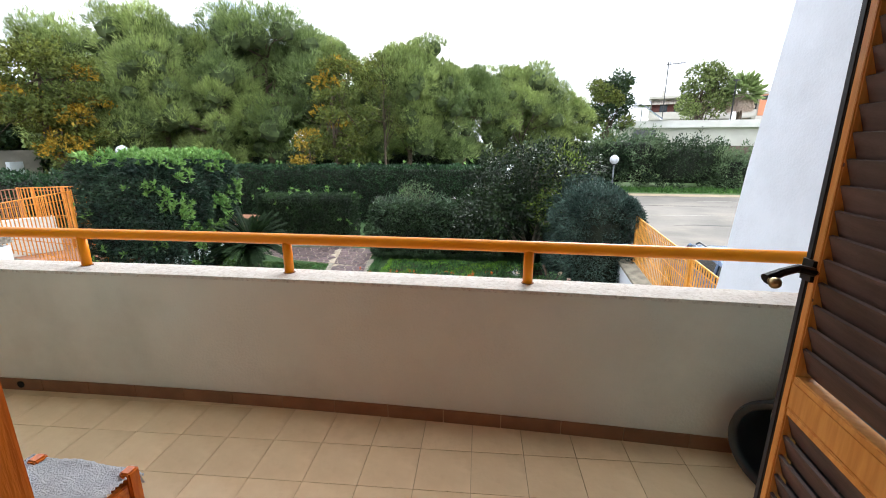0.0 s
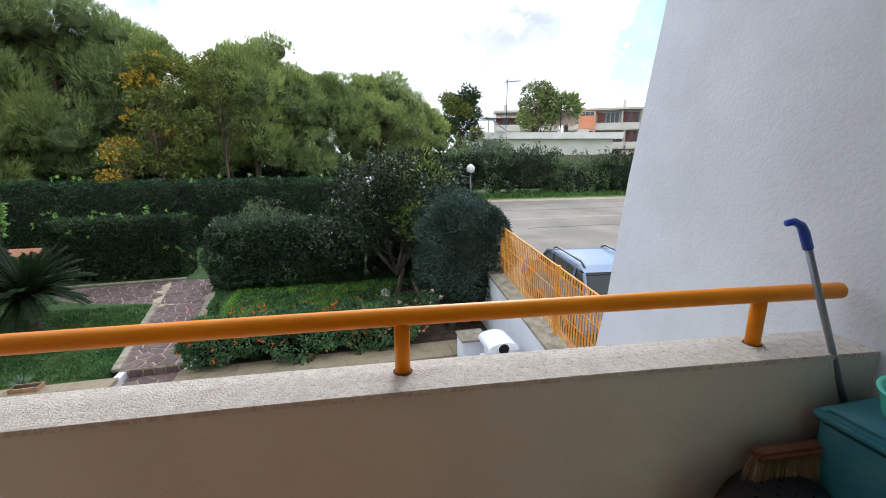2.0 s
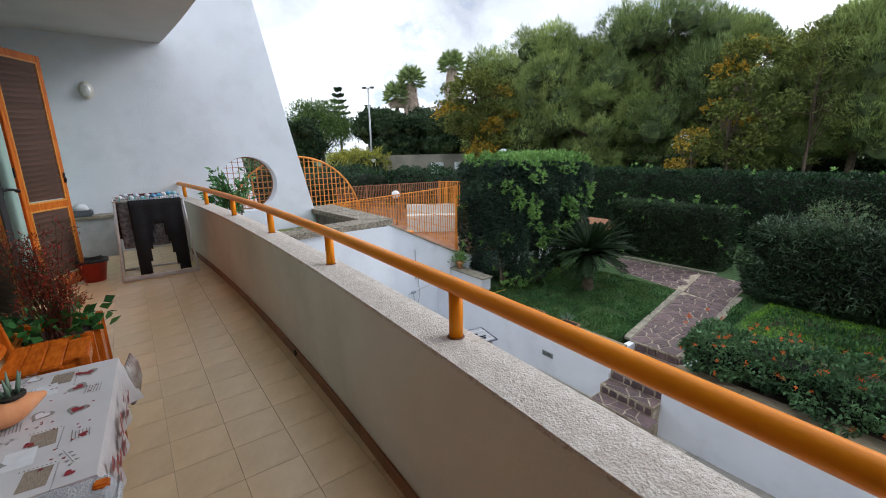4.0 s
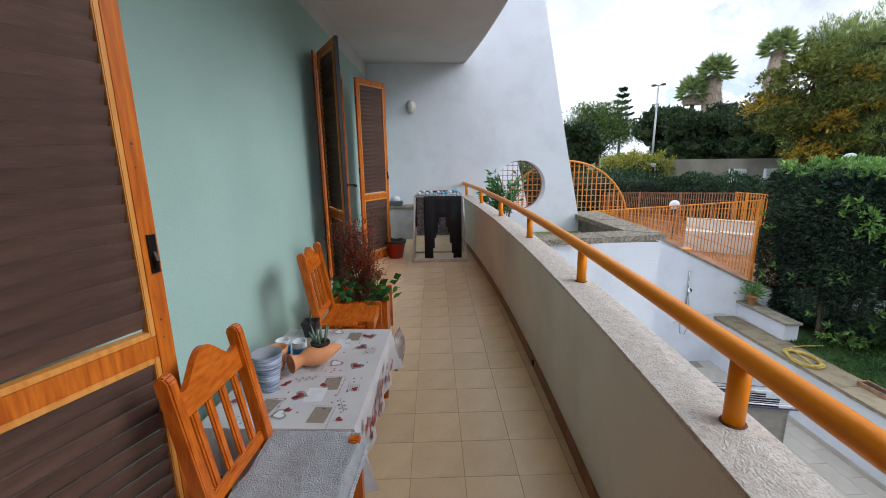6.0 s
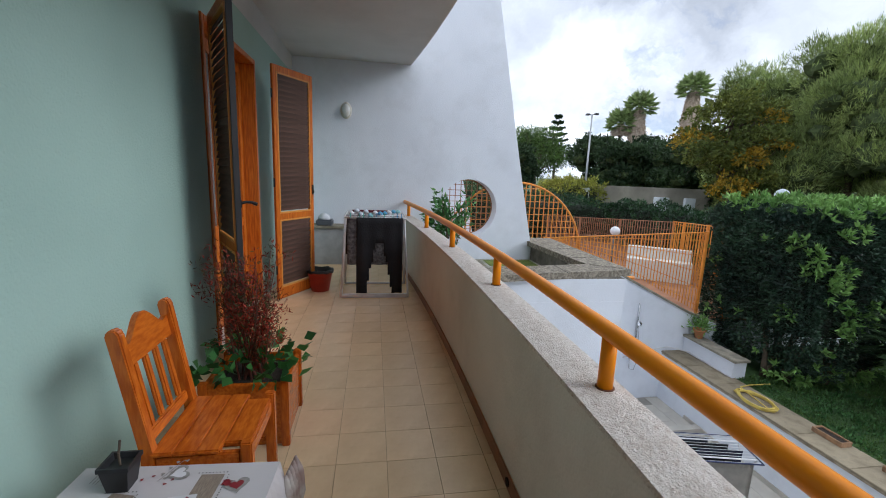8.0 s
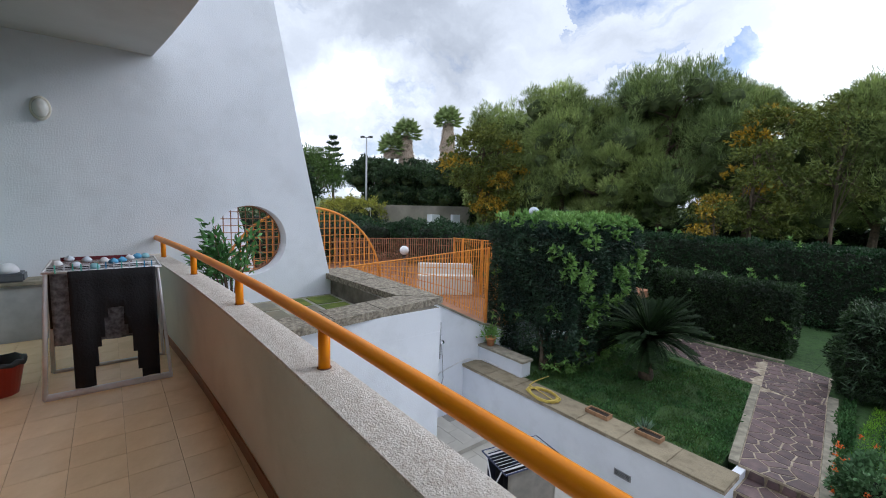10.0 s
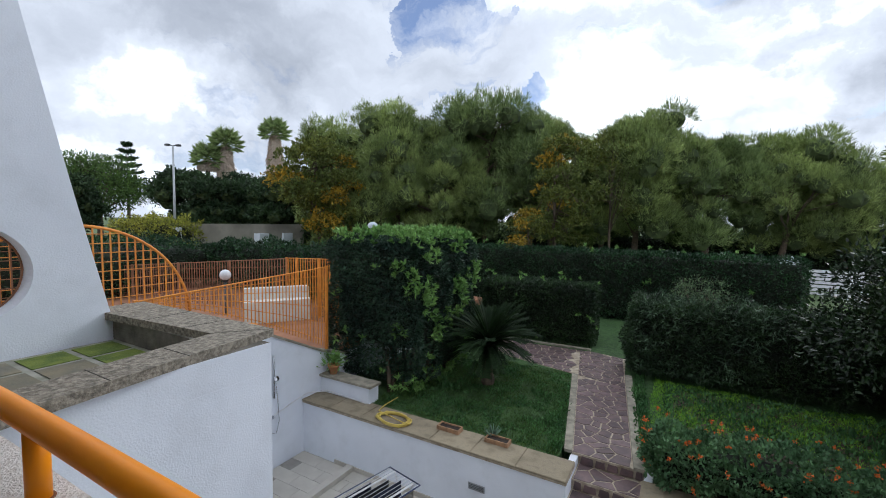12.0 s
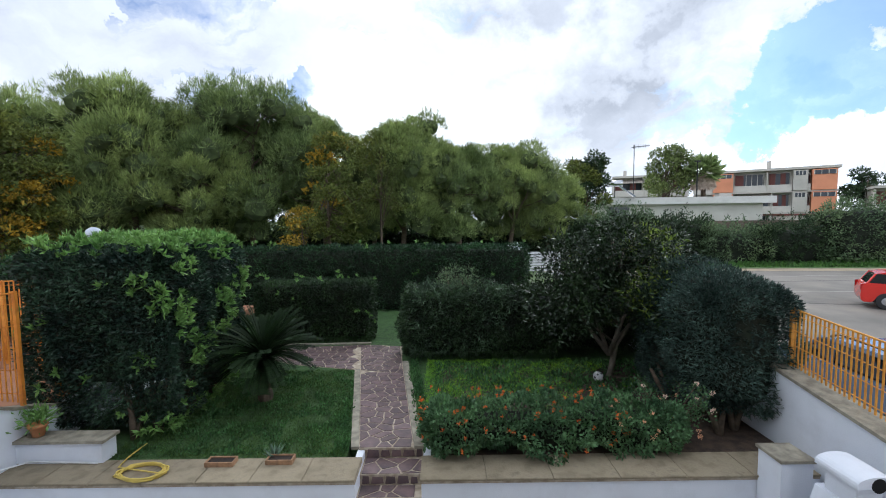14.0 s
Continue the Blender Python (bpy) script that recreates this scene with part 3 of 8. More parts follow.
bm = bmesh.new(); box(bm, -8.849, -5.98, 0.6, 2.86, ZF, 0.0)
structure("store_block", bm, M_WHITE, "white rendered outbuilding below the planter", "wall")
bm = bmesh.new(); box(bm, -8.7, -5.99, 2.5, 2.855, 0.001, 0.3); box(bm, -6.1, -5.99, 0.6, 2.499, 0.001, 0.3)
structure("planter_rim", bm, mat("dark_concrete", (0.19, 0.17, 0.14), 0.95, (0.09, 0.08, 0.065), 5, 0.6, 40, stain=0.5, stain_color=(0.06, 0.07, 0.03), stain_scale=6), "blotchy dark grey-brown rim under the planter's stone cap", "wall")
bm = bmesh.new(); box(bm, -5.99, -5.98, 0.6, 2.86, 0.001, 0.3); box(bm, -8.7, -5.99, 2.855, 2.86, 0.001, 0.3)
structure("planter_render", bm, M_WHITE, "white render on the outside of the planter rim", "wall")
bm = bmesh.new(); box(bm, -60, -9.12, -10, 15.2, -1.7, -1.45)
structure("neighbour_ground", bm, mat("terracotta_paving", (0.36, 0.17, 0.09), 0.85, (0.27, 0.12, 0.065), 3, 0.3, 30), "neighbour's terracotta-paved yard", "ground")


def sheet(name, pts, z, m, label, category="ground"):
    bm = bmesh.new()
    bm.faces.new([bm.verts.new((x, y, z)) for x, y in pts])
    structure(name, bm, m, label, category)


M_PARK = mat("park_grass", (0.085, 0.14, 0.035), 0.95, (0.05, 0.075, 0.025), 0.8, 0.6, 20)
M_VERGE = mat("verge_grass", (0.10, 0.17, 0.045), 0.95, (0.05, 0.10, 0.025), 2.0, 0.6, 20)
M_SAND = mat("sandy_kerb_strip", (0.42, 0.33, 0.22), 0.95, (0.3, 0.25, 0.18), 0.8, 0.3, 20)
bm = bmesh.new()
for x0, x1, y0, y1 in ((-900, -9.1, -300, 1500), (3.15, 900, -300, 1500), (-9.1, 3.15, 17.1, 1500), (-9.1, 3.15, -300, -4.2)):
    bm.faces.new([bm.verts.new(p) for p in ((x0, y0, -2.45), (x1, y0, -2.45), (x1, y1, -2.45), (x0, y1, -2.45))])
structure("ground", bm, M_PARK, "open grassy ground that reaches the horizon", "ground")
bm = bmesh.new(); box(bm, -60, 3.2, 17.2, 45, -2.5, -1.35)
structure("park_ground", bm, M_PARK, "grassy ground under the pine trees", "ground")
sheet("road", [(3.4, -30), (60, -30), (60, 24), (46, 27), (3.4, 29.5)], -2.2, M_ASPH, "worn pale grey asphalt parking area", "road")
sheet("kerb_strip", [(3.4, 29.5), (46, 27), (60, 24), (60, 25), (46, 28.4), (3.4, 31)], -2.19, M_SAND, "sandy worn edge of the parking area", "road")
sheet("verge", [(3.4, 31), (46, 28.4), (60, 25), (60, 60), (3.4, 60)], -2.18, M_VERGE, "bright green grass verge", "ground")
for k, (x0, x1, y, w) in enumerate(((5, 34, 21.0, 0.12), (8, 40, 24.3, 0.09), (14, 44, 26.2, 0.12), (9, 28, 18.2, 0.08))):
    bm = bmesh.new(); rr = random.Random(k)
    pts = [(x0 + (x1 - x0) * q / 18, y + rr.uniform(-0.25, 0.25) - 0.05 * q) for q in range(19)]
    prism(bm, [(a, b) for a, b in pts] + [(a, b + w * rr.uniform(0.5, 1.6)) for a, b in pts[::-1]], -2.199, -2.194)
    structure("tar_seam", bm, mat("tar", (0.06, 0.06, 0.06) if k % 2 else (0.3, 0.28, 0.25), 0.9), "tarred crack in the asphalt", "road")

# ---- handrail ----
POSTS = (1.654, 0.286, -1.103, -2.444, -3.811, -5.224, -6.651, -8.048)
rail = thing("handrail", (-3.2, 0.46, 0.832), "orange painted tubular steel handrail on the parapet", "handrail")
bm = bmesh.new()
rx = [-8.4 + 0.26 * k for k in range(41)]
tube(bm, [(x + 3.2, arc(x) - 0.46, 0.203) for x in [rx[0] - 0.005] + rx + [rx[-1] + 0.012]], [0.018] + [0.032] * 41 + [0.018], 20)
part("rail", bm, M_ORANGE, rail, smooth=True)
for x in POSTS:
    bm = bmesh.new(); tube(bm, [(x + 3.2, arc(x) - 0.46, -0.002), (x + 3.2, arc(x) - 0.46, 0.19)], 0.027, 18)
    part("post", bm, M_ORANGE, rail, smooth=False).data.shade_smooth()
    bm = bmesh.new(); lathe(bm, [(0.034, 0.0), (0.034, 0.002), (0.03, 0.003)], 14, (x + 3.2, arc(x) - 0.46, 0.0))
    part("rust_ring", bm, mat("rust", (0.16, 0.06, 0.025), 0.9), rail, "rusty ring at the foot of the post")

# ---- wooden doors and shutters ----
M_WOOD2 = mat("pine_light", (0.70, 0.32, 0.075), 0.4, (0.58, 0.23, 0.04), 5, 0.1, 40, stretch=(14, 14, 1.2))
M_SLAT = mat("shutter_slat", (0.13, 0.072, 0.055), 0.6, (0.06, 0.034, 0.025), 3, 0.15, 40, stretch=(1.2, 8, 8), island=0.15)
M_GASKET = mat("dark_rubber", (0.02, 0.018, 0.02), 0.6)
M_IRON = mat("black_iron", (0.015, 0.015, 0.017), 0.4, metal=0.6)
M_BRASS = mat("aged_brass", (0.35, 0.25, 0.12), 0.35, metal=1.0)
M_KNOT = mat("pine_knot", (0.12, 0.035, 0.01), 0.5)
M_GLASS = bpy.data.materials.new("window_glass")
M_GLASS.use_nodes = True
_b = M_GLASS.node_tree.nodes["Principled BSDF"]
_b.inputs["Roughness"].default_value, _b.inputs["Transmission Weight"].default_value = 0.03, 1.0


def slat_mesh(w, tilt):
    bm = bmesh.new()
    box(bm, -w / 2, w / 2, -0.004, 0.004, -0.033, 0.033, pose(0, 0, 0, 19 * tilt, 0, 0))
    return finish("slat", bm, M_SLAT)


def shutter(hinge, free, label, handle=0, knots=3, tilt=1, S=0.055):
    """One louvred leaf between its hinge and its free edge, seen from above; handle: the side on which it has its latch."""
    dx, dy = free[0] - hinge[0], free[1] - hinge[1]
    w, turn = math.hypot(dx, dy), math.degrees(math.atan2(dy, dx))
    s = thing("shutter", (hinge[0], hinge[1], 0.02), label, "shutter", "door shutters", turn)
    H, T = 2.6, 0.016
    def bar(nm, x0, x1, z0, z1, m, t=T, lab=""):
        bm = bmesh.new(); box(bm, x0, x1, -t, t, z0, z1)
        return part(nm, bm, m, s, lab, bevel=0.003)
    bar("stile", 0, S, 0, H, M_WOOD); bar("stile", w - S, w, 0, H, M_WOOD2 if S < 0.04 else M_WOOD)
    bar("top_rail", S, w - S, H - 0.07, H, M_WOOD)
    bar("middle_rail", S, w - S, 0.93, 1.0, M_WOOD2 if S < 0.04 else M_WOOD)
    bar("bottom_rail", S, w - S, 0, 0.13, M_WOOD)
    if handle:
        bar("edge_seal", w, w + 0.02, 0.0, H, M_GASKET, 0.019, "black rubber edge seal")
    a, b, q = S, w - S, (0.018 if S > 0.04 else 0.008)
    sm = slat_mesh(b - a - 0.004, tilt)
    for z0, z1 in ((0.13, 0.93), (1.0, H - 0.07)):
        for nm, x0, x1, y0, y1 in (("panel_trim", a, a + q, z0, z1), ("panel_trim", b - q, b, z0, z1), ("panel_trim", a + q, b - q, z1 - 0.018, z1), ("panel_trim", a + q, b - q, z0, z0 + 0.018)):
            bar(nm, x0, x1, y0, y1, M_WOOD2, 0.019, "paler pine trim round the slats")
        n = int((z1 - z0 - 0.07) / 0.054)
        for k in range(n):
            ob = new("slat", sm)
            ob.parent, ob.location = s, (w / 2, 0, z0 + 0.06 + k * (z1 - z0 - 0.11) / (n - 1))
    rr = random.Random(int(abs(hinge[0]) * 100) + knots)
    bm = bmesh.new()
    for k in range(6):
        x, z = rr.choice((0.03, w - 0.03)), rr.uniform(0.1, H - 0.1)
        for sg in (-1, 1):
            lathe(bm, [(0.001, 0.0), (0.003 * rr.uniform(0.6, 1.5), 0.0004), (0.0005, 0.0012)], 8, m=Matrix.Translation((x, sg * T, z)) @ pose(0, 0, 0, -90 * sg, 0, 0))
    tagged(part("knot", bm, M_KNOT, s, "dark knots in the pine"), kind="stuff")
    if not handle:
        bm = bmesh.new()
        for sg in (-1, 1):
            box(bm, w - 0.035, w - 0.012, min(sg * 0.0165, sg * 0.026), max(sg * 0.0165, sg * 0.026), 1.2, 1.32)
            tube(bm, [(w - 0.024, sg * 0.027, 1.215), (w - 0.026, sg * 0.04, 1.24), (w - 0.024, sg * 0.027, 1.265)], 0.007, 6)
        part("catch_plate", bm, M_IRON, s, "black iron catch plate")
    for z in (0.35, 1.35, 2.3):
        bm = bmesh.new(); tube(bm, [(-0.004, 0.0, z - 0.05), (-0.004, 0.0, z + 0.05)], 0.009, 8)
        part("hinge", bm, M_IRON, s, "black iron hinge")
    if handle:
        bm = bmesh.new()
        tube(bm, [(w - 0.02, handle * 0.02, 1.275), (w - 0.03, handle * 0.06, 1.285), (w - 0.05, handle * 0.10, 1.28), (w - 0.06, handle * 0.135, 1.265)], [0.011, 0.010, 0.010, 0.013], 10)
        box(bm, w - 0.02, w + 0.018, handle * 0.012 - 0.012, handle * 0.012 + 0.012, 1.25, 1.30)
        part("latch", bm, M_IRON, s, "black iron latch lever")
        bm = bmesh.new()
        lathe(bm, [(0.002, 0.0), (0.007, 0.004), (0.006, 0.010), (0.011, 0.016), (0.013, 0.024), (0.009, 0.032), (0.001, 0.036)], 14, m=Matrix.Translation((w - 0.065, handle * 0.13, 1.265)) @ pose(0, 0, 0, 0, -90, 0))
        part("latch_knob", bm, M_BRASS, s, "worn brass latch knob", smooth=True)
    return s


shutter((0.73, -1.55), (0.80, -0.885), "orange pine shutter leaf with dark slats, standing open by the doorway", handle=1, tilt=-1, S=0.024)
shutter((-0.77, -1.55), (-1.41, -1.28), "orange pine shutter with dark slats, beside a chair", handle=0)
shutter((-6.15, -1.44), (-6.715, -1.11), "orange pine shutter leaf with dark slats, half open at the doorway", handle=0)
shutter((-4.77, -1.56), (-4.18, -1.25), "orange pine shutter leaf with dark slats, folded back by the doorway", handle=1, tilt=-1)


def door_set(name, x0, x1, left_closed):
    d = thing(name, ((x0 + x1) / 2, YW - 0.15, 0.0), "varnished pine balcony door with glazed leaves in a wooden frame", "door")
    d["kind"] = "structure"
    w = (x1 - x0) / 2
    def bar(nm, a, b, c, e, f, g, m=M_WOOD, par=None, lab=""):
        bm = bmesh.new(); box(bm, a, b, c, e, f, g)
        return part(nm, bm, m, par or d, lab, bevel=0.004)
    bar("jamb", -w, -w + 0.05, -0.14, 0.165, 0, ZD); bar("jamb", w - 0.05, w, -0.14, 0.165, 0, ZD)
    bar("head", -w + 0.05, w - 0.05, -0.14, 0.165, ZD - 0.05, ZD)
    bar("threshold", -w + 0.05, w - 0.05, -0.14, 0.16, 0.0, 0.02, mat("marble_threshold", (0.55, 0.52, 0.48), 0.4))
    def leafset(a, b, y):
        bar("leaf_stile", a, a + 0.09, y - 0.025, y + 0.025, 0.03, ZD - 0.06); bar("leaf_stile", b - 0.09, b, y - 0.025, y + 0.025, 0.03, ZD - 0.06)
        for z0, z1 in ((0.03, 0.16), (0.9, 0.99), (ZD - 0.16, ZD - 0.06)):
            bar("leaf_rail", a + 0.09, b - 0.09, y - 0.022, y + 0.022, z0, z1)
        bar("leaf_panel", a + 0.09, b - 0.09, y - 0.012, y + 0.012, 0.16, 0.9)
        bm = bmesh.new(); box(bm, a + 0.088, b - 0.088, y - 0.003, y + 0.003, 0.99, ZD - 0.16)
        p = part("pane", bm, M_GLASS, d, "clear glass pane")
        p.visible_shadow = False
    leafset(-w + 0.055, -0.185 if left_closed else -0.01, 0.0)
    if not left_closed:
        leafset(0.01, w - 0.055, 0.0)
    return d


door_set("door_1", *DOORS[0], True)
door_set("door_2", *DOORS[1], False)
# ---- garden hedges and trees ----
hedge((-9.35, 6.95, -1.95), (-6.95, 9.9, 1.12), 64000, 0.085, M_PITT, "tall dark green clipped pittosporum hedge with pale new shoots", r=0.3, uneven=0.1, seed=3, shoots=1700, trunks=((-7.6, 7.05, -2.06, -0.1, 0.3, 0.9), (-7.35, 7.3, -2.06, -0.3, 0.2, 0.9), (-7.25, 8.0, -2.06, 0.0, 0.3, 1.0), (-7.3, 8.9, -2.06, 0.0, 0.2, 1.2)), category="hedge", under=0.8, shoot_from=-5.0, width=0.36)
hedge((-8.0, 12.5, ZG), (-4.5, 13.6, -0.28), 26000, 0.075, M_CLIP, "neatly clipped low dark green box-shaped hedge beside the paved path", r=0.12, uneven=0.04, seed=5, shoots=60)
hedge((-3.45, 10.7, ZG), (0.6, 12.0, -0.25), 32000, 0.095, M_CLIP, "dense dark green low hedge of long leaves beside the lawn", r=0.25, uneven=0.09, seed=6, width=0.25, spread=0.9)
hedge((-14.5, 16.75, -2.2), (1.1, 17.9, 0.5), 50000, 0.10, M_BACK, "long dark green clipped hedge closing the garden", r=0.2, uneven=0.06, seed=7, shoots=90)
hedge((1.72, 6.65, -1.88), (3.45, 9.4, 0.55), 40000, 0.10, M_BLUE, "big grey-green rounded clipped shrub beside the boundary wall", r=0.6, uneven=0.13, seed=8, width=0.2, spread=0.85, trunks=((2.2, 6.95, -2.06, 0.1, 0.4, 0.75), (2.55, 7.1, -2.06, 0.2, 0.3, 0.75), (1.9, 7.9, -2.06, 0.0, 0.2, 0.75)), category="shrub")
# shrub added to darken the black gap beneath the orange tree
hedge((0.7, 10.9, ZG), (2.9, 12.6, -0.2), 12000, 0.08, M_EVER, "dark shrub added to fill the gap between low hedge and wall", r=0.4, uneven=0.15, seed=16, category="shrub", width=0.4)
hedge((-3.2, 10.5, -1.9), (-0.7, 11.3, -0.22), 3200, 0.17, leafmat("long_leaf", (0.09, 0.14, 0.08), (0.04, 0.07, 0.04)), "arching long-leaved shrub grown into the low hedge", r=0.3, uneven=0.2, seed=18, category="shrub", width=0.12, spread=1.0, core=False)
tree((-1.9, 11.3, ZG), 2.35, 0.8, "thin grey-green shrub growing out of the low hedge", "shrub", n=1500, leaf=0.07, width=0.25, material=M_OLIVE, lobes=12, seed=4, base=0.6, r0=0.03, name="shrub", lift=0.9)
tree((1.4, 9.6, ZG), 3.4, 2.0, "orange tree with forked bare trunk and dense dark leaves, partly yellowing", "tree", n=26000, leaf=0.10, width=0.42, material=M_CITRUS, second=M_CITRUSY, share=0.05, lobes=44, seed=11, base=0.44, lean=(0.3, 0), r0=0.075, fork=0.5, bark=mat("pale_bark", (0.22, 0.19, 0.15), 0.9, (0.12, 0.1, 0.08), 9, 0.8, 40), spread=0.9, lift=0.1, flat=0.8)

rng0 = np.random.default_rng(21)
lant = thing("flowering_shrub", (-0.72, 6.7, ZG), "low lantana shrub dotted with orange flowers along the stone edge", "shrub")
n = 17000
p, nrm = rounded_box(rng0, n, (-2.05, -0.45, 0.0), (2.05, 0.5, 0.66), 0.3)
p += nrm * (lumps(p, 9, 0.7, 0.14)[:, None] - np.abs(rng0.normal(0, 0.07, (n, 1))))
al, sd = leaf_frame(rng0, nrm, 0.8, 0.2)
ob = new("foliage", leaf_mesh("foliage", p, al, sd, 0.068 * rng0.uniform(0.6, 1.4, n), 0.04, M_LANT)); ob.parent = lant
# black block under the leaves, its colour standing in for shade
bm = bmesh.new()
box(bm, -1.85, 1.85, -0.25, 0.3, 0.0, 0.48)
part("dense_inside", bm, M_CORE_SHADE, lant, bevel=0.12)
for nm, m, count, x0, x1, lab in (("orange_bloom", flower_mat("lantana_orange", (0.76, 0.18, 0.04)), 110, -2.05, 1.3, "clusters of small orange flowers"), ("pale_bloom", flower_mat("rose_pink", (0.80, 0.42, 0.25)), 22, 0.9, 2.2, "pale pink small flowers")):
    p, nrm = rounded_box(rng0, count, (x0, -0.48, 0.1), (x1, 0.52, 0.74), 0.3)
    p += nrm * (lumps(p, 9, 0.7, 0.14)[:, None] + 0.03)
    q = 14
    c = np.repeat(p, q, 0) + rng0.normal(0, 0.014, (count * q, 3))
    al, sd = leaf_frame(rng0, np.repeat(nrm, q, 0), 0.8, 0.3)
    ob = new(nm, leaf_mesh(nm, c, al, sd, 0.025, 0.02, m)); ob.parent = lant
    tagged(ob, lab, kind="stuff")
rose = thing("rose_bush", (1.25, 6.75, ZG), "sparse rose bush with pale flowers beside the lantana", "shrub")
bm = bmesh.new(); rr = random.Random(2)
tips = []
for k in range(26):
    a, l = rr.uniform(0, 6.28), rr.uniform(0.3, 0.75)
    e = Vector((math.cos(a) * l * 0.9, math.sin(a) * l * 0.5, rr.uniform(0.5, 1.0)))
    tube(bm, [(0, 0, 0), e * 0.5 + Vector((0, 0, 0.12)), e], [0.01, 0.007, 0.003], 5)
    tips.append(e)
part("stem_cluster", bm, M_BARK, rose)
tp = np.array([tuple(t) for t in tips])
c = np.repeat(tp, 60, 0) * rng0.uniform(0.45, 1.0, (len(tp) * 60, 1)) + rng0.normal(0, 0.06, (len(tp) * 60, 3))
al, sd = leaf_frame(rng0, unit(c), 1.0, 0.2)
ob = new("leaves", leaf_mesh("leaves", c, al, sd, 0.05, 0.028, M_LANT)); ob.parent = rose
c = np.repeat(tp[:8], 20, 0) + rng0.normal(0, 0.018, (160, 3)) + np.array((0, 0, 0.02))
al, sd = leaf_frame(rng0, unit(c), 0.9, 0.5)
ob = new("blooms", leaf_mesh("blooms", c, al, sd, 0.03, 0.026, flower_mat("pale_bloom", (0.85, 0.62, 0.5)))); ob.parent = rose
tagged(ob, "pale cream and pink blooms", kind="stuff")


def cycad(at):
    t = thing("cycad", at, "dark green cycad with stout trunk and arching fronds", "palm")
    bm = bmesh.new(); lathe(bm, [(0.14, -0.03), (0.15, 0.1), (0.12, 0.25), (0.145, 0.38), (0.12, 0.5), (0.14, 0.6), (0.12, 0.75), (0.14, 0.85), (0.08, 0.92), (0.01, 0.96)], 14)
    part("trunk", bm, M_BARK, t)
    rng = np.random.default_rng(5)
    B, A, S = [], [], []
    bm = bmesh.new()
    for k in range(90):
        a, el = k * 2.4, rng.uniform(0.05, 1.45)
        L = rng.uniform(0.85, 1.2)
        prev, d = Vector((0, 0, 0.86)), Vector((math.cos(a) * math.cos(el), math.sin(a) * math.cos(el), math.sin(el)))
        pts = [prev.copy()]
        for q in range(9):
            d = (d + Vector((0, 0, -0.105))).normalized()
            prev = prev + d * L / 9
            pts.append(prev.copy())
        tube(bm, pts, [0.008] * 9 + [0.002], 4)
        lat = d.cross(Vector((0, 0, 1))).normalized()
        for q in range(44):
            f = 0.12 + 0.88 * q / 44
            i = min(int(f * 9), 8)
            c = pts[i].lerp(pts[i + 1], f * 9 - i)
            dd = (pts[i + 1] - pts[i]).normalized()
            for sg in (-1, 1):
                B.append(c); A.append((lat * sg + dd * 0.55 + Vector((0, 0, 0.25))).normalized()); S.append(dd)
    part("frond_ribs", bm, M_CYCAD, t)
    B, A, S = (np.array([tuple(v) for v in w]) for w in (B, A, S))
    ob = new("fronds", leaf_mesh("fronds", B, A, S, 0.15, 0.024, M_CYCAD)); ob.parent = t


cycad((-6.02, 8.55, ZG))

# grass: blades over the lawns, clumps of low cover at the borders
def blades(name, x0, x1, y0, y1, n, h, w, m, label, seed, z=ZG, keep=None):
    rng = np.random.default_rng(seed)
    b = np.stack([rng.uniform(x0, x1, n), rng.uniform(y0, y1, n), np.full(n, z - 0.004)], 1)
    if keep is not None:
        b = b[keep(b)]
    n = len(b)
    al, sd = leaf_frame(rng, np.tile((0.0, 0, 1.0), (n, 1)), 0.55)
    hh = h * rng.uniform(0.4, 1.4, n) * (1 + lumps(b, seed, 0.8, 0.5))
    tagged(new(name, leaf_mesh(name, b, al, sd, np.maximum(hh, 0.01), w, m)), label, "grass", kind="stuff")


PATH_L = lambda y: -3.78 - (y - 6.67) * 0.184
PATH_R = lambda y: -2.90 - (y - 6.7) * 0.131
blades("lawn_grass", -7.6, -3.9, 6.42, 10.2, 42000, 0.045, 0.008, M_GRASS, "short mown grass with clover on the raised lawn", 31, keep=lambda b: b[:, 0] < PATH_L(b[:, 1]) - 0.14)
blades("lawn_clover", -7.4, -3.9, 6.5, 10.1, 15000, 0.05, 0.032, M_IVY, "low clover and weeds through the lawn", 37, keep=lambda b: (b[:, 0] < PATH_L(b[:, 1]) - 0.14) & (lumps(b, 41, 0.9, 1.0) > -0.35))
blades("lawn_grass_east", -2.8, 2.0, 7.3, 10.8, 42000, 0.05, 0.009, mat_g := leafmat("bright_grass", (0.26, 0.50, 0.05), (0.15, 0.33, 0.04), 0.6, 0.4), "bright green grass beside the flowering shrub", 32, keep=lambda b: (b[:, 0] > PATH_R(b[:, 1]) + 0.12) & (lumps(b, 77, 1.6, 1.0) + (1.2 - b[:, 0]) * 0.5 > 0.1))
blades("border_cover", -4.35, -3.95, 6.42, 10.0, 4200, 0.05, 0.035, M_IVY, "leafy ground cover at the lawn's edge", 33, keep=lambda b: (b[:, 0] < PATH_L(b[:, 1]) - 0.13) & (b[:, 0] > PATH_L(b[:, 1]) - 0.36))
blades("border_cover_east", -3.2, -2.2, 7.2, 11.0, 6000, 0.07, 0.04, M_IVY, "leafy ground cover beside the path", 34, keep=lambda b: (b[:, 0] > PATH_R(b[:, 1]) + 0.11) & (b[:, 0] < PATH_R(b[:, 1]) + 0.38))
blades("shade_cover", -2.6, 3.0, 8.6, 10.6, 5000, 0.09, 0.045, M_IVY, "leafy weeds in the shade of the hedge", 35)
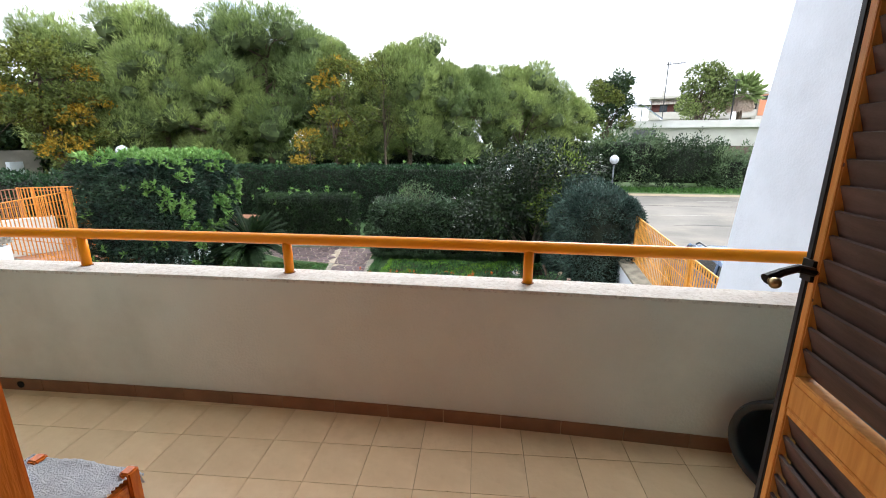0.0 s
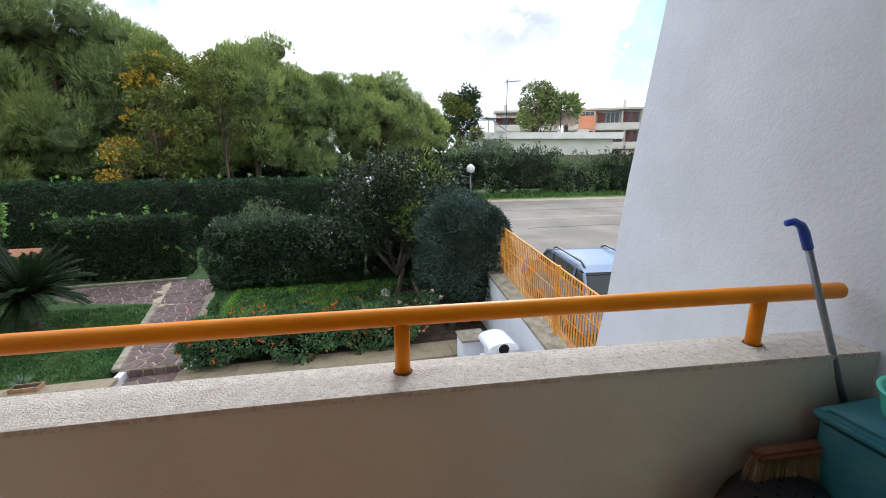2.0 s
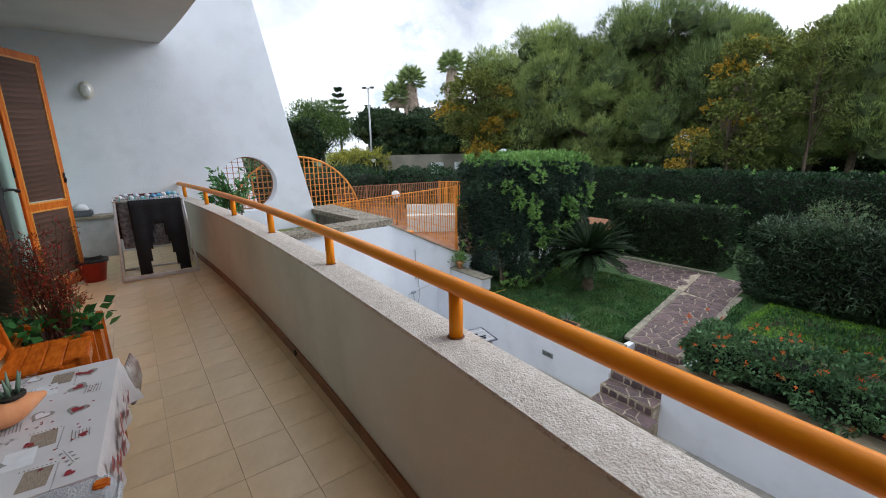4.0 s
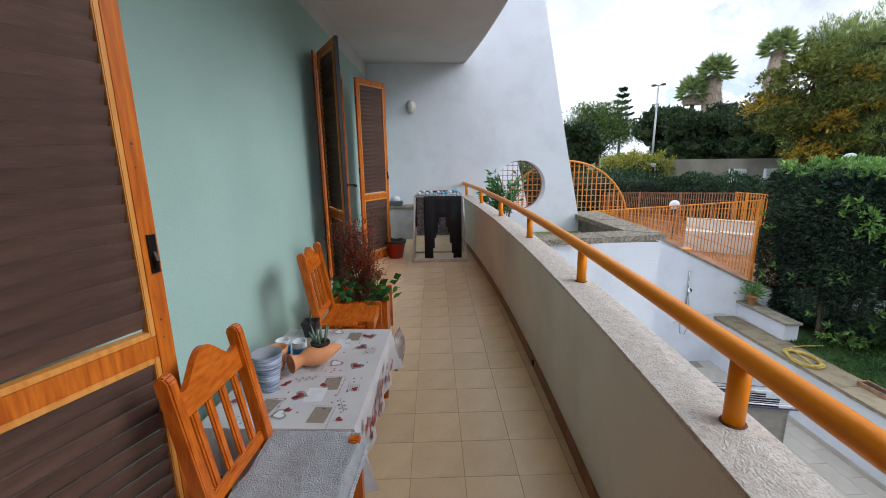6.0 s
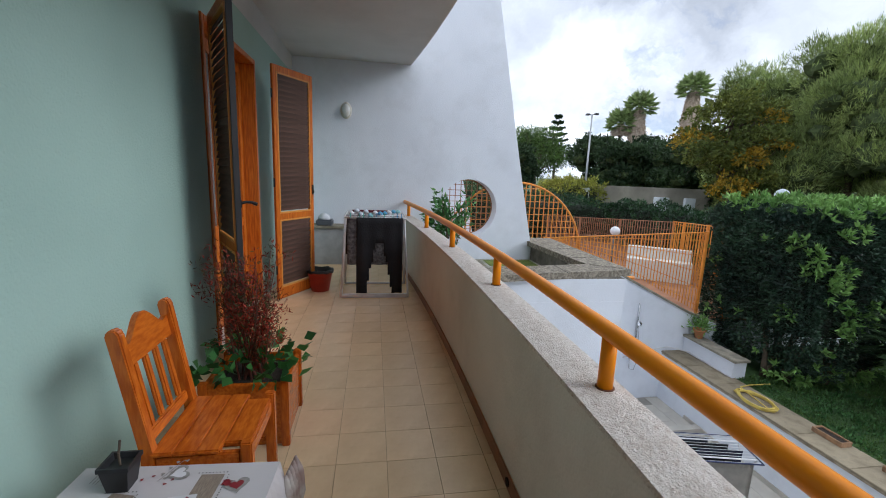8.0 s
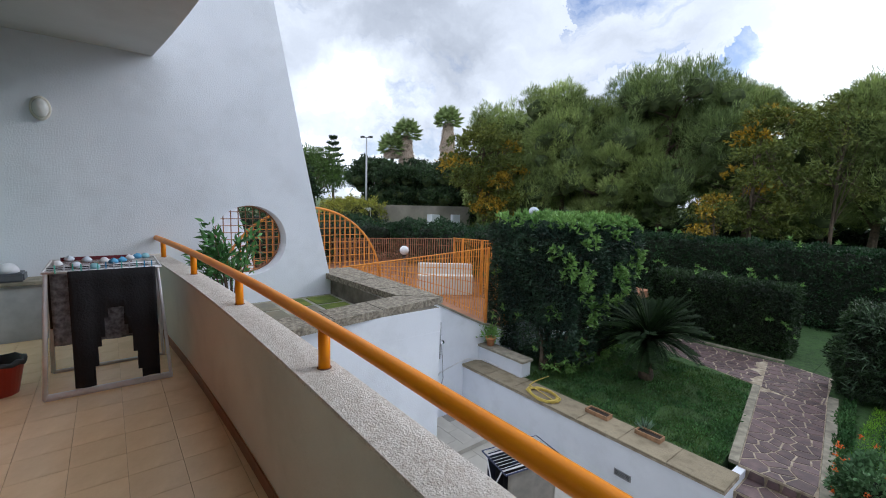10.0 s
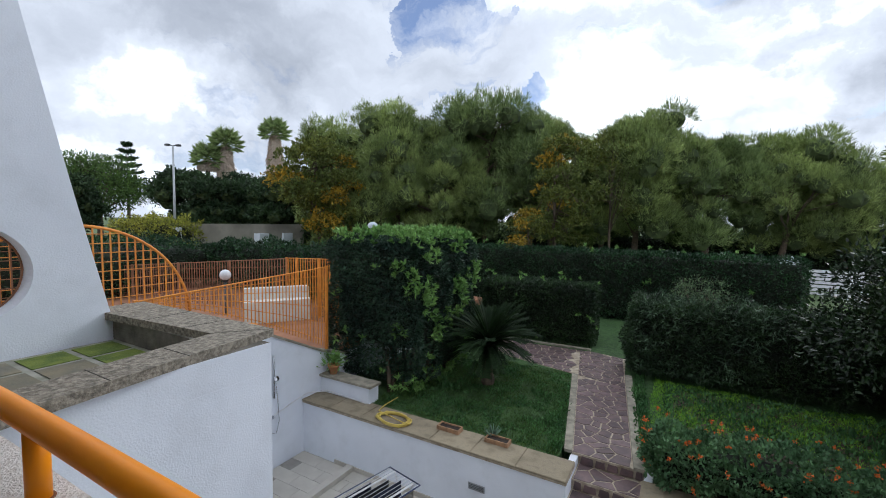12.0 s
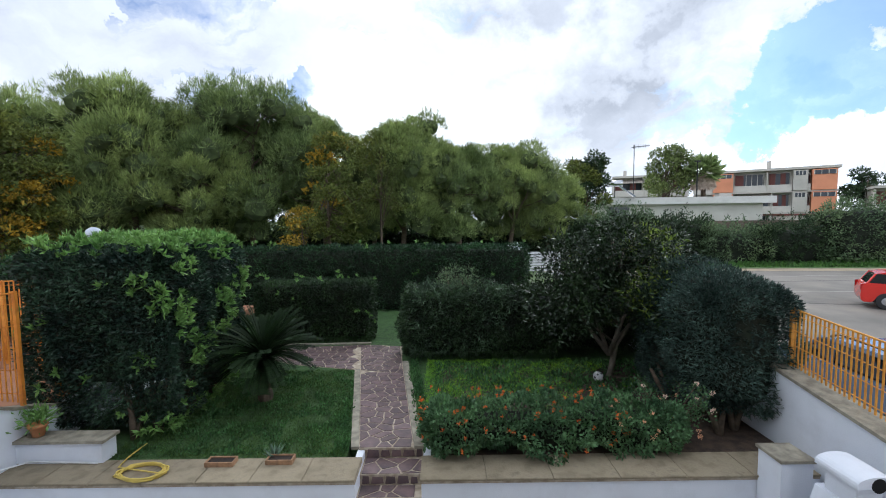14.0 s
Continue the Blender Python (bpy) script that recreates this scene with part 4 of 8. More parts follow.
blades("verge_weeds", 6, 46, 28.6, 34, 16000, 0.22, 0.10, leafmat("verge_leaf", (0.09, 0.19, 0.04), (0.05, 0.12, 0.03), 0.6, 0.4), "green weeds on the verge", 36, z=-2.18, keep=lambda b: b[:, 1] > 31.6 - (b[:, 0] - 3.4) * 0.061)

# ---- the pines and mixed trees behind the garden ----
PINES = ((-18.6, 22.5, 9.3, 4.3, 1), (-23.5, 24.0, 9.5, 4.2, 2), (-13.4, 25.0, 10.0, 4.5, 3), (-9.9, 27.5, 9.4, 3.4, 4), (-4.9, 27.2, 9.0, 3.6, 5), (-1.2, 29.0, 7.6, 3.4, 6), (2.6, 32.0, 7.7, 3.8, 7), (6.3, 34.0, 6.6, 2.9, 8), (-17.0, 28.0, 9.6, 4.6, 9), (-15.6, 23.0, 6.0, 3.2, 11), (-20.5, 27.0, 8.5, 4.0, 12), (-7.5, 32.0, 7.6, 3.6, 10))
for x, y, h, r, k in PINES:
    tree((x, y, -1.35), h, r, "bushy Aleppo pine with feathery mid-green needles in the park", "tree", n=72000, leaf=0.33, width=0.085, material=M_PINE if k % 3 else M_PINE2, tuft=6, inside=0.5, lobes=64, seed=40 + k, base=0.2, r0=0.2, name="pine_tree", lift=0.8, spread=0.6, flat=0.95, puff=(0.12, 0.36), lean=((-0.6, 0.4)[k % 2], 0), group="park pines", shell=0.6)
tree((-8.2, 22.6, -1.35), 7.4, 2.1, "slender half-turned tree with orange and yellow autumn leaves", "tree", n=9000, leaf=0.17, width=0.5, material=M_AUTG, second=M_AUT, share=0.24, lobes=34, tuft=4, seed=61, base=0.2, r0=0.11, shape="column", lift=0)
tree((-9.3, 20.8, -1.35), 3.6, 1.2, "small yellow-leaved sapling under the pines", "tree", n=1500, leaf=0.14, width=0.5, material=M_AUT, second=M_AUTG, share=0.3, lobes=12, seed=62, base=0.4, r0=0.05, lift=0)
tree((-20.9, 17.6, -1.45), 7.6, 2.9, "broad tree with yellow-green and orange autumn leaves", "tree", n=24000, leaf=0.17, width=0.5, material=M_AUTG, second=M_AUT, share=0.17, lobes=46, tuft=4, seed=63, base=0.12, r0=0.15, lift=0)
tree((-5.8, 24.2, -1.35), 8.2, 1.5, "thin open tree with sparse brownish foliage", "tree", n=3500, leaf=0.15, width=0.4, material=M_AUTG, lobes=26, seed=64, base=0.35, r0=0.09, lift=0.2)

# dark understorey behind the hedge
hedge((-24, 33.5, -1.4), (12, 35.5, 0.9), 26000, 0.28, M_EVER, "dark shady bushes at the back of the park", r=0.8, uneven=0.5, seed=70, category="bushes", width=0.5)

# oleander bank across the parking area
for k in range(9):
    x = 7.5 + k * 4.6
    hedge((x - 3.0, 34.5 - k * 0.5, -2.2), (x + 3.0, 37.5 - k * 0.5, 1.0 + (-0.1, 0.9, 0.3, -0.5, -0.2, 1.3, 0.8, 1.1, 0.5)[k]), 9000, 0.26, M_OLIVE if k % 2 else M_EVER, "overgrown grey-green bushes along the far verge", r=1.3, uneven=0.8, seed=80 + k, category="bushes", group="verge bushes", width=0.35, spread=0.9)
tree((13.2, 46.5, -2.2), 10.8, 2.9, "tall tree with yellowing crown behind the low house", "tree", n=9000, leaf=0.32, width=0.5, material=M_AUTG, second=M_EVER, share=0.45, lobes=30, seed=91, base=0.3, r0=0.2, lift=0)
tree((26.6, 54.0, -2.2), 12.5, 3.0, "tall light green tree in front of the apartments", "tree", n=8000, leaf=0.34, width=0.45, material=leafmat("poplar_leaf", (0.20, 0.25, 0.08), (0.12, 0.16, 0.05)), lobes=28, seed=92, base=0.35, r0=0.2, shape="column", lift=0.2)
tree((52.5, 49.0, -2.2), 8.8, 2.4, "tall tree with yellow-green crown by the apartments", "tree", n=5000, leaf=0.34, width=0.45, material=M_AUTG, lobes=20, seed=93, base=0.3, r0=0.2, lift=0)
tree((60, 62, -2.2), 10.5, 3.4, "dark evergreen tree beyond the apartments", "tree", n=5000, leaf=0.4, width=0.45, material=M_EVER, lobes=20, seed=94, base=0.3, r0=0.2, lift=0)

# west: dark evergreens, umbrella pine, hedge
for k, (x, y, h, r, m) in enumerate(((-52, 28.4, 8.0, 4.4, M_EVER), (-45.5, 27.5, 6.6, 4.4, M_EVER), (-46.8, 33.5, 7.7, 4.6, M_EVER), (-57, 18, 6.6, 4.0, M_EVER), (-38.5, 30.5, 7.6, 4.6, M_EVER), (-34, 33, 8.6, 4.6, M_PINE2), (-29, 29, 8.4, 4.4, M_PINE2), (-52.5, 36, 8.2, 5.0, M_EVER))):
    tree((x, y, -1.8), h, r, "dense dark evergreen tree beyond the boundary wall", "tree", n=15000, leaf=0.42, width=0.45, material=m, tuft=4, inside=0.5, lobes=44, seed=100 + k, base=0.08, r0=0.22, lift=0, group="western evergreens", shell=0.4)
tree((-67.5, 25.5, -2), 10.6, 6.2, "round-topped umbrella pine with bright green crown", "tree", n=14000, leaf=0.42, width=0.3, material=leafmat("umbrella_pine_needle", (0.11, 0.18, 0.04), (0.06, 0.11, 0.03)), lobes=40, seed=120, base=0.5, r0=0.4, lift=0.4)
hedge((-21, 10.9, -1.45), (-9.6, 12.6, 0.45), 26000, 0.11, M_BACK, "tall loose green hedge behind the neighbour's fence", r=0.4, uneven=0.22, seed=130, width=0.45, spread=0.9)
hedge((-26, 6.0, -1.45), (-20, 11.2, 0.45), 14000, 0.12, M_BACK, "loose green hedge with reddish leaves by the far gate", r=0.5, uneven=0.25, seed=131, width=0.45, spread=0.9)
hedge((-23, -6.0, -1.45), (-19.6, 5.2, 1.1), 14000, 0.14, M_EVER, "loose dark green shrubs along the far side of the neighbour's yard", r=0.7, uneven=0.35, seed=133, width=0.45, spread=0.9, category="shrubs")
hedge((-42.5, 16.0, -1.8), (-36.5, 20.5, 1.3), 9000, 0.2, leafmat("yellow_creeper_leaf", (0.33, 0.33, 0.05), (0.2, 0.22, 0.04)), "yellow-green creeper heaped over the wall", r=1.2, uneven=0.4, seed=132, category="creeper", width=0.5, spread=0.9)


def fan_palm(at, height, skirt, label):
    t = thing("palm_tree", at, label, "palm", "tall palms")
    bm = bmesh.new(); tube(bm, [(0, 0, 0), (0.1, 0, height * 0.5), (0, 0, height - 0.3)], [0.35, 0.28, 0.26], 10)
    part("trunk", bm, M_BARK, t, smooth=True)
    rng = np.random.default_rng(int(height * 10))
    if skirt:
        bm = bmesh.new(); lathe(bm, [(0.6, height - skirt), (0.95, height - skirt + 0.7), (0.88, height - skirt * 0.45), (0.7, height - 1.2), (0.3, height - 0.2)], 16)
        m = mat("dead_frond", (0.66, 0.55, 0.46), 1.0, (0.42, 0.33, 0.26), 6, 0.9, 20, stretch=(5, 5, 0.6))
        part("skirt", bm, m, t, "shaggy skirt of dead brown fronds")
        q = 2600
        a, z = rng.uniform(0, 6.28, q), height - rng.uniform(0.1, skirt, q)
        rr = 0.4 + 0.55 * np.minimum(1, (height - z) / skirt * 1.6)
        b = np.stack([np.cos(a) * rr, np.sin(a) * rr, z], 1)
        al, sd = leaf_frame(rng, np.stack([np.cos(a) * 0.35, np.sin(a) * 0.35, -np.ones(q)], 1), 0.25)
        ob = new("dead_fronds", leaf_mesh("dead_fronds", b, al, sd, 0.8, 0.1, m)); ob.parent = t
    B, A, S, L = [], [], [], []
    bm = bmesh.new()
    for k in range(44):
        az, el = k * 2.4, -0.55 + 2.0 * (k + 0.5) / 44
        d = np.array((math.cos(az) * math.cos(el), math.sin(az) * math.cos(el), math.sin(el)))
        root = np.array((0, 0, height)) + d * rng.uniform(1.0, 1.45)
        tube(bm, [(0, 0, height - 0.2), tuple(root)], [0.05, 0.03], 4)
        side = unit(np.cross(d, (0, 0, 1))[None])[0]
        for q in range(17):
            f = (q / 16 - 0.5) * 2.7
            w = d * math.cos(f) + side * math.sin(f) + np.array((0, 0, -0.3 * abs(f)))
            B.append(root), A.append(w / np.linalg.norm(w)), S.append(side), L.append(1.45 - 0.25 * abs(f))
    part("leaf_stalks", bm, M_PALM, t)
    ob = new("fronds", leaf_mesh("fronds", np.array(B), np.array(A), unit(np.cross(np.array(A), np.array(S))), np.array(L), 0.22, M_PALM)); ob.parent = t


fan_palm((-60.7, 38.4, -2), 14.2, 5.6, "tall fan palm with shaggy brown skirt above the evergreens")
fan_palm((-56.8, 43.8, -2), 16.4, 5.8, "tallest fan palm with shaggy brown skirt above the evergreens")
fan_palm((-61.9, 36.4, -2), 11.8, 1.2, "shorter fan palm half hidden in the evergreens")
fan_palm((30.1, 52.7, -2.2), 9.2, 1.6, "small fan palm by the apartments")
norf = thing("norfolk_pine", (-70.8, 30.2, -2), "slim tiered Norfolk pine rising over the trees", "tree")
bm = bmesh.new(); tube(bm, [(0, 0, 0), (0, 0, 13.4)], [0.3, 0.04], 6)
part("trunk", bm, M_BARK, norf)
rngn = np.random.default_rng(8)
for k in range(7):
    z, L = 7.5 + k * 0.95, 2.5 - k * 0.33
    q = 700
    a, d = rngn.integers(0, 7, q) * 6.28 / 7, rngn.uniform(0.1, 1, q)
    b = np.stack([np.cos(a) * d * L, np.sin(a) * d * L, z + d * d * 0.35 + rngn.normal(0, 0.03, q)], 1)
    al, sd = leaf_frame(rngn, unit(b - np.array((0, 0, z - 0.8))), 0.5)
    ob = new("tier", leaf_mesh("tier", b, al, sd, 0.45, 0.12, M_EVER)); ob.parent = norf
# ---- chairs, table and what stands on it ----
M_CHAIR = mat("honey_varnish", (0.56, 0.14, 0.012), 0.2, (0.38, 0.075, 0.006), 5, 0.06, 40, stretch=(3, 12, 12))
M_CHAIRV = mat("honey_varnish_upright", (0.56, 0.14, 0.012), 0.2, (0.38, 0.075, 0.006), 5, 0.06, 40, stretch=(12, 12, 2))
M_TERRA = mat("terracotta", (0.62, 0.27, 0.12), 0.85, (0.5, 0.2, 0.085), 6, 0.2, 50, stain=0.3, stain_color=(0.5, 0.4, 0.3), stain_scale=6)
M_BLACKP = mat("black_plastic", (0.018, 0.018, 0.02), 0.45)
M_SOILP = mat("potting_soil", (0.035, 0.024, 0.016), 1.0, (0.015, 0.01, 0.008), 40, 1.0, 120)


def chair(at, turn, label):
    """A pine chair that faces +y: slatted back with a scalloped top rail, plank seat, square legs."""
    c = thing("dining_chair", at, label, "chair", "pine chairs", turn)
    w, dp, hs = 0.42, 0.40, 0.46
    def bar(nm, b, m=M_CHAIRV, mm=None):
        bm = bmesh.new(); box(bm, *b, mm)
        return part(nm, bm, m, c, bevel=0.006)
    for sx in (-1, 1):
        x0 = sx * (w / 2 - 0.02)
        bar("front_leg", (x0 - 0.021, x0 + 0.021, dp - 0.045, dp, 0, hs + 0.018))
        bm = bmesh.new()
        prism(bm, [(0.0, 0), (0.045, 0), (0.045, 0.45), (-0.030, 0.935), (-0.042, 0.953), (-0.062, 0.955), (-0.082, 0.935), (0.0, 0.45)], x0 - 0.02, x0 + 0.02, "x")
        part("back_leg", bm, M_CHAIRV, c, bevel=0.006)
        bar("side_stretcher", (x0 - 0.012, x0 + 0.012, 0.04, dp - 0.045, 0.2, 0.24), M_CHAIR)
        bar("seat_rail", (x0 - 0.014, x0 + 0.014, 0.045, dp - 0.045, hs - 0.085, hs - 0.022), M_CHAIR)
    bar("front_rail", (-w / 2 + 0.04, w / 2 - 0.04, dp - 0.038, dp - 0.012, hs - 0.085, hs - 0.022), M_CHAIR)
    for k in range(4):
        y0 = 0.03 + k * 0.0845
        bar("seat_plank", (-w / 2 - 0.005, w / 2 + 0.005, y0, y0 + 0.084, hs - 0.02, hs), M_CHAIR) if k < 3 else bar("seat_plank", (-w / 2 + 0.045, w / 2 - 0.045, y0, y0 + 0.105, hs - 0.02, hs), M_CHAIR)
    tilt = pose(0, 0.022, 0.42, 9.6, 0, 0)
    bm = bmesh.new()
    half = w / 2 - 0.04
    crest = []
    for q in range(41):
        u = -half + 2 * half * q / 40
        f = abs(u) / half
        hump = 0.5 + 0.5 * math.cos(math.pi * min(1.0, f / 0.78))
        crest.append((u, 0.455 + 0.088 * hump ** 0.8 + (0.012 * (f - 0.78) / 0.22 if f > 0.78 else 0)))
    prism(bm, [(half, 0.375), (-half, 0.375)] + crest, -0.012, 0.012, "y")
    bmesh.ops.transform(bm, matrix=tilt, verts=bm.verts[:])
    part("top_rail", bm, M_CHAIR, c)
    bar("lower_rail", (-w / 2 + 0.04, w / 2 - 0.04, -0.011, 0.011, 0.05, 0.10), M_CHAIR, tilt)
    for k in range(4):
        x = -0.117 + k * 0.078
        bar("back_slat", (x - 0.016, x + 0.016, -0.009, 0.009, 0.10, 0.375), M_CHAIRV, tilt)
    return c


chair((-1.403, -1.12, 0), -4, "honey-varnished pine chair with slatted back beside the low table")
chair((-2.98, -1.22, 0), 0, "honey-varnished pine chair with slatted back beside the flower box")

# towel on the near chair
M_TOWEL = mat("terry_towel", (0.72, 0.73, 0.76), 1.0, (0.6, 0.61, 0.65), 30, 1.0, 160)
tw = thing("towel", (-1.405, -0.915, 0.462), "pale grey terry towel folded over the chair seat", "towel", turn=-4)
bm = bmesh.new(); rr = random.Random(4)
NX, NY = 34, 34
grid = [[None] * (NY + 1) for _ in range(NX + 1)]
for i in range(NX + 1):
    for j in range(NY + 1):
        x, y = -0.215 + 0.43 * i / NX, -0.165 + 0.40 * j / NY
        z = 0.012 + 0.006 * math.sin(x * 23 + y * 9) + 0.004 * math.sin(y * 31) + rr.uniform(-0.003, 0.003)
        if y > 0.195:
            z -= (y - 0.195) * 2.2; y = 0.195 + (y - 0.195) * 0.5
        if abs(x) > 0.2:
            z -= 0.008
        grid[i][j] = bm.verts.new((x + rr.uniform(-0.002, 0.002), y, z))
for i in range(NX):
    for j in range(NY):
        bm.faces.new((grid[i][j], grid[i + 1][j], grid[i + 1][j + 1], grid[i][j + 1]))
bmesh.ops.solidify(bm, geom=bm.faces[:], thickness=-0.008)
part("towel_cloth", bm, M_TOWEL, tw, smooth=True)
bm = bmesh.new()
for k in range(30):
    x = -0.21 + 0.42 * k / 29
    tube(bm, [(x - 0.006, 0.212, -0.035), (x, 0.218, -0.048), (x + 0.006, 0.212, -0.035)], 0.003, 5)
for k in range(24):
    y = -0.15 + 0.34 * k / 23
    for sg in (-1, 1):
        tube(bm, [(sg * 0.214, y - 0.006, 0.004), (sg * 0.222, y, 0.002), (sg * 0.214, y + 0.006, 0.004)], 0.003, 5)
ob = part("crochet_edge", bm, M_TOWEL, tw, "scalloped crochet edging")

TX0, TX1, TY0, TY1, TZ = -2.69, -1.66, -1.36, -0.69, 0.46
tb = thing("low_table", ((TX0 + TX1) / 2, (TY0 + TY1) / 2 - 0.03, 0), "low wooden table under a patterned cloth", "table", turn=-3)
hx, hy = (TX1 - TX0) / 2, (TY1 - TY0) / 2
bm = bmesh.new(); box(bm, -hx + 0.01, hx - 0.01, -hy + 0.01, hy - 0.01, TZ - 0.03, TZ - 0.004); part("tabletop", bm, M_CHAIR, tb, bevel=0.004)
for sx in (-1, 1):
    for sy in (-1, 1):
        bm = bmesh.new(); box(bm, sx * (hx - 0.05) - 0.022, sx * (hx - 0.05) + 0.022, sy * (hy - 0.05) - 0.022, sy * (hy - 0.05) + 0.022, 0, TZ - 0.03)
        part("leg", bm, M_CHAIRV, tb, bevel=0.004)

# the oilcloth with its printed hearts, patches and dots
cloth = thing("tablecloth", ((TX0 + TX1) / 2, (TY0 + TY1) / 2 - 0.03, TZ), "pale grey oilcloth printed with red hearts and grey patches", "tablecloth", turn=-3)
M_CLOTH = mat("oilcloth", (0.55, 0.52, 0.53), 0.33, (0.49, 0.465, 0.475), 3, 0.05, 30)
bm = bmesh.new()
ring = []
SEG = 120
P = []
for k in range(SEG):
    f = k / SEG * 4
    s, q = int(f), f - int(f)
    cx, cy = [(-hx + 2 * hx * q, -hy), (hx, -hy + 2 * hy * q), (hx - 2 * hx * q, hy), (-hx, hy - 2 * hy * q)][s]
    P.append((cx, cy, s, q))
top = [bm.verts.new((x, y, 0.001)) for x, y, s, q in P]
bm.faces.new(top)
prev = top
for lv in range(1, 6):
    cur = []
    for x, y, s, q in P:
        nx, ny = [(0, -1), (1, 0), (0, 1), (-1, 0)][s]
        corner = max(0, 1 - min(q, 1 - q) / 0.12)
        out = 0.006 + lv * 0.004 + 0.014 * lv / 5 * math.sin(q * 26 + s) + corner * 0.035 * lv / 5
        drop = lv * (0.044 + 0.012 * corner)
        cur.append(bm.verts.new((x + nx * out + (corner * 0.02 * lv / 5 * (1 if x > 0 else -1)), y + ny * out + (corner * 0.02 * lv / 5 * (1 if y > 0 else -1)), 0.001 - drop)))
    for k in range(SEG):
        bm.faces.new((prev[k], prev[(k + 1) % SEG], cur[(k + 1) % SEG], cur[k]))
    prev = cur
part("cloth", bm, M_CLOTH, cloth, smooth=False)


def heart(cx, cy, s, a):
    pts = []
    for k in range(22):
        t = 2 * math.pi * k / 22
        x, y = 16 * math.sin(t) ** 3 / 16, (13 * math.cos(t) - 5 * math.cos(2 * t) - 2 * math.cos(3 * t) - math.cos(4 * t)) / 16
        pts.append((cx + s * (x * math.cos(a) - y * math.sin(a)), cy + s * (x * math.sin(a) + y * math.cos(a))))
    return pts


M_RED = mat("print_red", (0.25, 0.025, 0.035), 0.4)
M_PG = mat("print_grey", (0.30, 0.29, 0.28), 0.4, (0.2, 0.19, 0.18), 60)
M_PW = mat("print_white", (0.68, 0.67, 0.70), 0.4)
M_PB = mat("print_brown", (0.30, 0.24, 0.19), 0.45, (0.18, 0.14, 0.11), 40, stretch=(1, 9, 1))
rr = random.Random(12)


def printed(nm, shapes, m, z, lab):
    bm = bmesh.new()
    for pts in shapes:
        for side in (0,):
            bm.faces.new([bm.verts.new((x, y, z)) for x, y in pts])
    ob = part(nm, bm, m, cloth, lab)
    ob["kind"] = "stuff"


def spot(n):
    return [(rr.uniform(-hx + 0.05, hx - 0.05), rr.uniform(-hy + 0.05, hy - 0.05), rr.uniform(0, 6.28)) for _ in range(n)]


def quad(x, y, w, h, a):
    return [(x + u * math.cos(a) - v * math.sin(a), y + u * math.sin(a) + v * math.cos(a)) for u, v in ((-w, -h), (w, -h), (w, h), (-w, h))]


patches = [(-0.40, 0.12), (-0.12, -0.05), (0.16, 0.14), (0.36, -0.1), (-0.32, -0.14), (0.42, 0.16), (0.05, -0.2)]
printed("printed_panel", [quad(x, y, 0.058, 0.04, rr.uniform(-0.2, 0.2)) for x, y in patches], M_PB, 0.0022, "printed wooden patches")
printed("printed_square", [quad(x + 0.1, y - 0.05, 0.06, 0.045, rr.uniform(-0.2, 0.2)) for x, y in patches if x < 0.4], M_PW, 0.0026, "printed white squares")
hs = [(-0.47, 0.0, 0.5), (-0.25, 0.2, 2.5), (-0.05, 0.1, 1.0), (0.27, 0.02, 3.0), (0.42, -0.02, 0.4), (-0.02, 0.22, 1.2), (0.2, -0.16, 0.2), (-0.4, 0.22, 1.9)]
printed("printed_wreath", [heart(x, y, 0.042, a) for x, y, a in hs], M_PG, 0.0030, "printed grey heart wreaths")
printed("printed_wreath_fill", [heart(x, y, 0.028, a) for x, y, a in hs[::2]], M_PW, 0.0034, "printed white hearts")
printed("printed_red_heart", [heart(x, y, 0.024, a) for x, y, a in hs[1::2]] + [heart(x, y, 0.018, a) for x, y, a in spot(16)] + [heart(x, y, 0.006, a) for x, y, a in spot(70)], M_RED, 0.0038, "printed red hearts")
dots = []
for x, y in patches:
    for k in range(14):
        dots.append(quad(x - 0.05 + k * 0.012, y + 0.055, 0.0022, 0.0022, 0))
        if k < 9:
            dots.append(quad(x - 0.065, y + 0.045 - k * 0.012, 0.0022, 0.0022, 0))
printed("printed_dot", dots, M_BLACKP, 0.0038, "rows of printed dark dots")
bars = []
for x, y in ((-0.20, 0.26), (0.30, -0.24), (-0.47, -0.24), (0.0, 0.02), (0.20, 0.26), (-0.30, 0.0)):
    a = rr.uniform(-0.15, 0.15)
    for k in range(6):
        bars.append(quad(x, y + k * 0.011 - 0.03, rr.uniform(0.03, 0.05), 0.0016, a))
printed("printed_text_bar", bars, M_PG, 0.0030, "rows of unreadable printed script")
sprigs = []
for x, y, a in ((0.30, 0.22, 0.4), (-0.12, -0.22, 2.0), (0.44, -0.22, 1.1), (-0.44, -0.05, 2.8), (0.10, 0.05, 5.0)):
    for k in range(7):
        u, v = x + 0.016 * k * math.cos(a), y + 0.016 * k * math.sin(a)
        sprigs.append(quad(u, v, 0.009, 0.0012, a))
        b = a + (0.9 if k % 2 else -0.9)
        sprigs.append(heart(u + 0.016 * math.cos(b), v + 0.016 * math.sin(b), 0.0075, b))
printed("printed_sprig", sprigs, M_PG, 0.0034, "printed grey leaf sprigs")
side = []
for k in range(26):
    f, z = rr.uniform(-hx + 0.05, hx - 0.05), rr.uniform(-0.18, -0.04)
    side.append([(hx_, z_) for hx_, z_ in heart(f, z, rr.choice((0.008, 0.022, 0.03)), rr.uniform(0, 6))])
bm = bmesh.new()
for pts in side:
    bm.faces.new([bm.verts.new((x, hy + 0.034, z)) for x, z in pts])
ob = part("printed_side_hearts", bm, M_RED, cloth, "printed red hearts on the hanging edge"); ob["kind"] = "stuff"
